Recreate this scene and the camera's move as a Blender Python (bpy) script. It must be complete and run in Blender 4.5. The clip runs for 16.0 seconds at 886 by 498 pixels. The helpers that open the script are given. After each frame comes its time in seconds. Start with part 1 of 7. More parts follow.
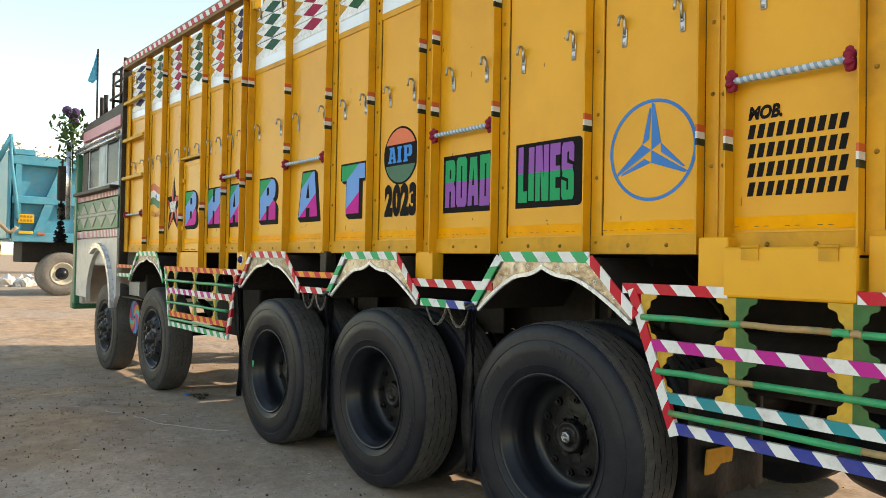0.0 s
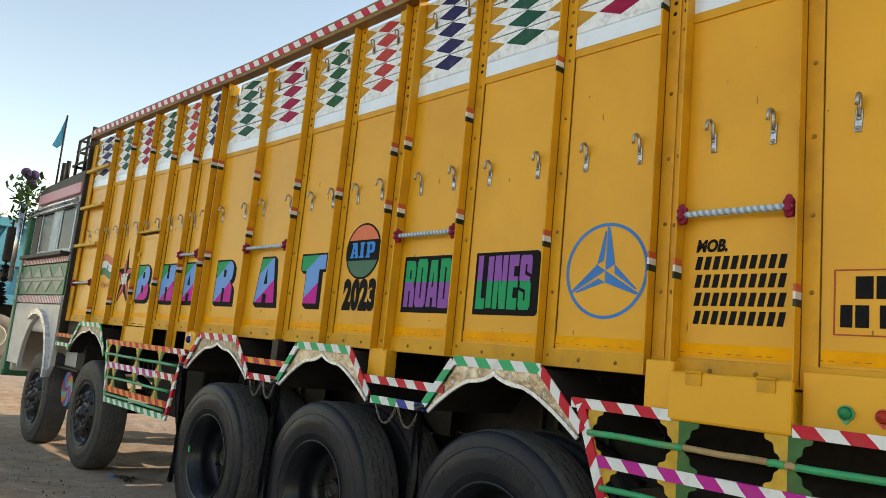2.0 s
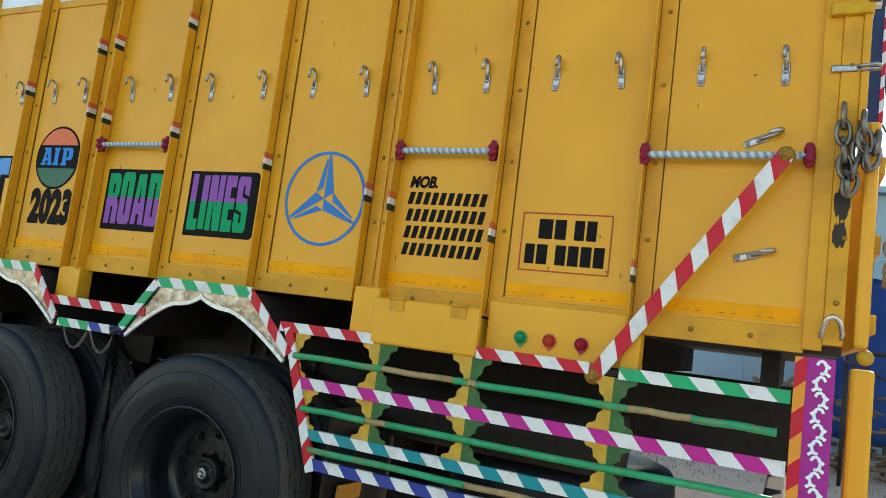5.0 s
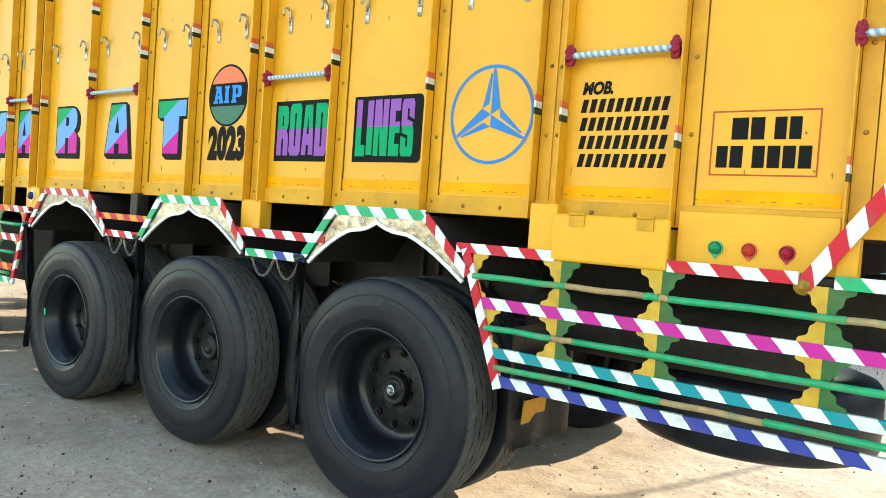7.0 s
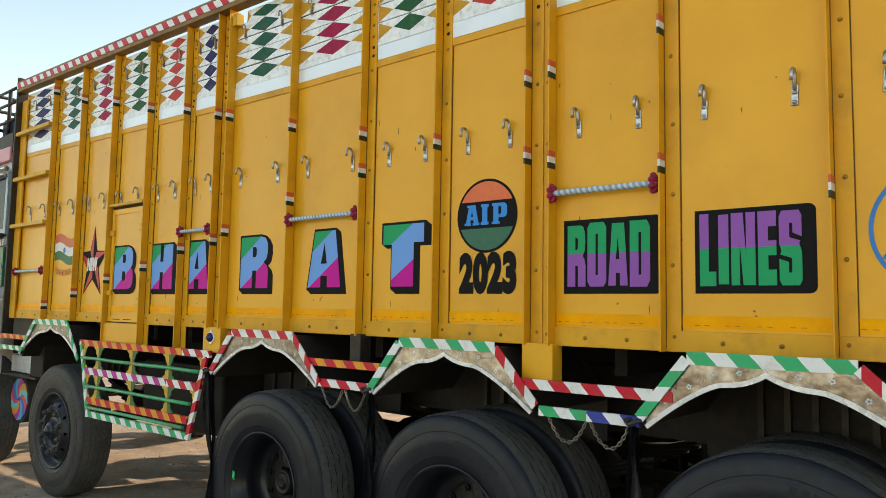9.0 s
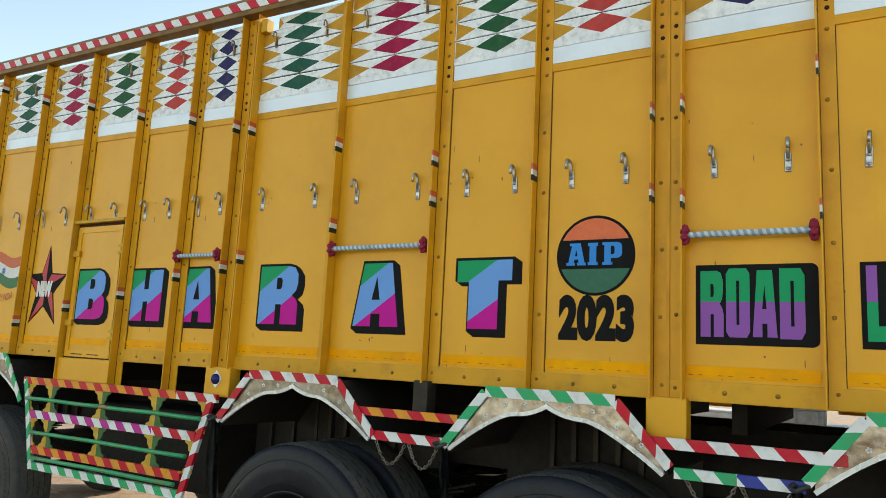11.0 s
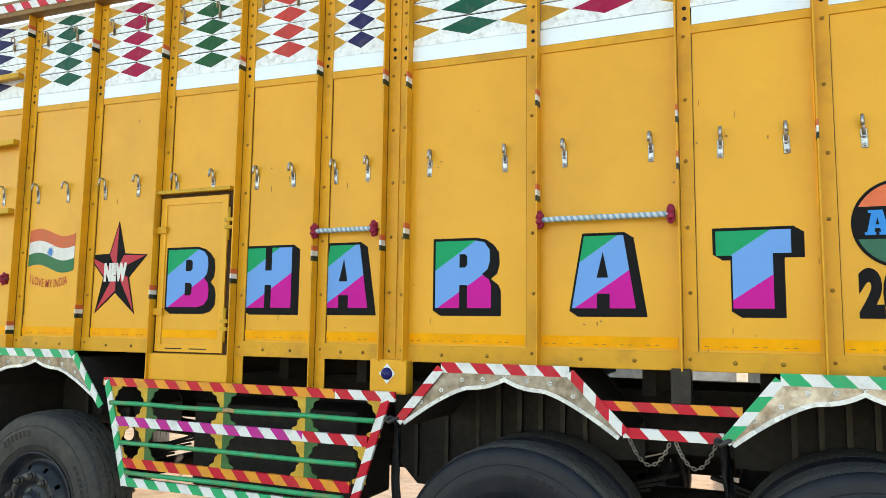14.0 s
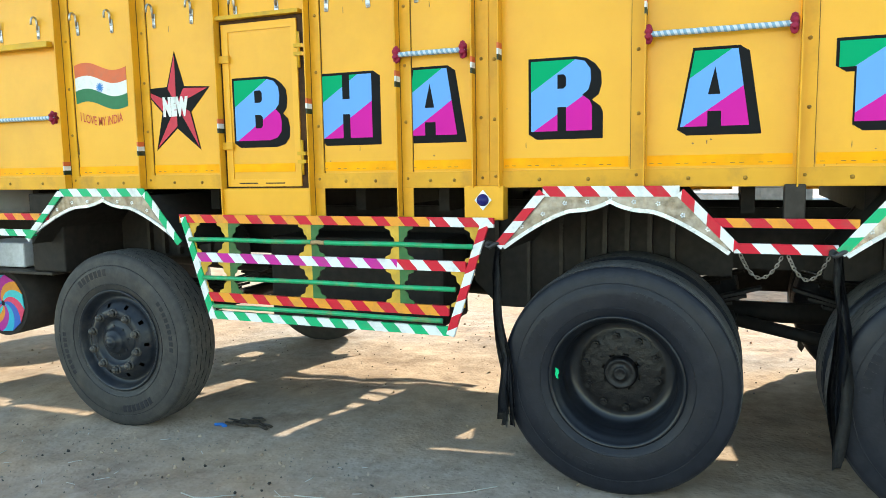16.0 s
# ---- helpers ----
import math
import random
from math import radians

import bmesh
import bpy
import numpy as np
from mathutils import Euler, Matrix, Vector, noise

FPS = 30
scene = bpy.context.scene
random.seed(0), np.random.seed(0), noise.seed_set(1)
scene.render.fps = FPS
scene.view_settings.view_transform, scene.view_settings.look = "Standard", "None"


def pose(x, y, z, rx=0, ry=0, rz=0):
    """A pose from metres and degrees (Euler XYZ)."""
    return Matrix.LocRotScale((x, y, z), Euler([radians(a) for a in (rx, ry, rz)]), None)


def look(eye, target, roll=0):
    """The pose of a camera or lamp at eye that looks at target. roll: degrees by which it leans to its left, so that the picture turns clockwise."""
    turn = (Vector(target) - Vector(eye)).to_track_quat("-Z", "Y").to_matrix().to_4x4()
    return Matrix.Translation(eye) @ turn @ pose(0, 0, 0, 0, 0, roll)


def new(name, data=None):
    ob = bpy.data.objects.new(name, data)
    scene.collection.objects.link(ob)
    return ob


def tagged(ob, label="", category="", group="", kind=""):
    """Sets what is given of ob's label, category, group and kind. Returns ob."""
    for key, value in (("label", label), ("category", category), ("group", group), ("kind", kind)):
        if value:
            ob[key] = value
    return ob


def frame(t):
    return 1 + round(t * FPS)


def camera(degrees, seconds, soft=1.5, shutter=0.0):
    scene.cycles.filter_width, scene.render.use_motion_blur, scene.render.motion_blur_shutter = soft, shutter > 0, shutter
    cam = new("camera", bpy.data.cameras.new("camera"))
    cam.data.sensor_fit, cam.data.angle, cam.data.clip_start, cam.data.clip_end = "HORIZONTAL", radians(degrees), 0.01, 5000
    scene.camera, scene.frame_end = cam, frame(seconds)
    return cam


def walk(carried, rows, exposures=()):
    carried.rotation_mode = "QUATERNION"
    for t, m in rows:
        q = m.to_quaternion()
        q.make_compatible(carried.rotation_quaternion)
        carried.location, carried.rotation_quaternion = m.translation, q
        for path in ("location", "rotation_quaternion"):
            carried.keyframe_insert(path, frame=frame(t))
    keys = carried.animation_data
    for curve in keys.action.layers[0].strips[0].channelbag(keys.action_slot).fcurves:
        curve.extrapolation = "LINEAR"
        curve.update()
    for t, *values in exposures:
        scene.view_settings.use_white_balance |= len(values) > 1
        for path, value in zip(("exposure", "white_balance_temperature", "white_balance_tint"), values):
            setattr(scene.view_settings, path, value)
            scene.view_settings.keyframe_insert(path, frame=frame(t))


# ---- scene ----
cam = camera(62.38, 16.0, soft=0.6)
PATH = [
    (0, (0.1916, 0.195, 1.341), (1.441, 1.757, 1.377), 1.09),
    (0.5, (0.141, 0.1913, 1.332), (1.425, 1.724, 1.336), 1.10),
    (1, (0.1302, 0.1961, 1.335), (1.421, 1.724, 1.322), 2.90),
    (1.5, (0.1115, 0.1814, 1.353), (1.419, 1.694, 1.384), 5.14),
    (2, (0.1074, 0.1568, 1.377), (1.432, 1.626, 1.671), 5.57),
    (2.5, (0.06601, 0.1559, 1.358), (1.454, 1.516, 1.831), 5.55),
    (3, (0.0507, 0.1562, 1.386), (1.654, 1.175, 2.013), 7.01),
    (3.5, (0.0351, 0.1256, 1.451), (1.647, 0.9967, 2.252), 4.69),
    (4, (0.0711, 0.1121, 1.416), (1.803, 0.8346, 2.108), 4.26),
    (4.5, (0.1213, 0.0979, 1.357), (1.903, 0.8986, 1.788), 5.96),
    (4.7, (0.1372, 0.1118, 1.327), (1.936, 0.9309, 1.634), 6.65),
    (6.8, (0.1022, 0.2117, 1.361), (1.765, 1.321, 1.298), 4.03),
    (7, (0.1266, 0.29, 1.348), (1.736, 1.475, 1.276), 4.08),
    (7.5, (0.2305, 0.6322, 1.368), (1.794, 1.874, 1.25), 3.21),
    (8, (0.1525, 0.9939, 1.415), (1.646, 2.323, 1.474), 1.07),
    (8.5, (0.0524, 1.33, 1.48), (1.55, 2.649, 1.614), 1.15),
    (9, (-0.0065, 1.707, 1.528), (1.514, 2.995, 1.695), 0.99),
    (9.5, (-0.0594, 1.986, 1.522), (1.513, 3.193, 1.787), 2.13),
    (10, (-0.1568, 2.202, 1.523), (1.49, 3.293, 1.835), 1.19),
    (10.2, (-0.1797, 2.297, 1.489), (1.453, 3.409, 1.799), 1.27),
    (12.3, (-0.3996, 3.33, 1.505), (1.48, 3.915, 1.857), 0.74),
    (12.5, (-0.3718, 3.426, 1.519), (1.521, 3.957, 1.887), -0.86),
    (13, (-0.3772, 3.764, 1.572), (1.435, 4.458, 2.057), 0.14),
    (13.5, (-0.4946, 4.021, 1.586), (1.324, 4.721, 2.039), 2.00),
    (14, (-0.5117, 4.241, 1.553), (1.317, 5.023, 1.766), 0.75),
    (14.5, (-0.4959, 4.409, 1.536), (1.337, 5.208, 1.486), -2.70),
    (15, (-0.5603, 4.493, 1.532), (1.259, 5.274, 1.253), -3.26),
    (15.5, (-0.6398, 4.586, 1.508), (1.212, 5.278, 1.207), -1.60),
    (16, (-0.6647, 4.767, 1.506), (1.182, 5.499, 1.274), -1.01),
]
EXPOSURES = ((0.0, 1.4, 8250, 14.5), (0.5, 1.62, 7950, 12.5), (1.0, 1.64, 7850, 12.5), (1.5, 1.41, 8250, 14.5), (2.0, 1.11, 8050, 15.5), (2.5, 0.96, 7450, 12), (3.0, 0.80, 6950, 10.5), (3.5, 0.48, 6150, 0), (4.0, 0.6, 6350, 7), (4.5, 1.06, 6400, 7.5), (4.7, 1.16, 6950, 9.5), (7.0, 2.26, 7250, 3.5), (7.5, 2.34, 6650, 2),
             (7.8, 2.08, 7250, 5.5), (8.0, 1.66, 7850, 11.5), (9.0, 1.32, 8150, 13), (9.5, 1.19, 8250, 13.5), (10.0, 1.24, 8100, 12), (12.5, 1.21, 7350, 10), (13.0, 0.76, 7150, 8.5), (13.5, 0.89, 7000, 8), (14.0, 1.86, 7550, 11.5), (14.5, 2.19, 6800, 4.5), (15.0, 2.33, 6850, 3.5), (15.5, 2.42, 6750, 3), (16.0, 2.26, 6850, 4))
walk(cam, [(t, look(eye, target, roll)) for t, eye, target, roll in PATH], EXPOSURES)

# ---- light ----
SUN_TO = Vector((1.6, -0.55, 1.0)).normalized()
world = bpy.data.worlds.new("world")
scene.world = world
world.use_nodes = True
wn = world.node_tree.nodes
sky = wn.new("ShaderNodeTexSky")
sky.sky_type, sky.sun_disc = "NISHITA", False
sky.sun_elevation = math.asin(SUN_TO.z)
sky.sun_rotation = math.atan2(SUN_TO.x, SUN_TO.y)
sky.air_density, sky.dust_density, sky.ozone_density = 1.0, 0.15, 1.5
wn["Background"].inputs["Strength"].default_value = 0.15
haze = wn.new("ShaderNodeMix")
haze.data_type, haze.blend_type = "RGBA", "MULTIPLY"
haze.inputs[0].default_value, haze.inputs[7].default_value = 1.0, (1.05, 1.0, 0.87, 1)
world.node_tree.links.new(sky.outputs[0], haze.inputs[6])
world.node_tree.links.new(haze.outputs[2], wn["Background"].inputs["Color"])
sun = new("sun", bpy.data.lights.new("sun", "SUN"))
sun.data.energy, sun.data.angle, sun.data.color = 2.35, radians(0.6), (1.0, 0.93, 0.82)
sun.matrix_world = look(SUN_TO * 60, (0, 0, 0))

# ---- materials ----
def surface(name, dark, light, rough=0.6, metal=0.0, grain=40.0, patch=2.5, bump=0.0, bump_scale=0.0, dirt=None, dirt_amount=0.35,
            spread=0.12, coat=0.0):
    """A surface mixed from two base colours at a fine and a coarse scale, with optional dirt patches, relief and uneven gloss."""
    m = bpy.data.materials.new(name)
    m.use_nodes = True
    nt = m.node_tree
    n, l = nt.nodes, nt.links
    b = n["Principled BSDF"]
    co = n.new("ShaderNodeTexCoord")
    info = n.new("ShaderNodeObjectInfo")
    add = n.new("ShaderNodeVectorMath")
    add.operation = "ADD"
    l.new(co.outputs["Object"], add.inputs[0])
    mul = n.new("ShaderNodeMath")
    mul.operation = "MULTIPLY"
    mul.inputs[1].default_value = 37.0
    l.new(info.outputs["Random"], mul.inputs[0])
    l.new(mul.outputs[0], add.inputs[1])
    fine = n.new("ShaderNodeTexNoise")
    fine.inputs["Scale"].default_value, fine.inputs["Detail"].default_value = grain, 6.0
    coarse = n.new("ShaderNodeTexNoise")
    coarse.inputs["Scale"].default_value, coarse.inputs["Detail"].default_value = patch, 5.0
    for t in (fine, coarse):
        l.new(add.outputs[0], t.inputs["Vector"])
    half = n.new("ShaderNodeMix")
    half.inputs[0].default_value = 0.5
    l.new(fine.outputs["Fac"], half.inputs[2])
    l.new(coarse.outputs["Fac"], half.inputs[3])
    ramp = n.new("ShaderNodeMapRange")
    ramp.inputs[1].default_value, ramp.inputs[2].default_value = 0.36, 0.64
    l.new(half.outputs[0], ramp.inputs[0])
    mix = n.new("ShaderNodeMix")
    mix.data_type = "RGBA"
    mix.inputs[6].default_value, mix.inputs[7].default_value = (*dark, 1), (*light, 1)
    l.new(ramp.outputs[0], mix.inputs[0])
    out = mix.outputs[2]
    if dirt:
        spot = n.new("ShaderNodeTexNoise")
        spot.inputs["Scale"].default_value, spot.inputs["Detail"].default_value, spot.inputs["Roughness"].default_value = patch * 2.3, 8.0, 0.65
        shift = n.new("ShaderNodeVectorMath")
        shift.operation = "ADD"
        shift.inputs[1].default_value = (7.3, 1.9, 4.4)
        l.new(add.outputs[0], shift.inputs[0])
        l.new(shift.outputs[0], spot.inputs["Vector"])
        cut = n.new("ShaderNodeMapRange")
        cut.inputs[1].default_value, cut.inputs[2].default_value, cut.inputs[4].default_value = 0.5, 0.72, dirt_amount
        l.new(spot.outputs["Fac"], cut.inputs[0])
        over = n.new("ShaderNodeMix")
        over.data_type = "RGBA"
        l.new(cut.outputs[0], over.inputs[0])
        l.new(out, over.inputs[6])
        over.inputs[7].default_value = (*dirt, 1)
        out = over.outputs[2]
    l.new(out, b.inputs["Base Color"])
    b.inputs["Metallic"].default_value = metal
    b.inputs["Specular IOR Level"].default_value = 0.25
    gloss = n.new("ShaderNodeMapRange")
    gloss.inputs[3].default_value, gloss.inputs[4].default_value = max(rough - spread, 0.03), min(rough + spread, 1.0)
    l.new(coarse.outputs["Fac"], gloss.inputs[0])
    l.new(gloss.outputs[0], b.inputs["Roughness"])
    b.inputs["Coat Weight"].default_value = coat
    b.inputs["Coat Roughness"].default_value = 0.15
    if bump:
        bn = n.new("ShaderNodeTexNoise")
        bn.inputs["Scale"].default_value, bn.inputs["Detail"].default_value = bump_scale or grain, 5.0
        l.new(add.outputs[0], bn.inputs["Vector"])
        bb = n.new("ShaderNodeBump")
        bb.inputs["Strength"].default_value, bb.inputs["Distance"].default_value = bump, 0.01
        l.new(bn.outputs["Fac"], bb.inputs["Height"])
        l.new(bb.outputs[0], b.inputs["Normal"])
    return m


def striped(name, a, c, period, slant=-0.9, rough=0.45):
    """Slanted painted bands of two colours along a strip's length, hand-edged and a little soiled."""
    m = surface(name, a, a, rough, dirt=(0.16, 0.12, 0.08), dirt_amount=0.35, patch=6)
    nt = m.node_tree
    n, l = nt.nodes, nt.links
    uv = n.new("ShaderNodeUVMap")
    uv.uv_map = "UVMap"
    sep = n.new("ShaderNodeSeparateXYZ")
    l.new(uv.outputs[0], sep.inputs[0])
    wob = n.new("ShaderNodeTexNoise")
    wob.inputs["Scale"].default_value = 9.0
    l.new(uv.outputs[0], wob.inputs["Vector"])
    s1 = n.new("ShaderNodeMath")
    s1.operation = "MULTIPLY_ADD"
    l.new(sep.outputs["Y"], s1.inputs[0])
    s1.inputs[1].default_value = slant
    l.new(sep.outputs["X"], s1.inputs[2])
    s2 = n.new("ShaderNodeMath")
    s2.operation = "MULTIPLY_ADD"
    l.new(wob.outputs["Fac"], s2.inputs[0])
    s2.inputs[1].default_value = 0.018
    l.new(s1.outputs[0], s2.inputs[2])
    s3 = n.new("ShaderNodeMath")
    s3.operation = "DIVIDE"
    l.new(s2.outputs[0], s3.inputs[0])
    s3.inputs[1].default_value = period
    s4 = n.new("ShaderNodeMath")
    s4.operation = "FRACT"
    l.new(s3.outputs[0], s4.inputs[0])
    s5 = n.new("ShaderNodeMath")
    s5.operation = "GREATER_THAN"
    l.new(s4.outputs[0], s5.inputs[0])
    s5.inputs[1].default_value = 0.5
    for node in n:
        if node.type == "MIX" and node.data_type == "RGBA" and node.inputs[6].is_linked is False:
            node.inputs[6].default_value, node.inputs[7].default_value = (*a, 1), (*c, 1)
            l.new(s5.outputs[0], node.inputs[0])
    return m


WHITE = (0.72, 0.73, 0.74)
RED, GREEN, ORANGE, MAGENTA, TEAL, BLUE = (0.54, 0.008, 0.028), (0.004, 0.38, 0.155), (0.74, 0.29, 0.03), (0.50, 0.014, 0.27), (0.0, 0.25, 0.30), (0.03, 0.05, 0.30)
yellow = surface("yellow_enamel", (0.72, 0.345, 0.020), (0.80, 0.392, 0.027), 0.38, grain=3.0, patch=0.8, dirt=(0.46, 0.21, 0.015), dirt_amount=0.25, bump=0.02, bump_scale=5, coat=0.06)
yellow_rib = surface("yellow_rib", (0.65, 0.308, 0.016), (0.73, 0.356, 0.020), 0.42, grain=8.0, patch=1.5, dirt=(0.26, 0.125, 0.02), dirt_amount=0.45)
yellow_worn = surface("yellow_worn", (0.52, 0.29, 0.015), (0.66, 0.37, 0.02), 0.5, grain=14.0, patch=3, dirt=(0.25, 0.15, 0.04), dirt_amount=0.55, bump=0.1)
yellow_skirt = surface("yellow_skirt", (0.61, 0.298, 0.018), (0.71, 0.350, 0.024), 0.48, grain=10.0, patch=2, dirt=(0.30, 0.155, 0.035), dirt_amount=0.6, bump=0.08)
bolt_brown = surface("worn_bolt", (0.20, 0.105, 0.018), (0.42, 0.225, 0.03), 0.5, grain=60, patch=30, dirt=(0.06, 0.035, 0.015), dirt_amount=0.6)
seam_brown = surface("brown_seam", (0.055, 0.028, 0.010), (0.16, 0.085, 0.02), 0.7, grain=30, patch=9)
amber = surface("amber_band", (0.86, 0.33, 0.002), (0.95, 0.42, 0.003), 0.4, grain=9.0, patch=2, dirt=(0.55, 0.26, 0.01), dirt_amount=0.45)
amber.node_tree.nodes["Principled BSDF"].inputs["Specular IOR Level"].default_value = 0.1
white_paint = surface("white_paint", (0.74, 0.83, 0.92), (0.80, 0.89, 0.97), 0.20, grain=4, patch=1.2, dirt=(0.42, 0.42, 0.42), dirt_amount=0.25, coat=0.3)
slat_white = surface("slat_white", (0.72, 0.77, 0.81), (0.86, 0.90, 0.93), 0.42, grain=30, patch=11, dirt=(0.24, 0.22, 0.20), dirt_amount=0.5, bump=0.12)
slat_yellow = surface("slat_yellow", (0.48, 0.245, 0.02), (0.60, 0.310, 0.03), 0.6, grain=20, patch=5, dirt=(0.3, 0.2, 0.06), dirt_amount=0.4)
PIGMENTS = {"navy": (0.025, 0.025, 0.10), "coral": (0.50, 0.055, 0.05), "green": (0.015, 0.095, 0.04), "crimson": (0.33, 0.012, 0.06), "pine": (0.01, 0.09, 0.06)}
pigment = {k: surface(k + "_paint", tuple(c * 0.85 for c in v), tuple(c * 1.15 for c in v), 0.55, grain=30, patch=6, dirt=(0.2, 0.18, 0.15), dirt_amount=0.25) for k, v in PIGMENTS.items()}
chrome = surface("bright_steel", (0.52, 0.52, 0.53), (0.72, 0.72, 0.73), 0.28, 1.0, grain=60, patch=9, dirt=(0.22, 0.17, 0.12), dirt_amount=0.3)
rail_brown = surface("rail_brown", (0.16, 0.085, 0.03), (0.29, 0.165, 0.055), 0.6, grain=14, patch=3, dirt=(0.30, 0.18, 0.05), dirt_amount=0.4)
embossed = surface("embossed_steel", (0.17, 0.14, 0.115), (0.50, 0.48, 0.46), 0.30, 1.0, grain=30, patch=7, dirt=(0.17, 0.10, 0.05), dirt_amount=0.5, bump=0.45, bump_scale=11)
embossed_dull = surface("dull_embossed_steel", (0.13, 0.11, 0.09), (0.33, 0.31, 0.29), 0.38, 0.95, grain=30, patch=9, dirt=(0.30, 0.23, 0.16), dirt_amount=0.5, bump=0.45, bump_scale=14)
# bluish white of the mirrored sky is put into the lip's colour
lip_steel = surface("lip_steel", (0.50, 0.54, 0.59), (0.68, 0.72, 0.77), 0.28, 0.35, grain=60, patch=12, dirt=(0.25, 0.20, 0.15), dirt_amount=0.35)
flap_rubber = surface("flap_rubber", (0.020, 0.020, 0.023), (0.048, 0.047, 0.049), 0.36, grain=40, patch=6, dirt=(0.09, 0.085, 0.08), dirt_amount=0.4, bump=0.3, bump_scale=25)
rail_bare = surface("bare_rail", (0.30, 0.19, 0.09), (0.46, 0.31, 0.15), 0.55, grain=25, patch=8, dirt=(0.03, 0.22, 0.1), dirt_amount=0.6)
rubber = surface("tyre_rubber", (0.0085, 0.0095, 0.0140), (0.0160, 0.0175, 0.0240), 0.42, grain=22, patch=3, dirt=(0.036, 0.034, 0.034), dirt_amount=0.28, bump=0.15, bump_scale=70)
rubber_brown = surface("dust_brown_rubber", (0.026, 0.0255, 0.027), (0.047, 0.0445, 0.044), 0.6, grain=22, patch=3, dirt=(0.085, 0.073, 0.062), dirt_amount=0.5, bump=0.15, bump_scale=70)
rubber_dusty = surface("dusty_rubber", (0.058, 0.056, 0.055), (0.112, 0.106, 0.100), 0.75, grain=50, patch=4, dirt=(0.13, 0.11, 0.09), dirt_amount=0.5, bump=0.15, bump_scale=80)
rim_paint = surface("rim_paint", (0.006, 0.007, 0.010), (0.011, 0.013, 0.018), 0.34, grain=30, patch=6, dirt=(0.022, 0.02, 0.018), dirt_amount=0.35, coat=0.15)
rim_grey = surface("dusty_rim", (0.008, 0.010, 0.015), (0.018, 0.021, 0.028), 0.36, grain=30, patch=8, dirt=(0.06, 0.052, 0.045), dirt_amount=0.5)
disc_dust = surface("dusty_disc", (0.0045, 0.0045, 0.006), (0.010, 0.0095, 0.0105), 0.42, grain=22, patch=12, dirt=(0.024, 0.019, 0.017), dirt_amount=0.55, bump=0.6, bump_scale=30)
grime = surface("grimy_steel", (0.013, 0.0105, 0.009), (0.026, 0.021, 0.018), 0.75, grain=25, patch=4, dirt=(0.036, 0.026, 0.018), dirt_amount=0.45, bump=0.2)
dark_frame = surface("dark_frame", (0.02, 0.016, 0.013), (0.04, 0.032, 0.026), 0.55, grain=25, patch=4, dirt=(0.08, 0.06, 0.04), dirt_amount=0.4)
black_ink = surface("black_paint", (0.006, 0.006, 0.007), (0.010, 0.010, 0.011), 0.7, grain=20, patch=4)
white_paint.node_tree.nodes["Principled BSDF"].inputs["Specular IOR Level"].default_value = 0.6
rubber.node_tree.nodes["Principled BSDF"].inputs["Specular IOR Level"].default_value = 0.2
for m in [black_ink] + list(pigment.values()):
    m.node_tree.nodes["Principled BSDF"].inputs["Specular IOR Level"].default_value = 0.12
rail_green = surface("rail_green", (0.008, 0.27, 0.11), (0.015, 0.36, 0.15), 0.38, grain=20, patch=5, dirt=(0.30, 0.18, 0.05), dirt_amount=0.55, coat=0.2)
plate_green = surface("plate_green", (0.03, 0.11, 0.035), (0.05, 0.16, 0.05), 0.5, grain=20, patch=5, dirt=(0.14, 0.11, 0.05), dirt_amount=0.4)
plate_yellow = surface("plate_yellow", (0.50, 0.29, 0.03), (0.64, 0.39, 0.05), 0.5, grain=20, patch=5, dirt=(0.22, 0.15, 0.06), dirt_amount=0.45)
crimson_cap = surface("crimson_cap", (0.20, 0.008, 0.03), (0.30, 0.015, 0.05), 0.5, grain=30, patch=12)
logo_blue = surface("logo_blue", (0.010, 0.155, 0.47), (0.016, 0.185, 0.54), 0.4, grain=10, patch=4)
sky_blue = surface("letter_blue", (0.02, 0.23, 0.64), (0.03, 0.26, 0.70), 0.5)
sky_blue.node_tree.nodes["Principled BSDF"].inputs["Specular IOR Level"].default_value = 0.1
flag_red, flag_white, flag_green = (surface(k, tuple(c * 0.9 for c in v), v, 0.45, grain=30, patch=8, dirt=(0.2, 0.15, 0.1), dirt_amount=0.3) for k, v in
                                    (("flag_orange", (0.62, 0.12, 0.04)), ("flag_white", (0.72, 0.72, 0.70)), ("flag_green", (0.005, 0.022, 0.012))))
star_red = surface("star_red", (0.45, 0.015, 0.04), (0.52, 0.02, 0.05), 0.4)
glass_dark = surface("window_glass", (0.010, 0.014, 0.019), (0.02, 0.027, 0.034), 0.2, spread=0.05)
glass_dark.node_tree.nodes["Principled BSDF"].inputs["Specular IOR Level"].default_value = 0.06
rusty_steel = surface("rusty_steel", (0.20, 0.13, 0.07), (0.42, 0.34, 0.24), 0.5, 0.6, grain=60, patch=20)
hook_steel = surface("hook_steel", (0.30, 0.30, 0.31), (0.52, 0.52, 0.53), 0.36, 1.0, grain=80, patch=20, dirt=(0.16, 0.11, 0.07), dirt_amount=0.35)


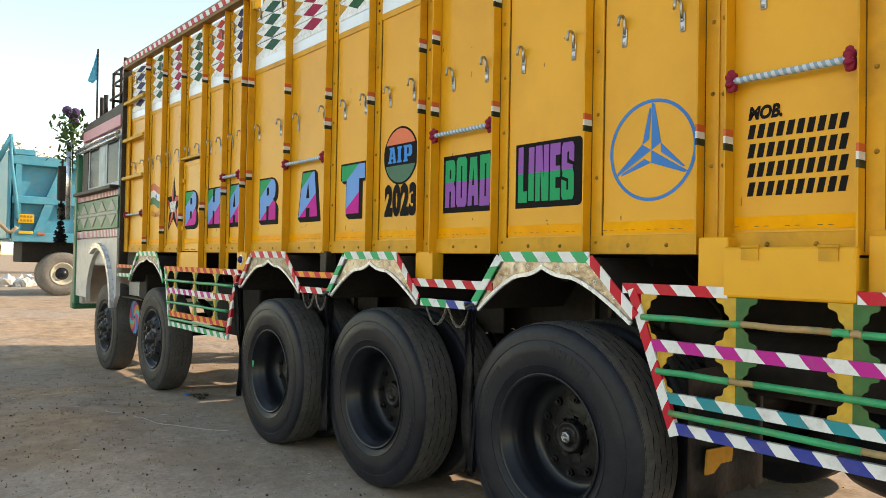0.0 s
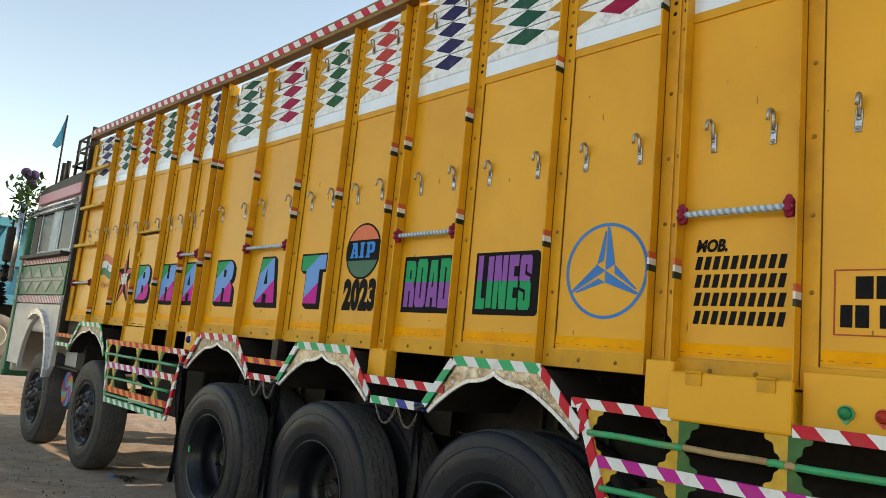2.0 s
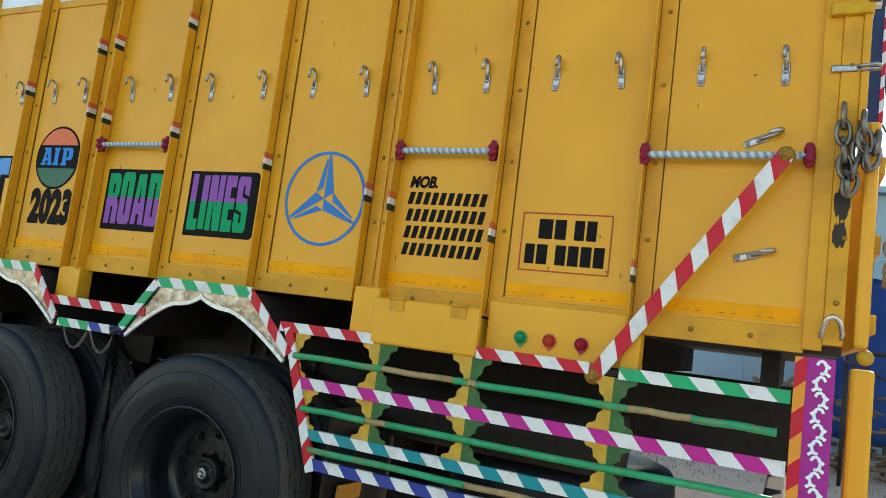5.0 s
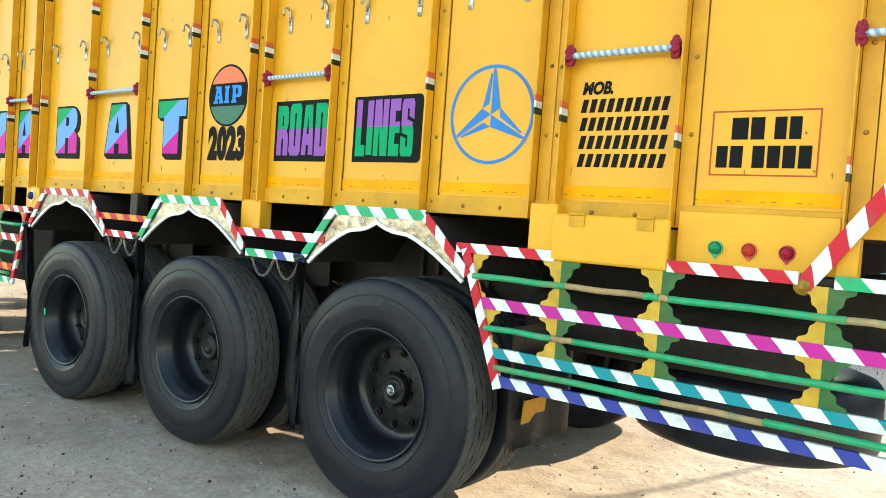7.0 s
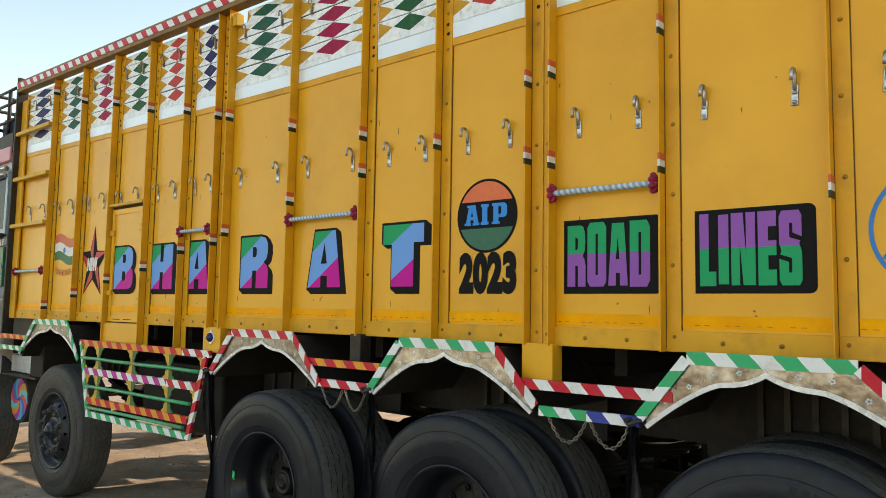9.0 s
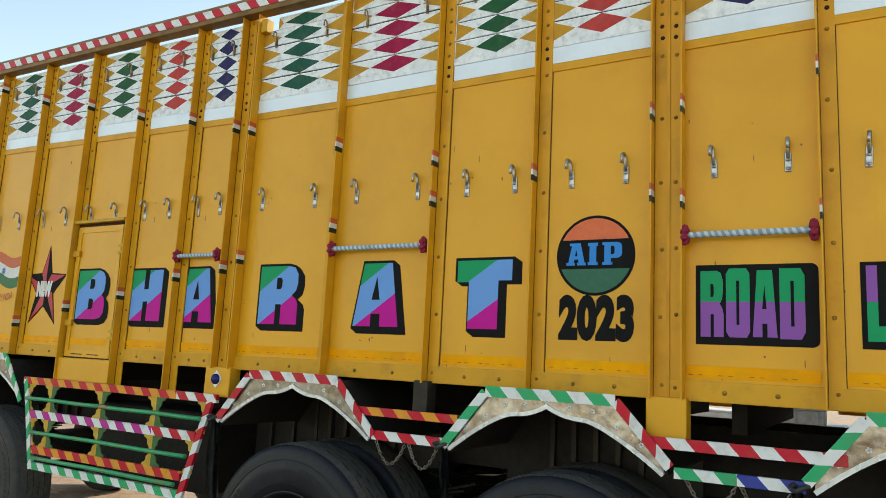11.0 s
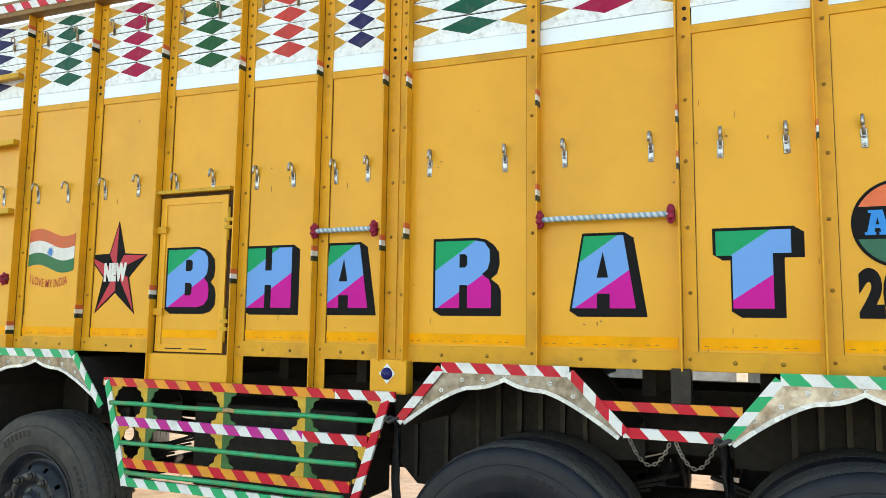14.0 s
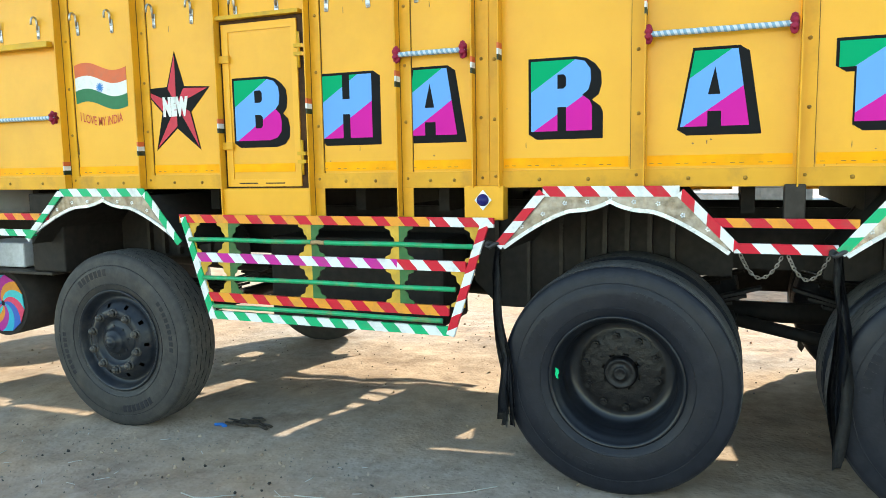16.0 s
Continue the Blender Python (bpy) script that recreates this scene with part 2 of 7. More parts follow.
def earth(name):
    """Dry yard soil: brown earth, and pale gravel whose mask paints in the open-sky brightness away from the truck,
    with grit and small clods as relief.
    """
    m = bpy.data.materials.new(name)
    m.use_nodes = True
    nt = m.node_tree
    n, l = nt.nodes, nt.links
    b = n["Principled BSDF"]
    b.inputs["Roughness"].default_value = 0.95
    b.inputs["Specular IOR Level"].default_value = 0.2
    co = n.new("ShaderNodeTexCoord")

    def wave_of(scale, detail=6.0, rough=0.6):
        t = n.new("ShaderNodeTexNoise")
        t.inputs["Scale"].default_value, t.inputs["Detail"].default_value, t.inputs["Roughness"].default_value = scale, detail, rough
        l.new(co.outputs["Object"], t.inputs["Vector"])
        return t.outputs["Fac"]

    def span(v, lo, hi, to0=0.0, to1=1.0):
        r = n.new("ShaderNodeMapRange")
        r.inputs[1].default_value, r.inputs[2].default_value, r.inputs[3].default_value, r.inputs[4].default_value = lo, hi, to0, to1
        l.new(v, r.inputs[0])
        return r.outputs[0]

    def blend(f, a, c):
        x = n.new("ShaderNodeMix")
        x.data_type = "RGBA"
        l.new(f, x.inputs[0])
        for slot, v in ((6, a), (7, c)):
            if isinstance(v, tuple):
                x.inputs[slot].default_value = (*v, 1)
            else:
                l.new(v, x.inputs[slot])
        return x.outputs[2]

    sand = blend(span(wave_of(5.0, 9.0, 0.7), 0.35, 0.65), (0.290, 0.196, 0.126), (0.480, 0.342, 0.230))
    grey = blend(span(wave_of(14.0, 7.0, 0.65), 0.32, 0.68), (0.285, 0.222, 0.170), (0.425, 0.342, 0.274))
    col = blend(span(wave_of(0.55, 6.0, 0.62), 0.42, 0.60), sand, grey)
    col = blend(span(wave_of(1.7, 8.0, 0.7), 0.52, 0.68, 0.0, 0.6), col, (0.160, 0.107, 0.073))
    # paler tone away from the truck: stronger sky light put into the colour
    gravel = blend(span(wave_of(24.0, 6.0, 0.7), 0.33, 0.67), (0.370, 0.292, 0.227), (0.59, 0.487, 0.394))
    sep = n.new("ShaderNodeSeparateXYZ")
    l.new(co.outputs["Object"], sep.inputs[0])
    edge = n.new("ShaderNodeMath")
    edge.operation = "MULTIPLY_ADD"
    l.new(wave_of(0.9, 5.0, 0.6), edge.inputs[0])
    edge.inputs[1].default_value = 3.0
    near = n.new("ShaderNodeMath")
    near.operation = "MULTIPLY_ADD"
    l.new(span(sep.outputs["X"], 1.7, 2.9), near.inputs[0])
    near.inputs[1].default_value = 3.4
    l.new(sep.outputs["Y"], near.inputs[2])
    l.new(near.outputs[0], edge.inputs[2])
    col = blend(span(edge.outputs[0], 6.2, 7.4, 0.8, 0.0), col, gravel)
    vor = n.new("ShaderNodeTexVoronoi")
    vor.inputs["Scale"].default_value = 34.0
    l.new(co.outputs["Object"], vor.inputs["Vector"])
    col = blend(span(vor.outputs["Distance"], 0.06, 0.20, 0.22, 0.0), col, (0.15, 0.105, 0.075))
    l.new(col, b.inputs["Base Color"])
    h1, h2 = wave_of(7.0, 5.0, 0.55), span(vor.outputs["Distance"], 0.0, 0.5, 1.0, 0.0)
    add = n.new("ShaderNodeMath")
    add.operation = "MULTIPLY_ADD"
    l.new(h2, add.inputs[0])
    add.inputs[1].default_value = 0.12
    l.new(h1, add.inputs[2])
    bump = n.new("ShaderNodeBump")
    bump.inputs["Strength"].default_value, bump.inputs["Distance"].default_value = 0.8, 0.02
    l.new(add.outputs[0], bump.inputs["Height"])
    l.new(bump.outputs[0], b.inputs["Normal"])
    return m


soil = earth("yard_soil")
stone = surface("pebble", (0.11, 0.092, 0.075), (0.26, 0.22, 0.18), 0.9, grain=8, patch=2)
tipper_blue = surface("tipper_blue", (0.05, 0.26, 0.36), (0.08, 0.33, 0.43), 0.45, grain=6, patch=1.2, dirt=(0.25, 0.24, 0.2), dirt_amount=0.35)
shed_blue = surface("shed_blue", (0.24, 0.39, 0.49), (0.30, 0.45, 0.55), 0.5, grain=4, patch=0.6, dirt=(0.25, 0.25, 0.25), dirt_amount=0.3)
tarp_blue = surface("tarp_blue", (0.025, 0.09, 0.34), (0.04, 0.14, 0.46), 0.45, grain=5, patch=1.0, bump=0.6, bump_scale=4)
wood_grey = surface("weathered_wood", (0.10, 0.08, 0.06), (0.24, 0.19, 0.14), 0.85, grain=30, patch=3)
leaf = surface("leaf", (0.03, 0.075, 0.015), (0.07, 0.13, 0.03), 0.7, grain=3, patch=0.8)
dry_leaf = surface("dry_leaf", (0.22, 0.20, 0.10), (0.36, 0.31, 0.17), 0.8, grain=3, patch=0.8)


def three_tone(name, top, middle, low, z0, z1, y_left, y_right):
    """Letter paint in three slanting zones, upper, middle and lower, across the letter's own box."""
    m = surface(name, middle, middle, 0.4, grain=10, patch=4, dirt=(0.1, 0.1, 0.15), dirt_amount=0.12)
    nt = m.node_tree
    n, l = nt.nodes, nt.links
    co = n.new("ShaderNodeTexCoord")
    sep = n.new("ShaderNodeSeparateXYZ")
    l.new(co.outputs["Object"], sep.inputs[0])
    fy = n.new("ShaderNodeMapRange")
    fy.clamp = False
    fy.inputs[1].default_value, fy.inputs[2].default_value = y_left, y_right
    l.new(sep.outputs["Y"], fy.inputs[0])
    fz = n.new("ShaderNodeMapRange")
    fz.clamp = False
    fz.inputs[1].default_value, fz.inputs[2].default_value = z1, z0
    l.new(sep.outputs["Z"], fz.inputs[0])
    add = n.new("ShaderNodeMath")
    add.operation = "MULTIPLY_ADD"
    l.new(fy.outputs[0], add.inputs[0])
    add.inputs[1].default_value = 0.6
    l.new(fz.outputs[0], add.inputs[2])
    ramp = n.new("ShaderNodeValToRGB")
    ramp.color_ramp.interpolation = "CONSTANT"
    e = ramp.color_ramp.elements
    e[0].position, e[0].color = 0.0, (*top, 1)
    e[1].position, e[1].color = 0.27, (*middle, 1)
    e.new(0.64).color = (*low, 1)
    half = n.new("ShaderNodeMath")
    half.operation = "DIVIDE"
    l.new(add.outputs[0], half.inputs[0])
    half.inputs[1].default_value = 1.6
    l.new(half.outputs[0], ramp.inputs[0])
    n["Principled BSDF"].inputs["Specular IOR Level"].default_value = 0.05
    l.new(ramp.outputs[0], n["Principled BSDF"].inputs["Base Color"])
    return m


def two_tone(name, top, low, z_split):
    m = surface(name, top, top, 0.4)
    nt = m.node_tree
    n, l = nt.nodes, nt.links
    co = n.new("ShaderNodeTexCoord")
    sep = n.new("ShaderNodeSeparateXYZ")
    l.new(co.outputs["Object"], sep.inputs[0])
    gt = n.new("ShaderNodeMath")
    gt.operation = "GREATER_THAN"
    gt.inputs[1].default_value = z_split
    l.new(sep.outputs["Z"], gt.inputs[0])
    mix = n.new("ShaderNodeMix")
    mix.data_type = "RGBA"
    mix.inputs[6].default_value, mix.inputs[7].default_value = (*low, 1), (*top, 1)
    l.new(gt.outputs[0], mix.inputs[0])
    n["Principled BSDF"].inputs["Specular IOR Level"].default_value = 0.05
    l.new(mix.outputs[2], n["Principled BSDF"].inputs["Base Color"])
    return m


red_white = striped("red_white_bands", RED, WHITE, 0.15)
orange_red = striped("orange_red_bands", RED, ORANGE, 0.15)
stay_bands = striped("stay_bands", RED, WHITE, 0.15, 0.9)
green_white = striped("green_white_bands", GREEN, WHITE, 0.15)
magenta_white = striped("magenta_white_bands", MAGENTA, WHITE, 0.15)
teal_white = striped("teal_white_bands", TEAL, WHITE, 0.15)
blue_white = striped("blue_white_bands", BLUE, WHITE, 0.15)
blue_wrap = striped("blue_white_wrapping", (0.20, 0.34, 0.47), (0.56, 0.61, 0.66), 0.026, 0.35)


# ---- mesh helpers ----
def box(bm, x0, x1, y0, y1, z0, z1, bevel=0.0):
    v = [bm.verts.new((x, y, z)) for x in (x0, x1) for y in (y0, y1) for z in (z0, z1)]
    fs = [bm.faces.new([v[i] for i in q]) for q in ((0, 1, 3, 2), (4, 6, 7, 5), (0, 4, 5, 1), (2, 3, 7, 6), (0, 2, 6, 4), (1, 5, 7, 3))]
    if bevel:
        es = list({e for f in fs for e in f.edges})
        bmesh.ops.bevel(bm, geom=es, offset=bevel, segments=2, profile=0.5, affect="EDGES")
    return bm


def prism(bm, pts, x0, x1):
    """A plate with the outline pts of (y, z), from x0 (outer face) to x1."""
    a = [bm.verts.new((x0, y, z)) for y, z in pts]
    c = [bm.verts.new((x1, y, z)) for y, z in pts]
    bm.faces.new(a)
    bm.faces.new(c[::-1])
    for i in range(len(pts)):
        j = (i + 1) % len(pts)
        bm.faces.new((a[j], a[i], c[i], c[j]))
    bmesh.ops.recalc_face_normals(bm, faces=bm.faces[:])
    return bm


def tube(bm, path, r, n=10, caps=True, squash=1.0):
    """A round bar along a path of points."""
    path = [Vector(p) for p in path]
    rings = []
    up = Vector((0.31, 0.17, 0.93))
    for i, p in enumerate(path):
        d = (path[min(i + 1, len(path) - 1)] - path[max(i - 1, 0)]).normalized()
        s = d.cross(up)
        if s.length < 1e-3:
            s = d.cross(Vector((1, 0, 0)))
        s.normalize()
        w = s.cross(d)
        rings.append([bm.verts.new(p + r * (math.cos(a) * s + math.sin(a) * w * squash)) for a in (2 * math.pi * k / n for k in range(n))])
    uvl = bm.loops.layers.uv.get("UVMap") or bm.loops.layers.uv.new("UVMap")
    run = 0.0
    for i in range(len(rings) - 1):
        step = (path[i + 1] - path[i]).length
        for k in range(n):
            f = bm.faces.new((rings[i][k], rings[i + 1][k], rings[i + 1][(k + 1) % n], rings[i][(k + 1) % n]))
            f.smooth = True
            for lp, (u, v) in zip(f.loops, ((run, k / n * r * 6), (run + step, k / n * r * 6), (run + step, (k + 1) / n * r * 6), (run, (k + 1) / n * r * 6))):
                lp[uvl].uv = (u, v)
        run += step
    if caps:
        bm.faces.new(rings[0])
        bm.faces.new(rings[-1][::-1])
    return bm


def lathe(bm, profile, n=48, skip=None, wobble=None):
    """Turns a profile of (x, r) about the x axis. skip(i, k): leave a face out. wobble(i, k): shift of a point along x."""
    rings = []
    for i, (x, r) in enumerate(profile):
        rings.append([bm.verts.new((x + (wobble(i, k) if wobble else 0.0), r * math.cos(2 * math.pi * k / n), r * math.sin(2 * math.pi * k / n))) for k in range(n)])
    for i in range(len(rings) - 1):
        for k in range(n):
            if skip and skip(i, k):
                continue
            f = bm.faces.new((rings[i][k], rings[i + 1][k], rings[i + 1][(k + 1) % n], rings[i][(k + 1) % n]))
            f.smooth = True
    return bm


def strip(bm, pts, w, x, th=0.012, bulge=0.0):
    """A flat bar of width w along pts of (y, z), its outer face at x, with its run and breadth as texture coordinates."""
    uvl = bm.loops.layers.uv.get("UVMap") or bm.loops.layers.uv.new("UVMap")
    p = [Vector(q) for q in pts]
    nor = []
    for i in range(len(p)):
        d1 = (p[i] - p[i - 1]).normalized() if i else None
        d2 = (p[i + 1] - p[i]).normalized() if i + 1 < len(p) else None
        d1, d2 = d1 or d2, d2 or d1
        n1, n2 = Vector((-d1.y, d1.x)), Vector((-d2.y, d2.x))
        m = (n1 + n2).normalized()
        nor.append(m / max(m.dot(n1), 0.4))
    run = 0.0
    for i in range(len(p) - 1):
        step = (p[i + 1] - p[i]).length
        a0, a1, b0, b1 = p[i] + nor[i] * w / 2, p[i] - nor[i] * w / 2, p[i + 1] + nor[i + 1] * w / 2, p[i + 1] - nor[i + 1] * w / 2
        f4 = [bm.verts.new((x, q.x, q.y)) for q in (a0, a1, b1, b0)]
        k4 = [bm.verts.new((x + th, q.x, q.y)) for q in (a0, a1, b1, b0)]
        uvs = [(run, w), (run, 0), (run + step, 0), (run + step, w)]
        faces = [((0, 1, 2, 3), f4)]
        quads = [[f4[0], f4[1], f4[2], f4[3]], [k4[3], k4[2], k4[1], k4[0]], [f4[3], k4[3], k4[0], f4[0]], [f4[1], k4[1], k4[2], f4[2]]]
        ids = [(0, 1, 2, 3), (3, 2, 1, 0), (3, 3, 0, 0), (1, 1, 2, 2)]
        if i == 0:
            quads.append([f4[0], k4[0], k4[1], f4[1]])
            ids.append((0, 0, 1, 1))
        if i == len(p) - 2:
            quads.append([f4[2], k4[2], k4[3], f4[3]])
            ids.append((2, 2, 3, 3))
        for q, id4 in zip(quads, ids):
            f = bm.faces.new(q)
            for lp, t in zip(f.loops, id4):
                lp[uvl].uv = uvs[t]
        run += step
    bmesh.ops.recalc_face_normals(bm, faces=bm.faces[:])
    return bm


def to_mesh(bm, material, name="mesh"):
    me = bpy.data.meshes.new(name)
    bm.to_mesh(me)
    bm.free()
    me.materials.append(material)
    return me


HOLD = {}


def thing(name, at, label, category, group="", kind=""):
    ob = new(name)
    ob.location = at
    ob.empty_display_size = 0.3
    HOLD[ob.name] = Matrix.Translation(at)
    return tagged(ob, label, category, group, kind)


def part(name, bm, material, parent, label="", at=None, turn=None):
    """Links a bmesh (or a shared mesh) as one mesh object under a thing or a part. Meshes are in world places unless at is given."""
    me = bm if isinstance(bm, bpy.types.Mesh) else to_mesh(bm, material, name)
    ob = new(name, me)
    m = Matrix.Translation(at or (0, 0, 0)) @ (turn or Matrix())
    ob.parent = parent
    if parent is not None:
        ob.matrix_parent_inverse = HOLD[parent.name].inverted()
    ob.matrix_basis = m
    HOLD[ob.name] = m
    if label:
        ob["label"] = label
    return ob


def B():
    return bmesh.new()


def glyphs(text, offset=0.0, shear=0.0, spacing=1.0):
    """The built-in font's letters as vertices and faces."""
    cu = bpy.data.curves.new("lettering", "FONT")
    cu.body, cu.offset, cu.shear, cu.resolution_u, cu.space_character = text, offset, shear, 4, spacing
    ob = new("lettering", cu)
    me = bpy.data.meshes.new_from_object(ob.evaluated_get(bpy.context.evaluated_depsgraph_get()))
    v = np.array([q.co[:] for q in me.vertices])
    f = [tuple(q.vertices) for q in me.polygons]
    bpy.data.objects.remove(ob)
    bpy.data.meshes.remove(me)
    bpy.data.curves.remove(cu)
    return v, f


def letter_bm(bm, gl, bounds, y_left, y_right, z0, z1, x, dy=0.0, dz=0.0):
    """Lays letters whose bounds are given into the box between y_left and y_right, z0 and z1, on the plane x."""
    v, f = gl
    (u0, v0), (u1, v1) = bounds
    vs = [bm.verts.new((x, y_left + (q[0] - u0) / (u1 - u0) * (y_right - y_left) + dy, z0 + (q[1] - v0) / (v1 - v0) * (z1 - z0) + dz)) for q in v]
    for q in f:
        try:
            face = bm.faces.new([vs[i] for i in q])
            face.normal_update()
            if face.normal.x > 0:
                face.normal_flip()
        except ValueError:
            pass
    return bm


def bounds_of(gl):
    return gl[0][:, :2].min(0), gl[0][:, :2].max(0)


def paint_letters(text, y_left, y_right, z0, z1, x, material, parent, name="letter", offset=0.0, shear=0.0, spacing=1.0, backing=None, edge=0.0, drop=(0, 0), steps=6):
    gl = glyphs(text, offset, shear, spacing)
    bd = bounds_of(gl)
    ob = part(name, letter_bm(B(), gl, bd, y_left, y_right, z0, z1, x), material, parent)
    if backing:
        fat = glyphs(text, offset + edge, shear, spacing)
        bm = B()
        for i in range(steps + 1):
            letter_bm(bm, fat, bd, y_left, y_right, z0, z1, x + 0.0012 + 0.00025 * i, drop[0] * i / steps, drop[1] * i / steps)
        part("letter_shadow", bm, backing, parent, "black painted outline")
    return ob

# ---- the ground ----
def axis_steps(near0, near1, fine, far):
    a = list(np.arange(near0, near1 + 1e-6, fine))
    step, lo, hi = fine, near0, near1
    while hi < far:
        step *= 1.22
        lo, hi = lo - step, hi + step
        a = [lo] + a + [hi]
    return np.array(a)


def fall(y):
    """The yard falls gently from the truck's tail to its cab and rises again beyond it."""
    u = min(1.0, max(0.0, (y - 9.5) / 9.0))
    return 0.0155 * (5.25 - min(11.0, max(-3.0, y))) + 0.36 * u * u * (3 - 2 * u) - 0.015 * (1 - u)


def ground_z(x, y):
    z = 0.022 * noise.noise((x * 0.9, y * 0.9, 3.1)) + 0.012 * noise.noise((x * 2.7, y * 2.7, 8.0)) + 0.007 * noise.noise((x * 6, y * 6, 1.0)) + 0.005 * noise.noise((x * 12, y * 9, 5.0))
    z += 0.03 * noise.noise((x * 0.23, y * 0.23, 0.4))
    z += 0.030 * math.exp(-((x - 2.15 - 0.1 * math.sin(y * 1.3)) / 0.22) ** 2) * (0.6 + 0.4 * noise.noise((x * 3, y * 1.1, 2.0))) * min(1.0, max(0.0, (y - 5.6)))
    z += 0.012 * abs(noise.noise((x * 4.2, y * 1.7, 6.6))) - 0.010 * max(0.0, noise.noise((x * 1.3, y * 5.0, 4.0)))
    rut = 0.02 * math.sin(x * 5.2 + 0.8 * math.sin(y * 0.7)) * math.exp(-((x - 0.4) / 1.6) ** 2)
    return (z + rut) * min(1.0, 0.35 + abs(x - 2.72) * 0.9) - 0.012 + fall(y)


gx, gy = axis_steps(-2.2, 6.2, 0.045, 1800), axis_steps(-1.5, 13.0, 0.045, 1800)
gv = [(x, y, ground_z(x, y) if abs(x) < 60 and abs(y) < 60 else fall(y) - 0.02) for x in gx for y in gy]
gn = len(gy)
gf = [(i * gn + j, (i + 1) * gn + j, (i + 1) * gn + j + 1, i * gn + j + 1) for i in range(len(gx) - 1) for j in range(gn - 1)]
gm = bpy.data.meshes.new("ground")
gm.from_pydata(gv, [], gf)
gm.polygons.foreach_set("use_smooth", [True] * len(gm.polygons))
gm.materials.append(soil)
tagged(new("ground", gm), "dry sandy brown soil, packed and rutted, strewn with grit", "ground", kind="structure")

# ---- the truck: plan ----
X = 2.68                    # outer face of the side panels
FAR = 5.12                  # outer face of the far side
FLOOR, SKIRT, LEDGE, WHITE0, WHITE1, SLAT0, PITCH = 1.388, 1.467, 2.819, 2.856, 2.934, 2.9675, 0.0988
# webs of the angle irons, and how each one's flange lies: towards the tail (-1) or the cab (1)
WEBS = ((0.640, -1), (1.172, -1), (1.615, 1), (1.735, -1), (2.278, -1), (2.865, -1), (3.350, 1), (3.478, -1), (4.002, -1), (4.527, -1), (5.126, 1),
        (5.780, 1), (5.916, -1), (6.306, -1), (6.810, -1), (7.368, -1), (7.935, -1), (8.515, -1))
PAIRS = ((1.735, 1.615), (3.478, 3.350), (5.916, 5.780))
BAYS = ((0.105, 0.582, "navy"), (0.640, 1.108, "coral"), (1.172, 1.615, "green"), (1.735, 2.218, "crimson"), (2.278, 2.805, "pine"), (2.865, 3.350, "navy"),
        (3.478, 3.944, "coral"), (4.002, 4.460, "green"), (4.527, 5.126, "crimson"), (5.186, 5.780, "pine"), (5.916, 6.248, "navy"), (6.306, 6.752, "coral"),
        (6.810, 7.310, "green"), (7.368, 7.877, "crimson"), (7.935, 8.457, "pine"), (8.515, 9.26, "navy"))
FRONT = 9.32


def lift(y):
    """The upper boards climb a little over the front half of the body."""
    return max(0.0, y - 5.4) * 0.024


truck = thing("cargo_truck", (3.9, 5.8, 0.0), "long yellow open-top cargo truck with painted side panels", "truck")

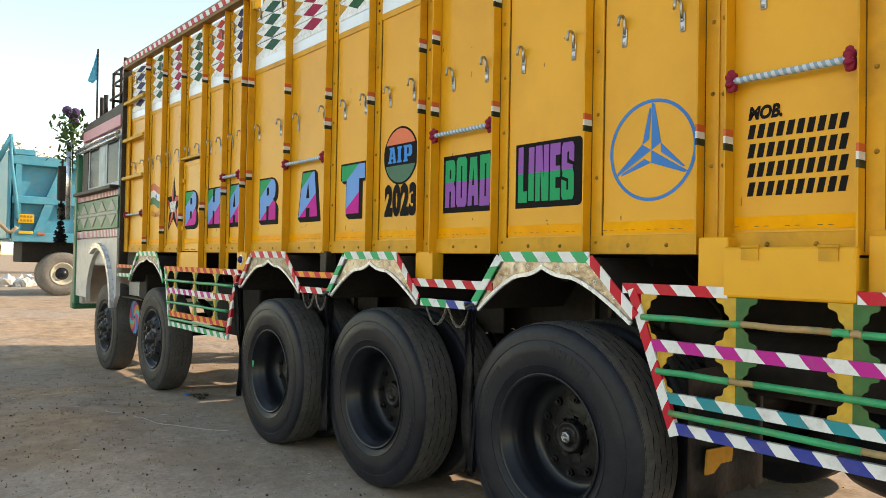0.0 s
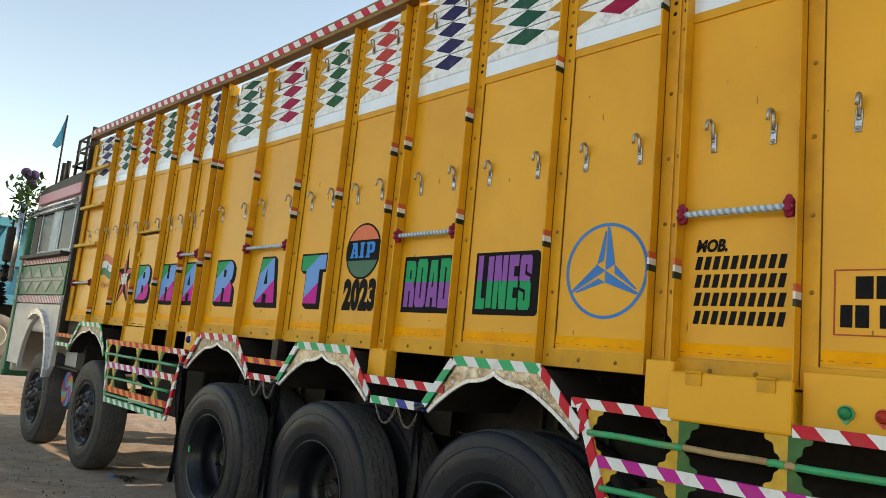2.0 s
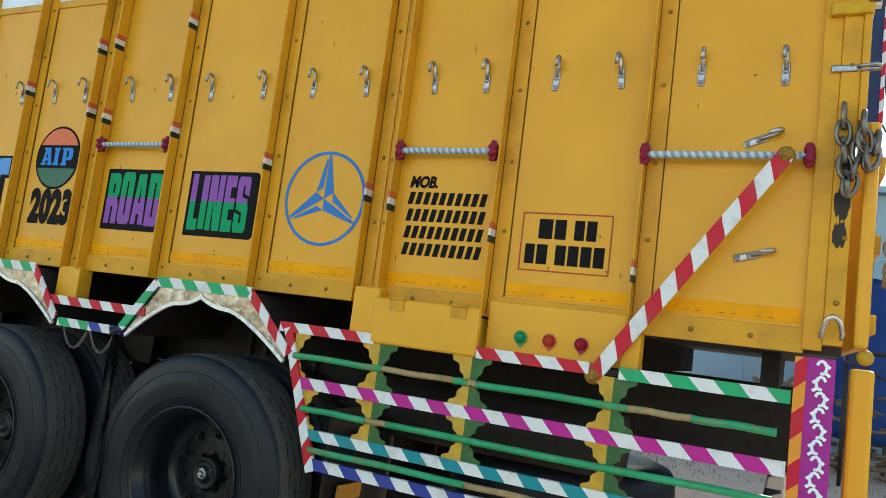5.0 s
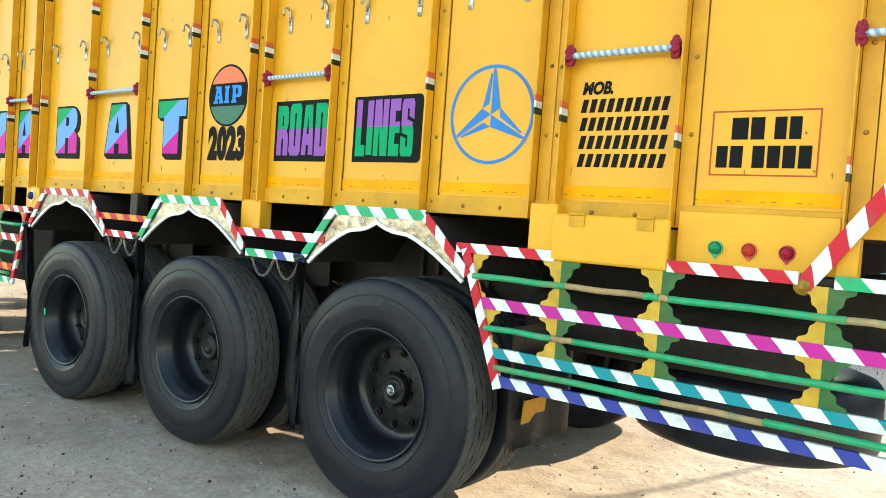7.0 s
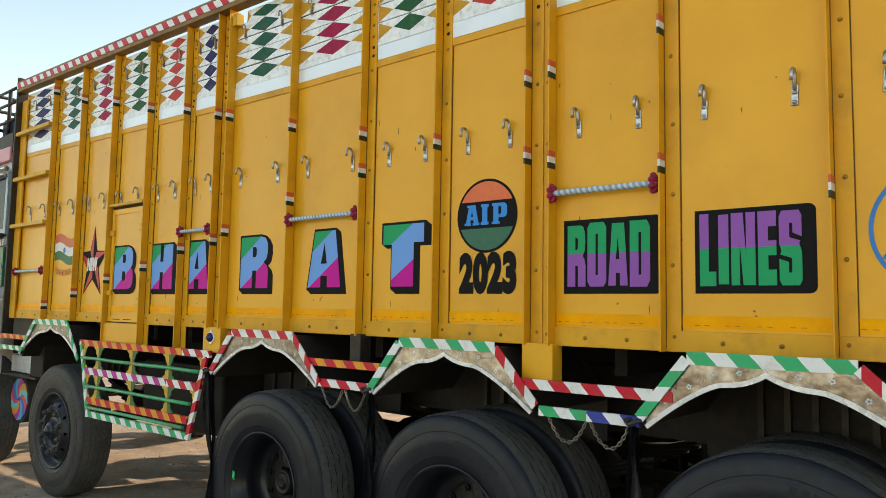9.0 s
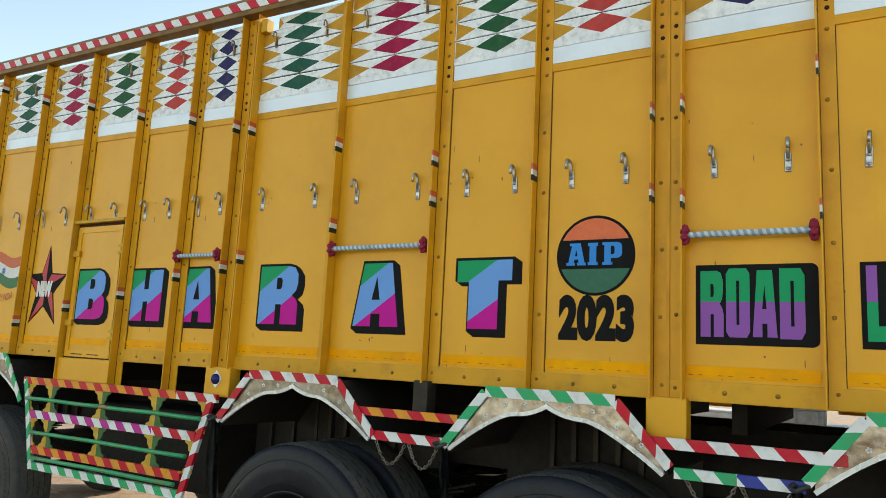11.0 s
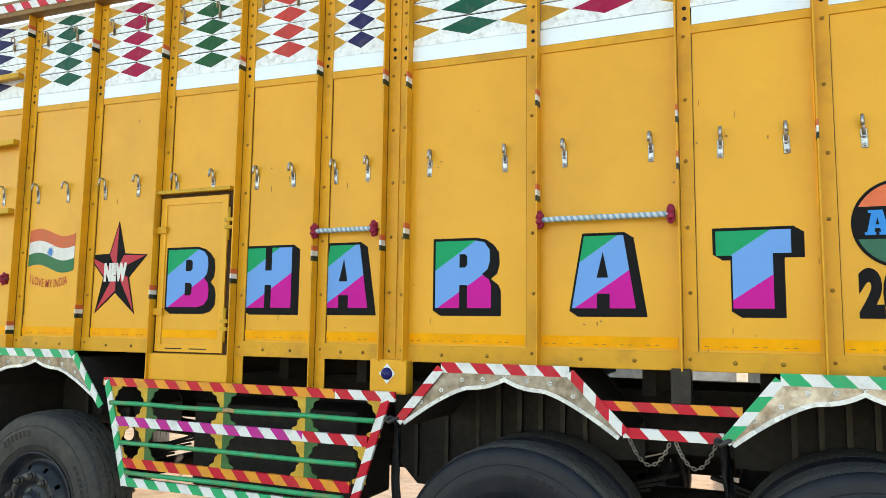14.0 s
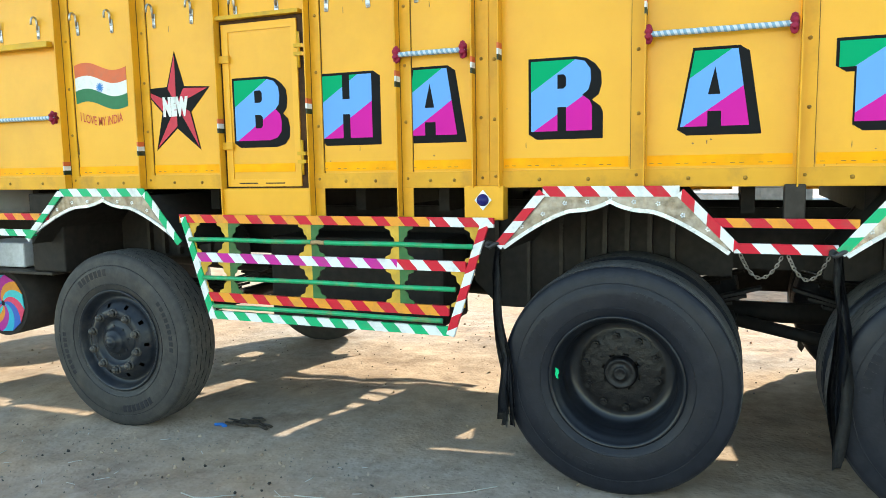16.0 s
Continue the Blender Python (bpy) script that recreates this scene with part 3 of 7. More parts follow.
# panels, skirt, bands
for y0, y1, tone in BAYS:
    door = y0 == 6.810
    zb = 2.283 if door else SKIRT
    ys = y0 - (0.058 if y0 == 5.186 else 0.0)
    ye = y1 + (0.045 if y1 not in (1.615, 3.350, 5.126, 5.780) else 0.0)
    part("side_panel", prism(B(), ((ye, zb), (ys, zb), (ys, LEDGE + lift(ys)), (ye, LEDGE + lift(ye))), X, X + 0.012), yellow, truck)
    if not door:
        part("amber_strip", box(B(), X - 0.003, X + 0.002, y0 + 0.014, y1 - 0.006, 1.478, 1.524), amber, truck, "amber reflective band along the panel's foot")
        bm = B()
        for k in range(int((y1 - y0) / 0.11)):
            for s in (0.0, 0.035):
                ym = y0 + 0.09 + 0.11 * k + s
                box(bm, X - 0.0036, X - 0.0031, ym, ym + 0.018, 1.488, 1.4905)
        tagged(part("printed_dash", bm, rail_brown, truck), kind="stuff")
    part("ledge", prism(B(), ((ye, LEDGE + lift(ye)), (ys, LEDGE + lift(ys)), (ys, WHITE0 + lift(ys)), (ye, WHITE0 + lift(ye))), X - 0.007, X + 0.012), yellow_rib, truck)
    part("white_strip", prism(B(), ((y1 - 0.001, WHITE0 + 0.002 + lift(y1)), (y0 + 0.001, WHITE0 + 0.002 + lift(y0)), (y0 + 0.001, WHITE1 + lift(y0)), (y1 - 0.001, WHITE1 + lift(y1))), X - 0.006, X + 0.012), white_paint, truck, "white painted board")
    for k in range(5):
        za, zc = SLAT0 + PITCH * k, SLAT0 + PITCH * (k + 1) - 0.0058
        a, c = y0 + 0.001, y1 - 0.002
        tuck = 0.0 if y1 in (1.615, 3.350, 5.126, 5.780, 9.26) else 0.03
        if k == 4 and y0 > 2.2:
            zc -= 0.017
        block = None
        if k == 4 and y0 == 0.105:
            a, block = a + 0.10, (y0 + 0.008, y0 + 0.085)
        elif k == 4 and y0 == 1.735:
            a += 0.045
        elif k == 4 and y0 in (3.478, 6.810):
            a, block = a + 0.07, (y0 + 0.004, y0 + 0.066)
        elif k == 4 and y0 == 5.186:
            c, tuck, block = c - 0.10, 0.0, (y1 - 0.05, y1 - 0.006)
        out = X - 0.004 - 0.002 * (k % 2) + random.uniform(-0.002, 0.002)
        la, lc = lift(a), lift(c)
        foot = WHITE1 + 0.003 if k == 0 else za
        slat = part("slat", prism(B(), ((c + tuck, foot + lc), (a, foot + la), (a, zc + la), (c + tuck, zc + lc)), out, out + 0.018), slat_white, truck)
        # black strip behind each gap, painting the shade between slats
        if k < 4:
            part("slat_joint", prism(B(), ((c, zc - 0.0005 + lc), (a, zc - 0.0005 + la), (a, zc + 0.0068 + la), (c, zc + 0.0068 + lc)), X + 0.001, X + 0.014), black_ink, truck)
        mid, w = (y0 + y1) / 2, y1 - y0
        lm = lift(mid)
        zm = (za + zc) / 2 + lm
        hw = 0.246 * w
        part("diamond", prism(B(), ((mid + hw, zm), (mid, za + lm + 0.001), (mid - hw, zm), (mid, zc + lm - 0.001)), out - 0.0015, out + 0.001), pigment[tone], slat)
        for end, way in ((a, 1), (c, -1)):
            tip = mid - way * (hw + 0.018 * w)
            part("triangle", prism(B(), [(end + way * 0.001, za + lift(end) + 0.002), (end + way * 0.001, zc + lift(end) - 0.002), (tip if way * (tip - end) > 0 else end + way * 0.02, zm)][::way], out - 0.0015, out + 0.001), slat_yellow, slat)
        if block:
            bk = part("block", box(B(), X - 0.05, X + 0.01, *block, za + la - 0.012, zc + la - 0.006, 0.004), yellow_worn, truck)
            if y0 == 0.105:
                for q, m in enumerate((flag_green, flag_white, flag_red)):
                    part("flag_band", box(B(), X - 0.052, X - 0.0495, *block, za + 0.008 + 0.024 * q, za + 0.031 + 0.024 * q), m, bk)

skirt = part("skirt", box(B(), X - 0.012, X + 0.01, 0.105, FRONT, FLOOR, SKIRT, 0.003), yellow_skirt, truck)
bolt_bm = B()
lathe(bolt_bm, ((-0.007, 0.0004), (-0.0065, 0.004), (-0.0035, 0.0072), (0.0, 0.008), (0.001, 0.0095)), 10)
bolt_mesh = to_mesh(bolt_bm, bolt_brown, "bolt")
hole_bm = B()
lathe(hole_bm, ((-0.001, 0.0005), (-0.001, 0.009), (0.001, 0.0095)), 10)
hole_mesh = to_mesh(hole_bm, grime, "bolt_hole")
for y0, y1, tone in BAYS:
    for f in (0.32, 0.7):
        part("bolt", bolt_mesh, None, skirt, at=(X - 0.013, y0 + (y1 - y0) * f, 1.425))

# upright angle irons
FLAGS = {0.640: (3.280, 1.596), 1.172: (3.119, 1.70), 1.615: (2.971, 1.802), 1.735: (2.937, 1.834), 2.278: (2.791, 1.956), 2.865: (2.65, 2.104), 3.350: (2.572, 2.177),
         3.478: (2.554, 2.21), 4.002: (2.343,), 4.527: (2.46, 2.26), 5.126: (2.597, 2.16), 5.780: (2.764, 2.013), 5.916: (2.794, 1.96), 6.306: (2.892, 1.919),
         6.810: (2.987, 1.811), 7.368: (3.131, 1.729), 7.935: (3.249, 1.62), 8.515: (3.428, 1.517)}


def upright(y, side):
    """An angle iron: a web that stands out from the panel at y, and a bolted flange that lies on the panel towards side."""
    z1 = 3.462 + lift(y)
    low = {7.368: 1.24, 6.810: 1.24, 6.306: 1.24}.get(y, FLOOR)
    t = 0.005 * side
    outline = ((X - 0.062, y), (X - 0.004, y), (X - 0.004, y + 12.8 * t), (X - 0.010, y + 12.8 * t), (X - 0.010, y + 1.3 * t), (X - 0.062, y + 1.3 * t))
    bm = B()
    a = [bm.verts.new((p, q, low)) for p, q in outline]
    c = [bm.verts.new((p, q, z1)) for p, q in outline]
    bm.faces.new(a)
    bm.faces.new(c)
    for k in range(len(a)):
        bm.faces.new((a[k], a[k - 1], c[k - 1], c[k]))
    bmesh.ops.recalc_face_normals(bm, faces=bm.faces[:])
    rib = part("upright", bm, yellow_rib, truck)
    # dark brown lines along the flange's edge and the web's foot
    bm = B()
    edge = y + 12.8 * t + 0.0015 * side
    box(bm, X - 0.0045, X + 0.0005, edge - 0.0015, edge + 0.0015, max(low, SKIRT), LEDGE + lift(y))
    box(bm, X - 0.0135, X - 0.0095, y + 1.3 * t + 0.0010 * side - 0.0014, y + 1.3 * t + 0.0010 * side + 0.0014, low + 0.01, z1 - 0.03)
    part("seam", bm, seam_brown, rib)
    zs = [1.44 + 0.273 * k for k in range(6)] + [2.886 + lift(y), 2.932 + lift(y)] + [2.99 + lift(y) + 0.062 * k for k in range(8)]
    for k, z in enumerate(zs):
        part("bolt" if k not in (6, 7) else "bolt_hole", bolt_mesh if k not in (6, 7) else hole_mesh, None, rib, at=(X - 0.0105, y + (0.036 + random.uniform(-0.004, 0.004)) * side, z + random.uniform(-0.006, 0.006)))
    for z in FLAGS[y]:
        for k, m in enumerate((flag_green, flag_white, flag_red)):
            bm = B()
            zz = z - 0.039 + 0.026 * k
            box(bm, X - 0.0632, X - 0.012, min(y, y + 1.3 * t) - 0.0012, max(y, y + 1.3 * t) + 0.0012, zz, zz + 0.0257)
            part("flag_band", bm, m, rib)


for y, side in WEBS:
    upright(y, side)
for ya, yb in PAIRS:
    ym = (ya + yb) / 2
    part("joint_strip", box(B(), X - 0.016, X - 0.004, ym - 0.006, ym + 0.006, FLOOR, 3.44 + lift(ya)), yellow_rib, truck)
    part("joint_backing", box(B(), X, X + 0.012, yb, ya, FLOOR, 3.45 + lift(ya)), yellow_rib, truck)

# top rail with its banded edge
part("top_rail", prism(B(), ((FRONT, 3.455 + lift(FRONT)), (5.4, 3.455), (-0.015, 3.455), (-0.015, 3.54), (5.4, 3.54), (FRONT, 3.54 + lift(FRONT))), X - 0.085, X - 0.008), rail_brown, truck)
part("rail_band", strip(B(), ((FRONT, 3.512 + lift(FRONT)), (5.4, 3.512), (-0.045, 3.512)), 0.052, X - 0.089, 0.004), red_white, truck, "red and white banded edge of the top rail")
part("rail_pipe", tube(B(), ((X - 0.06, FRONT, 3.552 + lift(FRONT)), (X - 0.06, 5.4, 3.552), (X - 0.06, 0.02, 3.552), (X - 0.055, -0.01, 3.546), (X - 0.05, -0.023, 3.528), (X - 0.045, -0.027, 3.49), (X - 0.04, -0.025, 2.50)), 0.019, 10), rail_brown, truck)
part("inner_lining", box(B(), X + 0.022, X + 0.034, 0.105, FRONT, 2.7, 3.36), dark_frame, truck)
# front post
part("front_post", box(B(), X - 0.08, X + 0.02, FRONT, FRONT + 0.03, 1.2, 3.70, 0.006), dark_frame, truck, "dark steel corner post")
part("corner_angle", box(B(), X - 0.03, X - 0.012, FRONT - 0.12, FRONT, FLOOR, 3.47, 0.003), yellow_rib, truck)
for z in (3.135, 2.695, 2.25):
    part("step_bar", box(B(), X - 0.075, X - 0.03, 8.56, FRONT, z - 0.018, z + 0.018, 0.004), yellow_worn, truck)

# ---- hooks ----
hb = B()
box(hb, -0.006, 0.0, -0.0095, 0.0095, -0.080, -0.006, 0.004)
path = [(-0.008, 0, -0.028), (-0.011, 0, 0.012)] + [(-0.029 + 0.018 * math.cos(a), 0, 0.018 + 0.020 * math.sin(a)) for a in (math.pi * k / 8 for k in range(9))] + [(-0.049, 0, -0.004)]
tube(hb, path, 0.0056, 8)
for z in (-0.068, -0.036):
    lathe(hb, ((-0.012, 0.0005), (-0.011, 0.005), (-0.007, 0.0075), (-0.004, 0.0075)), 8)
    for v in hb.verts[-32:]:
        v.co.z += z
for v in hb.verts:
    v.co.y *= 1.3
    v.co.z *= 1.06
hook_mesh = to_mesh(hb, hook_steel, "hook")
ub = B()
tube(ub, [(0, 0, -0.045), (-0.010, 0, -0.04), (-0.010, 0, 0.02)] + [(-0.021 + 0.011 * math.cos(a), 0, 0.026 + 0.013 * math.sin(a)) for a in (math.pi * k / 6 for k in range(7))] + [(-0.032, 0, 0.004)], 0.0046, 8)
box(ub, -0.004, 0.0, -0.007, 0.007, -0.052, -0.005)
small_hook_mesh = to_mesh(ub, rusty_steel, "small_hook")
HOOK_Y = (0.213, 0.477, 0.756, 0.994, 1.278, 1.510, 1.836, 2.108, 2.388, 2.703, 2.972, 3.240, 3.592, 3.836, 4.111, 4.357, 4.636, 5.015, 5.296, 5.677, 6.022, 6.210, 6.473, 6.702, 7.002, 7.260, 7.549, 7.814, 8.125, 8.387, 8.70, 9.02)
for y in HOOK_Y:
    z = 2.340 + max(0.0, y - 2.0) * 0.0058
    if 6.9 < y < 7.4:
        z = 2.365
    part("hook", hook_mesh, None, truck, at=(X, y, z + random.uniform(-0.004, 0.004)),
         turn=Matrix.Rotation(radians(random.uniform(-4, 4)), 4, "X") @ Matrix.Rotation(radians(random.uniform(-10, 10)), 4, "Z"), label="bright bent steel rope hook")
    part("small_hook", small_hook_mesh, None, truck, at=(X - 0.008, y, 3.30 + lift(y)))
for y, z, a in ((0.245, 2.08, 68), (0.245, 1.69, 74)):
    part("hook", hook_mesh, None, truck, at=(X, y, z), turn=Matrix.Rotation(radians(a), 4, "X"))

# ---- wrapped handle bars ----
RODS = ((0.105, 0.656, 2.003), (0.095, 0.651, 2.751), (1.175, 1.621, 2.009), (2.864, 3.362, 2.028), (4.533, 5.138, 2.035), (5.933, 6.320, 2.032), (8.555, 9.2, 1.82))
cap_bm = B()
rings = []
for off, r in ((-0.013, 0.006), (-0.012, 0.020), (-0.008, 0.032), (0.0, 0.036), (0.008, 0.032), (0.012, 0.020), (0.013, 0.006)):
    rings.append([cap_bm.verts.new((r * (1 + 0.13 * math.cos(7 * a)) * math.cos(a) * 0.8, off * (1 + 0.25 * math.cos(7 * a)), r * (1 + 0.13 * math.cos(7 * a)) * math.sin(a))) for a in (2 * math.pi * k / 42 for k in range(42))])
for p, q in zip(rings[:-1], rings[1:]):
    for k in range(42):
        cap_bm.faces.new((p[k], p[(k + 1) % 42], q[(k + 1) % 42], q[k]))
cap_bm.faces.new(rings[0][::-1])
cap_bm.faces.new(rings[-1])
bmesh.ops.recalc_face_normals(cap_bm, faces=cap_bm.faces[:])
for f in cap_bm.faces:
    f.smooth = True
for v in cap_bm.verts:
    v.co *= 1.08
cap_mesh = to_mesh(cap_bm, crimson_cap, "flower_cap")
for y0, y1, z in RODS:
    rod = part("handle_bar", tube(B(), [(X - 0.05, y0 + 0.01 + (y1 - y0 - 0.02) * k / 20, z + 0.0006 * math.sin(k * 1.3)) for k in range(21)], 0.0125, 10), blue_wrap, truck, "steel handle bar wrapped in blue and white tape")
    for y in (y0 + 0.022, y1 - 0.022):
        part("flower_cap", cap_mesh, None, rod, "crimson flower-shaped end bracket", at=(X - 0.05, y, z))

# ---- side door ----
door = part("side_door", prism(B(), ((7.345, 1.40), (6.875, 1.40), (6.875, 2.262), (7.345, 2.262)), X - 0.017, X + 0.01), yellow, truck, "small yellow hinged side door")
part("door_gap", prism(B(), ((7.362, 1.392), (6.842, 1.392), (6.842, 2.285), (7.362, 2.285)), X - 0.0135, X + 0.008), surface("brown_gap", (0.028, 0.013, 0.005), (0.075, 0.034, 0.012), 0.8), door)
bm = B()
for y0, y1, z0, z1 in ((7.305, 7.345, 1.40, 2.262), (6.875, 6.91, 1.40, 2.262), (6.91, 7.305, 2.222, 2.262), (6.91, 7.305, 1.40, 1.44)):
    box(bm, X - 0.023, X - 0.0175, y0, y1, z0, z1)
part("door_frame", bm, yellow, door)
part("amber_strip", box(B(), X - 0.0205, X - 0.0172, 6.915, 7.30, 1.478, 1.522), amber, door)
for ya in (7.27, 7.10):
    part("drain_slot", box(B(), X - 0.0236, X - 0.0228, ya - 0.12, ya, 1.415, 1.421), grime, door)
part("lintel", box(B(), X - 0.05, X, 6.845, 7.375, 2.283, 2.305, 0.003), yellow_worn, door)
for z in (2.08, 1.62):
    part("hinge", box(B(), X - 0.036, X - 0.018, 7.295, 7.362, z - 0.020, z + 0.020, 0.003), yellow_skirt, door)
for z in (2.1, 1.55):
    bm = B()
    tube(bm, ((X - 0.03, 6.86, z - 0.09), (X - 0.03, 6.86, z + 0.09)), 0.008, 8)
    box(bm, X - 0.04, X - 0.012, 6.835, 6.885, z - 0.03, z - 0.012)
    box(bm, X - 0.04, X - 0.012, 6.835, 6.885, z + 0.012, z + 0.03)
    part("latch", bm, yellow_worn, door)
part("door_step", box(B(), X - 0.045, X - 0.03, 6.82, 7.37, 1.245, 1.39, 0.004), yellow, truck)

# ---- posts below the floor ----
for ya, yb in ((5.96, 5.765), (3.49, 3.335), (4.57, 4.49)):
    part("floor_post", box(B(), X - 0.05, X + 0.03, yb, ya, 1.235, FLOOR + 0.01, 0.006), yellow if ya != 4.57 else dark_frame, truck)
bm = B()
lathe(bm, ((-0.028, 0.0005), (-0.026, 0.016), (-0.014, 0.028), (0, 0.03)), 20)
lamp = part("side_marker", bm, surface("marker_blue", (0.01, 0.012, 0.10), (0.02, 0.02, 0.16), 0.15), truck, "round dark blue marker lamp", at=(X - 0.052, 5.864, 1.331))
bm = B()
prism(bm, ((5.864 + 0.042, 1.331), (5.864, 1.331 - 0.048), (5.864 - 0.042, 1.331), (5.864, 1.331 + 0.048)), X - 0.056, X - 0.05)
part("marker_base", bm, white_paint, lamp)

# ---- tool box, lamp panel and rear strut ----
part("box_side", box(B(), X - 0.07, X + 0.02, 1.595, 1.715, 1.262, 1.45, 0.008), yellow, truck)
lid = part("toolbox_lid", box(B(), X - 0.10, X - 0.072, 1.152, 1.60, 1.236, 1.414, 0.01), yellow, truck, "yellow tool box lid with two hinges")
for y in (1.495, 1.235):
    bm = B()
    box(bm, X - 0.106, X - 0.099, y - 0.03, y + 0.03, 1.368, 1.413)
    tube(bm, ((X - 0.104, y - 0.032, 1.414), (X - 0.104, y + 0.032, 1.414)), 0.007, 8)
    part("hinge", bm, yellow_skirt, lid)
part("toolbox", box(B(), X - 0.07, X + 0.35, 1.165, 1.60, 1.25, 1.38, 0.006), yellow_worn, truck)
panel = part("lamp_panel", box(B(), X - 0.035, X - 0.013, 0.645, 1.145, 1.265, 1.448, 0.004), yellow, truck)
for y, c in ((1.011, (0.0, 0.22, 0.09)), (0.904, (0.40, 0.03, 0.02)), (0.789, (0.28, 0.005, 0.03))):
    lm = part("side_lamp", lathe(B(), ((-0.034, 0.0005), (-0.031, 0.014), (-0.02, 0.024), (-0.008, 0.028), (0.0, 0.029)), 20), surface("lamp_lens", c, tuple(q * 1.3 for q in c), 0.12, spread=0.05), panel, "round coloured glass side lamp", at=(X - 0.036, y, 1.328), turn=Matrix.Diagonal((1, 0.66, 0.66, 1)))
    bm = B()
    lathe(bm, ((-0.004, 0.036), (-0.010, 0.034), (-0.010, 0.029), (-0.001, 0.028)), 20)
    prism(bm, ((0.02, -0.03), (0.0, -0.052), (-0.02, -0.03)), -0.006, -0.001)
    part("lamp_rim", bm, surface("lamp_rim", tuple(q * 1.2 + 0.03 for q in c), tuple(q * 1.6 + 0.05 for q in c), 0.4), panel, at=(X - 0.036, y, 1.328), turn=Matrix.Diagonal((1, 0.7, 0.7, 1)))
part("rear_leg", box(B(), X - 0.07, X + 0.0, 0.585, 0.645, 1.24, FLOOR, 0.004), yellow_rib, truck)
strut = part("strut", strip(B(), ((0.726, 1.232), (0.193, 1.994)), 0.052, X - 0.092, 0.01), stay_bands, truck, "red and white banded diagonal stay")
for y, z in ((0.726, 1.232), (0.193, 1.994)):
    part("strut_bolt", lathe(B(), ((-0.020, 0.0005), (-0.020, 0.011), (-0.009, 0.012), (-0.009, 0.021), (-0.002, 0.021), (-0.001, 0.029), (0.01, 0.029)), 14), bolt_brown, strut, at=(X - 0.088, y, z))

# ---- rear post, tailgate, chain ----
post = part("rear_post", box(B(), X - 0.024, X + 0.02, 0.055, 0.11, 1.40, 3.46, 0.003), yellow_rib, truck)
part("post_plate", box(B(), X - 0.03, X - 0.018, 0.0, 0.055, 1.42, 3.46, 0.003), yellow_skirt, truck)
for yc, zc, ry, rz in ((0.027, 1.86, 0.026, 0.06), (0.029, 1.76, 0.022, 0.05), (0.020, 1.975, 0.018, 0.03)):
    pts = [(min(0.053, yc + ry * math.cos(a) * (0.9 + 0.16 * noise.noise((3 * math.cos(a), 3 * math.sin(a), zc * 9)))), zc + rz * math.sin(a) * (0.9 + 0.5 * noise.noise((4 * math.cos(a), 4 * math.sin(a), zc * 7)))) for a in (2 * math.pi * k / 40 for k in range(40))]
    part("bare_patch", prism(B(), pts, X - 0.0312, X - 0.029), dark_frame, post, "dark patch where the paint has peeled")
part("post_edge", box(B(), X - 0.04, X + 0.09, -0.023, 0.0, 2.12, 3.47, 0.005), yellow_rib, truck)
part("post_band", strip(B(), ((-0.042, 3.49), (-0.030, 2.49)), 0.03, X - 0.045, 0.03), red_white, truck, "red and white banded post edge")
part("post_bracket", box(B(), X - 0.05, X + 0.02, -0.027, 0.095, 2.465, 2.508, 0.006), yellow_worn, truck)
for z in (1.55, 1.75, 2.0, 2.3, 2.62, 2.7, 2.78, 2.9, 2.98, 3.06, 3.14, 3.22, 3.3):
    part("bolt", bolt_mesh, None, post, at=(X - 0.031, 0.015 + 0.01 * math.sin(z * 9), z))
tail = part("tailgate", box(B(), X + 0.05, FAR - 0.05, -0.065, -0.03, 1.42, 2.12, 0.006), yellow, truck, "yellow tailgate")
for z in (1.5, 1.75, 2.0):
    part("tailgate_rib", box(B(), X + 0.05, FAR - 0.05, -0.09, -0.066, z - 0.03, z + 0.03, 0.005), yellow_worn, tail)
part("gate_post", box(B(), X - 0.03, X + 0.04, -0.067, -0.027, 1.42, 2.12, 0.012), yellow, truck)
bm = B()
lathe(bm, ((-0.012, 0.0005), (-0.012, 0.012), (-0.004, 0.022), (0.02, 0.024)), 16)
part("gate_pivot", bm, yellow_worn, truck, at=(X - 0.03, -0.062, 1.395))
part("rear_leg_outer", box(B(), X - 0.02, X + 0.05, -0.09, -0.025, 0.95, 1.36, 0.012), yellow, truck)
bm = B()
box(bm, X - 0.036, X - 0.030, 0.008, 0.083, 2.280, 2.302, 0.004)
tube(bm, ((X - 0.037, 0.012, 2.296), (X - 0.042, -0.042, 2.300), (X - 0.042, -0.054, 2.294), (X - 0.042, -0.054, 2.284), (X - 0.038, 0.002, 2.282)), 0.006, 8)
part("gate_latch", bm, hook_steel, truck)
bm = B()
tube(bm, [(X - 0.05 - 0.03 * math.sin(a), 0.032 + 0.028 * math.cos(a), 1.44 + 0.065 * math.sin(a)) for a in (math.pi * k / 10 for k in range(11))], 0.008, 8)
part("rope_ring", bm, chrome, truck)


def chain(points, link, wire, material, parent, name="chain"):
    """A chain of interlocked oval links that follows the points."""
    bm = B()
    pts = [Vector(p) for p in points]
    walked, i, at, k = 0.0, 0, pts[0].copy(), 0
    while i < len(pts) - 1:
        d = pts[i + 1] - at
        if d.length < link:
            i += 1
            continue
        d.normalize()
        c = at + d * link / 2
        s = d.cross(Vector((1, 0.2, 0.1)) if k % 2 else Vector((0.1, 0.4, 0.9))).normalized()
        w = d.cross(s)
        ring = []
        for j in range(13):
            a = 2 * math.pi * j / 12
            ring.append(c + d * (link * 0.72 * math.cos(a)) + s * (link * 0.36 * math.sin(a)))
        tube(bm, ring, wire, 6, caps=False)
        at += d * link
        k += 1
    return part(name, bm, material, parent)


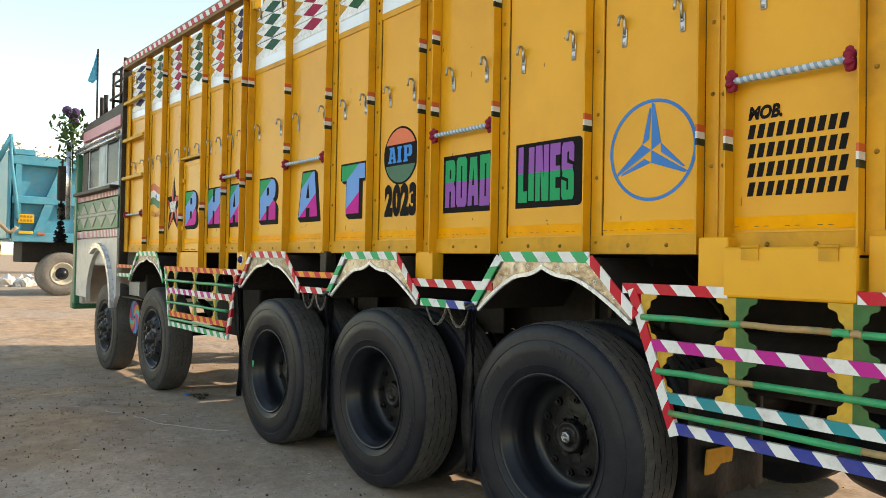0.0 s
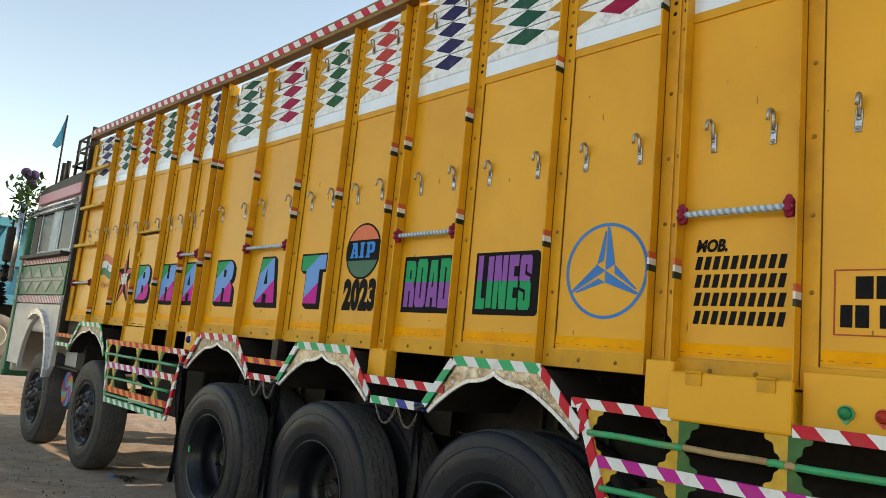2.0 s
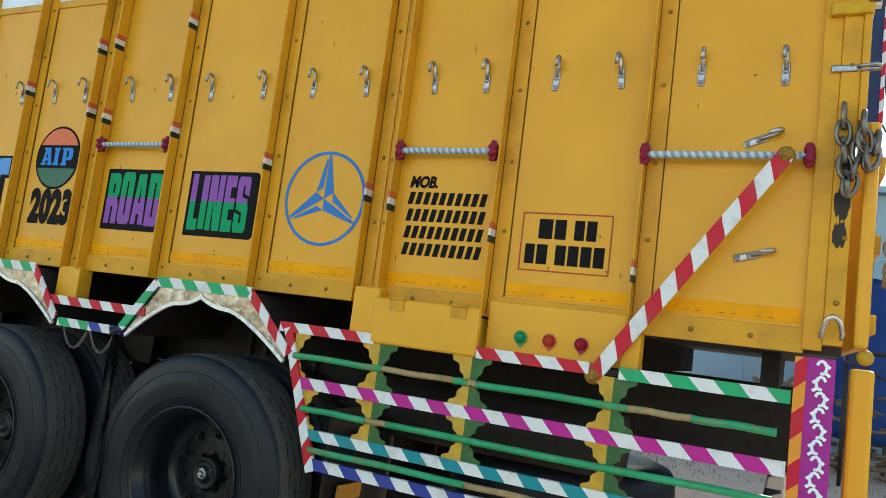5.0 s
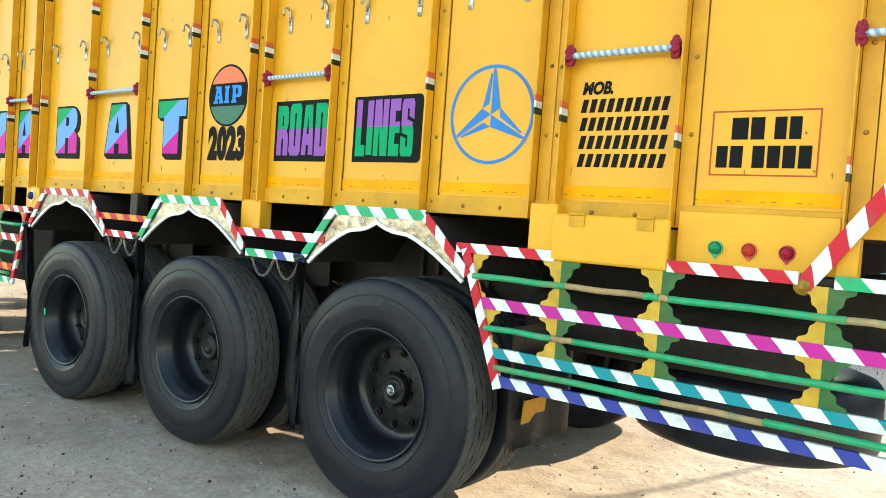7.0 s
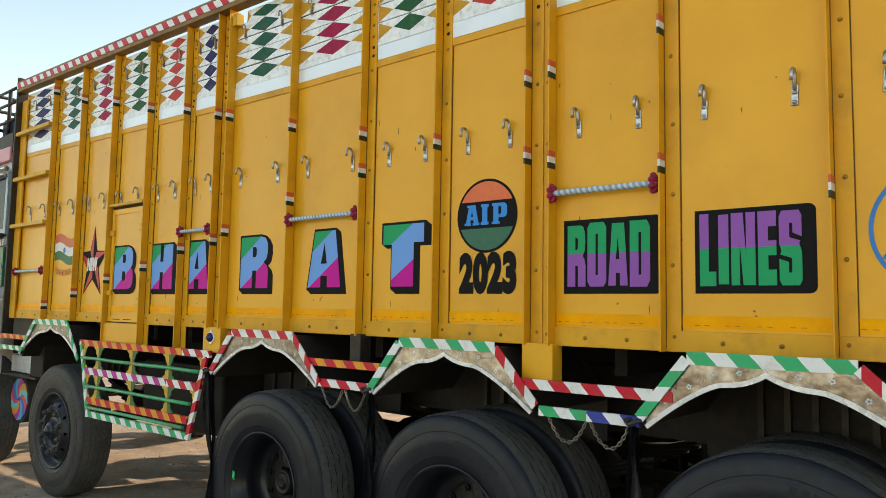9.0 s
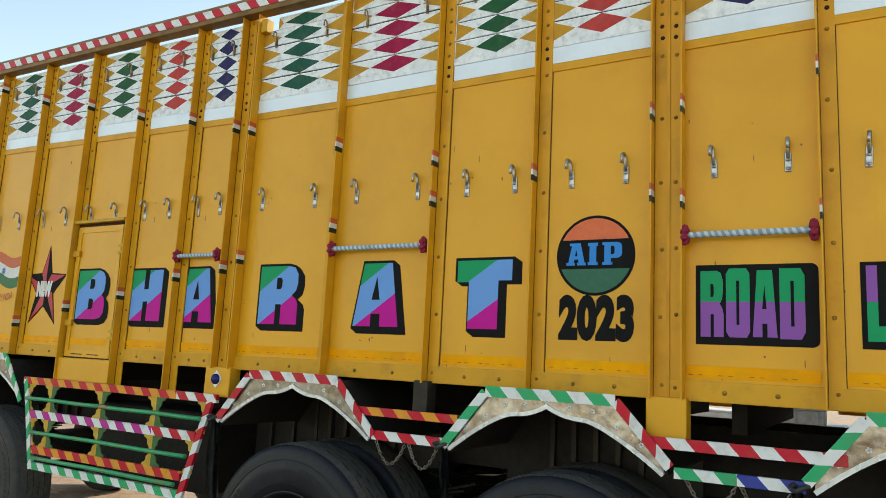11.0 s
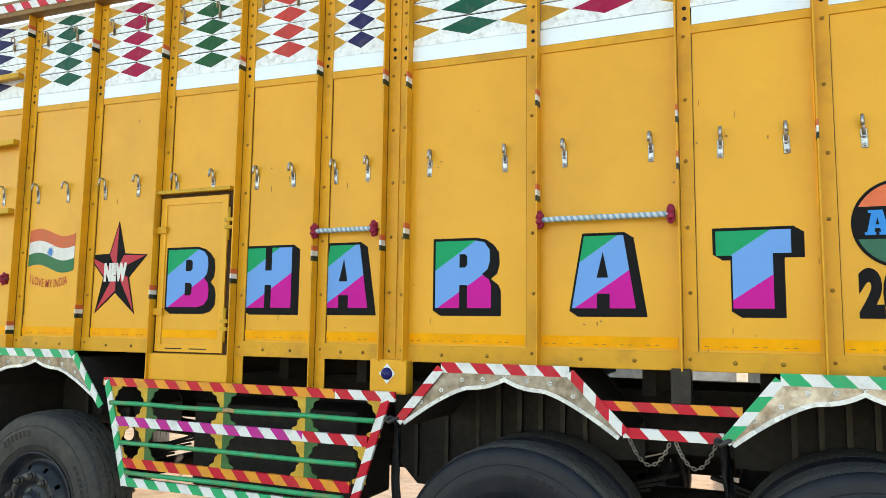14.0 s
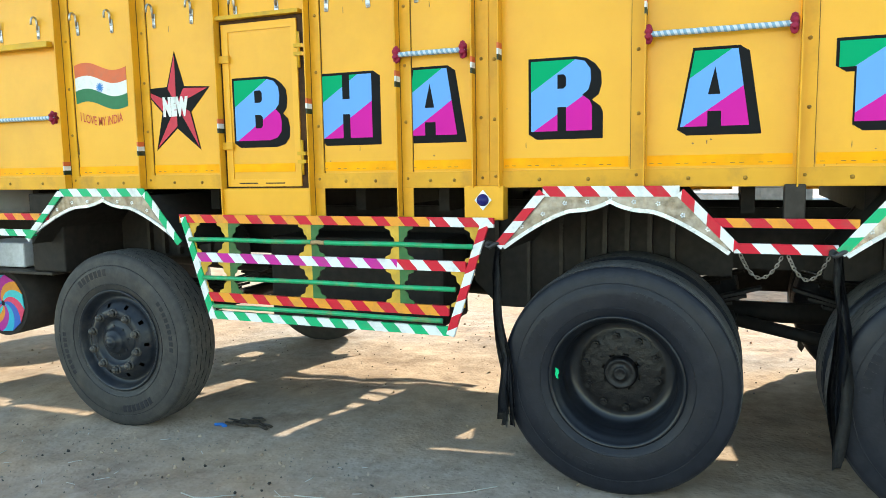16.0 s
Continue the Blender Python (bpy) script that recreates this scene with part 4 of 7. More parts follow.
old_chain = surface("old_chain", (0.13, 0.115, 0.10), (0.30, 0.265, 0.23), 0.42, 0.8, grain=40, patch=10, dirt=(0.10, 0.06, 0.03), dirt_amount=0.5)
for k, (ya, yb, zb) in enumerate(((0.04, -0.01, 1.86), (-0.015, -0.06, 1.93))):
    chain([(X - 0.05 - 0.012 * k, ya, 2.16 - 0.03 * k), (X - 0.06 - 0.012 * k, ya - 0.004, (2.14 + zb) / 2), (X - 0.08, (ya + yb) / 2, zb), (X - 0.06, yb, (2.16 + zb) / 2), (X - 0.04, yb, 2.12)], 0.056, 0.0078, old_chain, truck, "tailgate_chain")
chain([(X + 0.03, -0.105, 1.78), (X + 0.02, -0.115, 1.66), (X + 0.05, -0.105, 1.60)], 0.032, 0.006, old_chain, truck, "tailgate_chain")
far_post = part("far_post", box(B(), FAR - 0.07, FAR + 0.03, -0.26, -0.14, 1.42, 3.73, 0.02), surface("navy_post", (0.015, 0.03, 0.08), (0.025, 0.045, 0.12), 0.45), truck, "dark blue rear corner post")
part("post_band", strip(B(), ((-0.245, 3.68), (-0.245, 1.5)), 0.022, FAR - 0.075, 0.004), red_white, far_post)

# closing side board at the tail with a painted vine
part("tail_board", box(B(), X - 0.10, X - 0.08, 0.017, 0.124, 0.68, 1.377, 0.003), surface("magenta_board", (0.30, 0.015, 0.22), (0.38, 0.02, 0.28), 0.4), truck, "magenta board with a white painted vine")
part("tail_board_band", strip(B(), ((0.109, 1.375), (0.109, 0.70)), 0.032, X - 0.1035, 0.003), orange_red, truck)
bm = B()
for k in range(15):
    zc = 1.350 - 0.046 * k
    s = 1 if k % 2 else -1
    strip(bm, [(0.053 + s * 0.013 * math.cos(a), zc + 0.019 * math.sin(a)) for a in (math.pi * (j / 7 * 1.5 - 0.6) for j in range(8))], 0.008, X - 0.1025 - 0.0002 * k, 0.002)
    for d in (-0.012, 0.012):
        strip(bm, ((0.053 + s * 0.006, zc + d), (0.053 + s * 0.022, zc + d - 0.012)), 0.009, X - 0.1055 - 0.0001 * k, 0.001)
part("painted_vine", bm, white_paint, truck)

# ---- far side, floor, chassis ----
bm = B()
box(bm, FAR - 0.012, FAR, -0.03, FRONT, FLOOR, 3.45)
for y, side in WEBS:
    box(bm, FAR, FAR + 0.075, y - 0.006, y, FLOOR, 3.4)
part("far_side", bm, yellow, truck)
part("far_rail", box(B(), FAR - 0.03, FAR + 0.085, -0.03, FRONT, 3.455, 3.54), yellow_worn, truck)
part("front_wall", box(B(), X, FAR, FRONT, FRONT + 0.05, FLOOR, 3.5), yellow_worn, truck)
part("floor_plate", box(B(), X + 0.012, FAR - 0.012, 0.0, FRONT, FLOOR, FLOOR + 0.03), dark_frame, truck)
for k in range(19):
    y = 0.2 + 0.5 * k
    part("cross_bearer", box(B(), X + 0.3, FAR - 0.3, y - 0.03, y + 0.03, 1.255, FLOOR - 0.002), grime, truck)
for x in (3.45, 4.27):
    d = 0.08 if x < 3.9 else -0.08
    sec = ((x, 1.25), (x + d, 1.25), (x + d, 1.238), (x + d * 0.12, 1.238), (x + d * 0.12, 0.942), (x + d, 0.942), (x + d, 0.93), (x, 0.93))
    bm = B()
    a = [bm.verts.new((p, 0.1, q)) for p, q in sec]
    c = [bm.verts.new((p, 11.7, q)) for p, q in sec]
    bm.faces.new(a)
    bm.faces.new(c)
    for k in range(8):
        bm.faces.new((a[k], a[k - 1], c[k - 1], c[k]))
    bmesh.ops.recalc_face_normals(bm, faces=bm.faces[:])
    part("chassis_rail", bm, grime, truck)
AXLES = {"e": 2.445, "d": 3.85, "c": 5.235, "b": 8.24, "a": 10.15}
for k, y in AXLES.items():
    rear = k in "edc"
    bm = B()
    tube(bm, ((2.95, y, 0.53), (4.85, y, 0.53)), 0.075 if rear else 0.055, 14)
    if rear:
        bmesh.ops.create_icosphere(bm, subdivisions=3, radius=0.23, matrix=Matrix.Translation((3.9, y, 0.55)) @ Matrix.Diagonal((0.8, 1, 1, 1)))
    part("axle", bm, grime, truck)
    for x in (3.42, 4.30):
        bm = B()
        for j in range(7):
            L = 0.62 - 0.07 * j
            strip(bm, [(y + L * s, 0.66 - 0.018 * j + 0.12 * (s * L / 0.62) ** 2 + 0.06) for s in (-1, -0.5, 0, 0.5, 1)], 0.015, x - 0.04, 0.08)
        part("leaf_spring", bm, grime, truck)
for ya, yb in ((5.25, 3.84), (3.84, 2.42)):
    bm = B()
    tube(bm, ((3.9, ya, 0.62), (3.9, yb, 0.62)), 0.06, 12)
    tube(bm, ((3.62, ya - 0.1, 0.50), (3.62, ya - 0.52, 0.62)), 0.055, 12)
    tube(bm, ((3.62, ya - 0.52, 0.62), (3.62, yb + 0.1, 0.46)), 0.035, 12)
    part("torque_rod", bm, grime, truck)
tube_bm = tube(B(), ((3.9, 5.25, 0.65), (3.9, 9.6, 0.85)), 0.06, 12)
part("propeller_shaft", tube_bm, grime, truck)
part("battery_box", box(B(), 2.95, 3.35, 6.2, 7.3, 0.62, 1.1, 0.02), grime, truck)
part("air_tank", tube(B(), ((3.1, 1.9, 0.95), (3.1, 0.7, 0.95)), 0.13, 20), grime, truck)
spw = part("spare_wheel", lathe(B(), ((0.05, 0.29), (0.02, 0.30), (0.02, 0.28), (0.14, 0.25), (0.15, 0.1)), 40), rim_paint, truck, "spare wheel slung flat under the tail", at=(3.70, 1.10, 0.465), turn=Matrix.Rotation(-math.pi / 2, 4, "Y") @ Matrix.Diagonal((1.25, 1, 1, 1)))
part("tyre", lathe(B(), ((0.035, 0.283), (0.01, 0.325), (0.0, 0.39), (0.003, 0.46), (0.016, 0.503), (0.04, 0.526), (0.14, 0.53), (0.24, 0.526), (0.264, 0.503), (0.28, 0.44), (0.27, 0.325), (0.245, 0.283)), 64), rubber, spw, at=(3.70, 1.10, 0.465), turn=Matrix.Rotation(-math.pi / 2, 4, "Y") @ Matrix.Diagonal((1.25, 1, 1, 1)))
# two unseen boxes added to block low sun, with a gap for one lit sliver
part("side_box", box(B(), 4.45, 5.05, 5.72, 6.42, 0.66, 1.3, 0.03), grime, truck)
part("side_box", box(B(), 4.45, 5.05, 6.66, 7.6, 0.66, 1.3, 0.03), grime, truck)
spare = part("rear_crossbeam", box(B(), 2.8, 5.0, 0.12, 0.2, 0.72, 0.86, 0.01), grime, truck)
tk = part("fuel_tank", tube(B(), ((2.82, 9.39, 0.61), (3.35, 9.39, 0.61)), 0.225, 36), grime, truck)
cols = ((0.02, 0.30, 0.42), (0.36, 0.02, 0.24), (0.62, 0.24, 0.03), (0.05, 0.42, 0.45), (0.55, 0.04, 0.10), (0.03, 0.10, 0.40))
tank_mats = [surface("tank_paint", c, tuple(q * 1.2 for q in c), 0.4, dirt=(0.1, 0.08, 0.06), dirt_amount=0.3) for c in cols]
for k in range(12):
    w = 2 * math.pi / 12
    edge = [(0.03 * j + 0.02, w * k + 0.2 * j) for j in range(7)]
    pts = edge + [(r, a + w) for r, a in edge[::-1]]
    part("tank_paint", prism(B(), [(9.39 + r * math.cos(a), 0.61 + r * math.sin(a)) for r, a in pts], 2.812, 2.818), tank_mats[k % 6], tk, "gaily painted tank end")
part("tank_step", box(B(), 2.72, 3.2, 8.80, 9.6, 0.838, 0.858, 0.004), dark_frame, truck)
part("valve_box", box(B(), 2.80, 3.1, 9.14, 9.6, 0.865, 1.03, 0.012), surface("grey_box", (0.42, 0.43, 0.44), (0.55, 0.56, 0.57), 0.5, dirt=(0.2, 0.18, 0.15), dirt_amount=0.5), truck, "grey steel box above the tank")
part("tank_bracket", box(B(), 2.74, 3.3, 8.70, 8.98, 0.86, 1.36, 0.01), grime, truck)

# chipped paint and small drips on the panels
chip_rnd = random.Random(17)
chip_meshes = []
for k in range(6):
    ry, rz = ((0.004, 0.005), (0.003, 0.009), (0.006, 0.004), (0.0016, 0.016), (0.0014, 0.024), (0.003, 0.003))[k]
    pts = [(ry * math.cos(a) * chip_rnd.uniform(0.6, 1.2), rz * math.sin(a) * chip_rnd.uniform(0.6, 1.2)) for a in (2 * math.pi * j / 10 for j in range(10))]
    chip_meshes.append(to_mesh(prism(B(), pts, -0.0008, 0.0008), rail_brown, "paint_chip"))
for k in range(90):
    y, z = chip_rnd.uniform(0.2, 9.2), chip_rnd.choice((chip_rnd.uniform(1.5, 2.78), chip_rnd.gauss(2.34, 0.06), chip_rnd.uniform(1.47, 1.6)))
    part("paint_chip", chip_meshes[k % 6], None, truck, at=(X - 0.0006, y, z))

# ---- wheels ----
def tyre_mesh():
    """A radial truck tyre: turned casing, and a tread of blocks in ribs parted by zigzag grooves."""
    p = [(0.035, 0.283), (0.018, 0.300), (0.010, 0.325), (0.006, 0.330), (0.004, 0.345), (0.0, 0.39), (0.0, 0.43), (0.003, 0.435), (0.004, 0.458), (0.008, 0.478), (0.012, 0.494), (0.019, 0.508), (0.030, 0.5150), (0.045, 0.5180), (0.060, 0.5195)]
    prof = p + [(0.27 - x, r) for x, r in p[::-1]]
    cas = B()
    lathe(cas, prof, 96)
    for v in cas.verts:
        v.co.x *= 1.03
    bm = B()
    n = 60
    edges = (0.031, 0.077, 0.1165, 0.1535, 0.193, 0.239)

    def point(x, r, a):
        return bm.verts.new((x, r * math.cos(a), r * math.sin(a)))

    def block(corners, top, low):
        t = [point(x, top - drop, a) for x, a, drop in corners]
        q = [point(x, low, a) for x, a, drop in corners]
        bm.faces.new(t)
        for j in range(4):
            bm.faces.new((t[j], q[j], q[(j + 1) % 4], t[(j + 1) % 4]))

    for rib in range(5):
        for k in range(n):
            a0, a1 = 2 * math.pi * (k + 0.3 * (rib % 2)) / n, 2 * math.pi * (k + 1 + 0.3 * (rib % 2)) / n
            gap = 0.0005
            z0, z1 = (0.0035 if k % 2 else -0.0035), (-0.0035 if k % 2 else 0.0035)
            s0, s1 = (0.0 if rib == 0 else 1.0), (0.0 if rib == 4 else 1.0)
            xa, xb = edges[rib] + 0.0018, edges[rib + 1] - 0.0018
            da, db = (0.006 if rib == 0 else 0.0), (0.006 if rib == 4 else 0.0)
            block(((xa + z0 * s0, a0 + gap, da), (xb + z0 * s1, a0 + gap, db), (xb + z1 * s1, a1 - gap, db), (xa + z1 * s0, a1 - gap, da)), 0.5245, 0.512)
    bmesh.ops.recalc_face_normals(bm, faces=bm.faces[:])
    for v in bm.verts:
        v.co.x *= 1.03
    me = to_mesh(bm, rubber, "tread")
    me.materials.append(rubber_dusty)
    for f in me.polygons:
        if abs(f.normal.x) < 0.8 and math.hypot(f.center.y, f.center.z) > 0.512:
            f.material_index = 1
    casing = to_mesh(cas, rubber, "tyre")
    casing.materials.append(rubber_dusty)
    for f in casing.polygons:
        if 0.5155 < math.hypot(f.center.y, f.center.z):
            f.material_index = 1
    return casing, me


def sidewall_marks():
    """Raised bars round the sidewall where its moulded lettering stands, and two thin rings."""
    bm = B()
    for start, count, r0, r1 in ((0.3, 7, 0.385, 0.425), (1.9, 9, 0.392, 0.418), (3.5, 7, 0.385, 0.425), (5.1, 8, 0.392, 0.418)):
        for k in range(count):
            a = start + k * 0.085
            w = 0.03
            pts = [(r * math.cos(a + d), r * math.sin(a + d)) for r, d in ((r0, -w), (r1, -w), (r1, w), (r0, w))]
            prism(bm, pts, -0.0008, 0.003)
    for r, x in ((0.337, 0.004), (0.446, 0.0035), (0.484, 0.0118)):
        tube(bm, [(x, r * math.cos(2 * math.pi * k / 64), r * math.sin(2 * math.pi * k / 64)) for k in range(65)], 0.0022, 5, caps=False)
    return to_mesh(bm, rubber, "sidewall_mark")


def dual_rim():
    bm = B()
    prof = ((0.045, 0.290), (0.014, 0.301), (0.009, 0.294), (0.020, 0.283), (0.045, 0.277), (0.050, 0.268), (0.064, 0.266), (0.068, 0.261), (0.082, 0.262), (0.086, 0.257), (0.140, 0.256), (0.195, 0.250), (0.210, 0.236), (0.218, 0.222), (0.220, 0.200), (0.214, 0.186), (0.208, 0.165), (0.206, 0.09))
    lathe(bm, prof, 60)
    me = to_mesh(bm, rim_paint, "wheel")
    me.materials.append(disc_dust)
    for f in me.polygons:
        if math.hypot(f.center.y, f.center.z) < 0.205:
            f.material_index = 1
    return me


def steer_rim():
    bm = B()
    prof = ((0.045, 0.290), (0.012, 0.303), (0.006, 0.296), (0.018, 0.284), (0.048, 0.272), (0.066, 0.258), (0.068, 0.246), (0.050, 0.234), (0.030, 0.222), (0.014, 0.199), (0.004, 0.190), (-0.002, 0.184), (-0.004, 0.150), (0.004, 0.142), (0.020, 0.132), (0.024, 0.07))
    lathe(bm, prof, 60, skip=lambda i, k: i == 8 and k % 6 == 0)
    return to_mesh(bm, rim_grey, "wheel")


(tyre_me, tread_me), marks_me, dual_me, steer_me = tyre_mesh(), sidewall_marks(), dual_rim(), steer_rim()
steer_tyre = tyre_me.copy()
steer_tyre.materials[0] = rubber_brown
drum_me = to_mesh(lathe(B(), ((0.27, 0.26), (0.23, 0.24), (0.23, 0.02)), 40), grime, "brake_drum")
hub_dual = to_mesh(lathe(B(), ((0.207, 0.130), (0.212, 0.124), (0.245, 0.118), (0.248, 0.082), (0.186, 0.076), (0.166, 0.070), (0.160, 0.062), (0.166, 0.055), (0.168, 0.034), (0.160, 0.030), (0.156, 0.024), (0.160, 0.019), (0.158, 0.0005)), 36), disc_dust, "hub")
flange = B()
prism(flange, [(r * math.cos(a), r * math.sin(a)) for r, a in ((0.098 + 0.019 * max(-1.0, min(1.0, 2.5 * math.cos(8 * t))), t) for t in (2 * math.pi * k / 72 for k in range(72)))], 0.205, 0.222)
hub_flange = to_mesh(flange, disc_dust, "hub_flange")
hub_steer = to_mesh(lathe(B(), ((0.028, 0.128), (0.020, 0.118), (0.012, 0.092), (0.006, 0.078), (-0.018, 0.070), (-0.028, 0.062), (-0.030, 0.044), (-0.044, 0.040), (-0.050, 0.032), (-0.046, 0.024), (-0.056, 0.020), (-0.058, 0.0005)), 36), rim_grey, "hub")
hub_bolt = to_mesh(tube(B(), ((0.012, 0, 0), (-0.004, 0, 0)), 0.008, 6), rim_grey, "hub_bolt")
nb = B()
tube(nb, ((0.002, 0, 0), (-0.018, 0, 0)), 0.018, 6)
tube(nb, ((-0.018, 0, 0), (-0.030, 0, 0)), 0.010, 8)
nut_dual = to_mesh(nb, disc_dust, "wheel_nut")
nb = B()
lathe(nb, ((0.003, 0.027), (-0.006, 0.026), (-0.008, 0.021)), 14)
tube(nb, ((-0.006, 0, 0), (-0.026, 0, 0)), 0.021, 6)
lathe(nb, ((-0.025, 0.017), (-0.034, 0.014), (-0.039, 0.008), (-0.040, 0.0005)), 10)
nut_steer = to_mesh(nb, surface("nut_steel", (0.035, 0.034, 0.035), (0.075, 0.068, 0.062), 0.5, grain=60, patch=20, dirt=(0.16, 0.13, 0.10), dirt_amount=0.6), "wheel_nut")


def wheel(y, x, far, steer, inner):
    spin = Matrix.Rotation(random.uniform(0, 6.28), 4, "X")
    turn = (Matrix.Rotation(math.pi, 4, "Z") if far else Matrix()) @ spin
    at = (x, y, fall(y) + 0.527)
    turn = turn @ (Matrix.Diagonal((1, 1.045, 1.045, 1)) if steer else Matrix.Diagonal((1, 1.02, 1.02, 1)) if y == AXLES["c"] else Matrix.Diagonal((1, 1.007, 1.007, 1)))
    w = part("wheel", steer_me if steer else dual_me, None, truck, at=at, turn=turn)
    part("tyre", steer_tyre if steer else tyre_me, None, w, "black rubber truck tyre, dusty", at=at, turn=turn)
    tagged(part("tread", tread_me, None, w, "dusty tread of small rubber blocks", at=at, turn=turn), kind="stuff")
    if inner or far:
        return
    tagged(part("sidewall_mark", marks_me, None, w, at=at, turn=turn), kind="stuff")
    part("brake_drum", drum_me, None, w, at=at, turn=turn)
    part("hub", hub_steer if steer else hub_dual, None, w, at=at, turn=turn)
    if not steer:
        part("hub_flange", hub_flange, None, w, at=at, turn=turn)
    for k in range(10):
        a = 2 * math.pi * (k + 0.5) / 10
        r = 0.1675
        off = turn @ Vector((-0.003 if steer else 0.209, r * math.cos(a), r * math.sin(a)))
        part("wheel_nut", nut_steer if steer else nut_dual, None, w, at=tuple(Vector(at) + off), turn=turn @ Matrix.Rotation(k * 1.3, 4, "X"))
    for k in range(8 if steer else 0):
        a = 2 * math.pi * k / 8
        off = turn @ Vector((0.008, 0.085 * math.cos(a), 0.085 * math.sin(a)))
        part("hub_bolt", hub_bolt, None, w, at=tuple(Vector(at) + off), turn=turn)


for k, y in AXLES.items():
    steer = k in "ab"
    wheel(y, 2.66 if steer else 2.575, False, steer, False)
    wheel(y, 5.26 if steer else 5.225, True, steer, False)
    if not steer:
        wheel(y, 2.925, False, False, True)
        wheel(y, 4.875, True, False, True)

part("paint_dab", prism(B(), ((0.008, 0.026), (-0.007, 0.021), (-0.010, 0.004), (-0.004, -0.008), (-0.007, -0.024), (0.003, -0.021), (0.009, -0.004), (0.006, 0.010)), -0.003, 0.004), surface("fresh_green", (0.0, 0.45, 0.16), (0.0, 0.55, 0.2), 0.4), truck, "green paint dab on the wheel rim", at=(2.588, 5.500, 0.533))
cap_e = B()
lathe(cap_e, ((-0.020, 0.0005), (-0.019, 0.012), (-0.008, 0.021), (-0.005, 0.024), (-0.009, 0.029), (-0.006, 0.036), (0.004, 0.040)), 7)
for f in cap_e.faces:
    f.smooth = False
for v in cap_e.verts:
    v.co *= 0.72
part("hub_cap", cap_e, hook_steel, truck, "bright faceted steel hub cap", at=(2.575 + 0.150, AXLES["e"], fall(AXLES["e"]) + 0.527))
# ---- wheel arches ----
GX = 2.585


def welded(bm):
    bmesh.ops.remove_doubles(bm, verts=bm.verts[:], dist=0.0003)
    return bm


def arch(peak, left_tip, left_top, right_top, right_tip, top_mat, left_mat, right_mat, plate_mat, zt=1.392):
    """A steel wheel arch: an embossed plate with a cusped lower edge, bright lip and banded border."""
    up = [(left_tip[0] + 0.0, left_tip[1]), left_top, right_top, right_tip]
    w = 0.046
    half_l, half_r = left_tip[0] - peak, peak - right_tip[0]

    def under(s):
        # s from -1 (left tip) over 0 (peak) to 1 (right tip): height of the cusped lower edge
        a = abs(s)
        if a < 0.34:
            return 1.285 + 0.042 * (1 - a / 0.34) ** 2.2
        return 1.285 - 0.175 * ((a - 0.34) / 0.66) ** 1.35

    low = []
    for i in range(33):
        s = -1 + 2 * i / 32
        y = peak - s * (half_r if s > 0 else half_l) * 0.97
        low.append((y, under(s) + (0.0 if abs(s) < 1 else 0.0)))
    bm = B()

    def top_z(y):
        if y > left_top[0]:
            return left_tip[1] + (left_top[1] - left_tip[1]) * (left_tip[0] - y) / (left_tip[0] - left_top[0])
        if y < right_top[0]:
            return right_tip[1] + (right_top[1] - right_tip[1]) * (y - right_tip[0]) / (right_top[0] - right_tip[0])
        return left_top[1]

    cols = []
    for y, z in low:
        cols.append((bm.verts.new((GX, y, z)), bm.verts.new((GX, y, max(top_z(y) - 0.01, z + 0.012))), bm.verts.new((GX + 0.01, y, z)), bm.verts.new((GX + 0.01, y, max(top_z(y) - 0.01, z + 0.012)))))
    for a, c in zip(cols[:-1], cols[1:]):
        bm.faces.new((a[0], c[0], c[1], a[1]))
        bm.faces.new((a[3], c[3], c[2], a[2]))
        bm.faces.new((a[0], a[2], c[2], c[0]))
        bm.faces.new((a[1], c[1], c[3], a[3]))
    bmesh.ops.recalc_face_normals(bm, faces=bm.faces[:])
    ob = part("wheel_arch", bm, plate_mat, truck, "embossed bright steel wheel arch with a pointed cusp")
    part("arch_lip", welded(strip(B(), [(y, z + 0.002) for y, z in low], 0.017, GX - 0.006, 0.012)), lip_steel, ob, "bright rolled lip")
    for k in range(9):
        s = -0.8 + 0.2 * k
        y = peak - s * (half_r if s > 0 else half_l)
        z = (under(s) + top_z(y)) / 2 - 0.008 if abs(s) < 0.5 else under(s) + 0.035
        bm = B()
        for j in range(5):
            a = 2 * math.pi * j / 5
            bmesh.ops.create_icosphere(bm, subdivisions=1, radius=0.0045, matrix=Matrix.Translation((GX - 0.0005, y + 0.007 * math.cos(a), z + 0.007 * math.sin(a))) @ Matrix.Diagonal((0.5, 1, 1, 1)))
        part("rosette", bm, lip_steel, ob)
    d = w / 2
    part("arch_band", strip(B(), ((left_top[0] + 0.01, zt - d + 0.004), (right_top[0] - 0.01, zt - d + 0.004)), w, GX - 0.012, 0.008), top_mat, ob)
    part("arch_band", strip(B(), ((left_tip[0] + 0.012, left_tip[1] + 0.01), (left_top[0] + 0.012, zt - d)), w * 0.85, GX - 0.0135, 0.008), left_mat, ob)
    part("arch_band", strip(B(), ((right_top[0] - 0.012, zt - d), (right_tip[0] - 0.012, right_tip[1] + 0.01)), w * 0.85, GX - 0.0135, 0.008), right_mat, ob)
    bm = B()
    rows = []
    for y, z in (left_tip, left_top, right_top, right_tip):
        rows.append([bm.verts.new((x, y, z - 0.012 - t)) for x, t in ((GX + 0.012, 0), (3.22, 0), (3.22, 0.008), (GX + 0.012, 0.008))])
    for a, c in zip(rows[:-1], rows[1:]):
        for k in range(4):
            bm.faces.new((a[k], a[(k + 1) % 4], c[(k + 1) % 4], c[k]))
    bm.faces.new(rows[0])
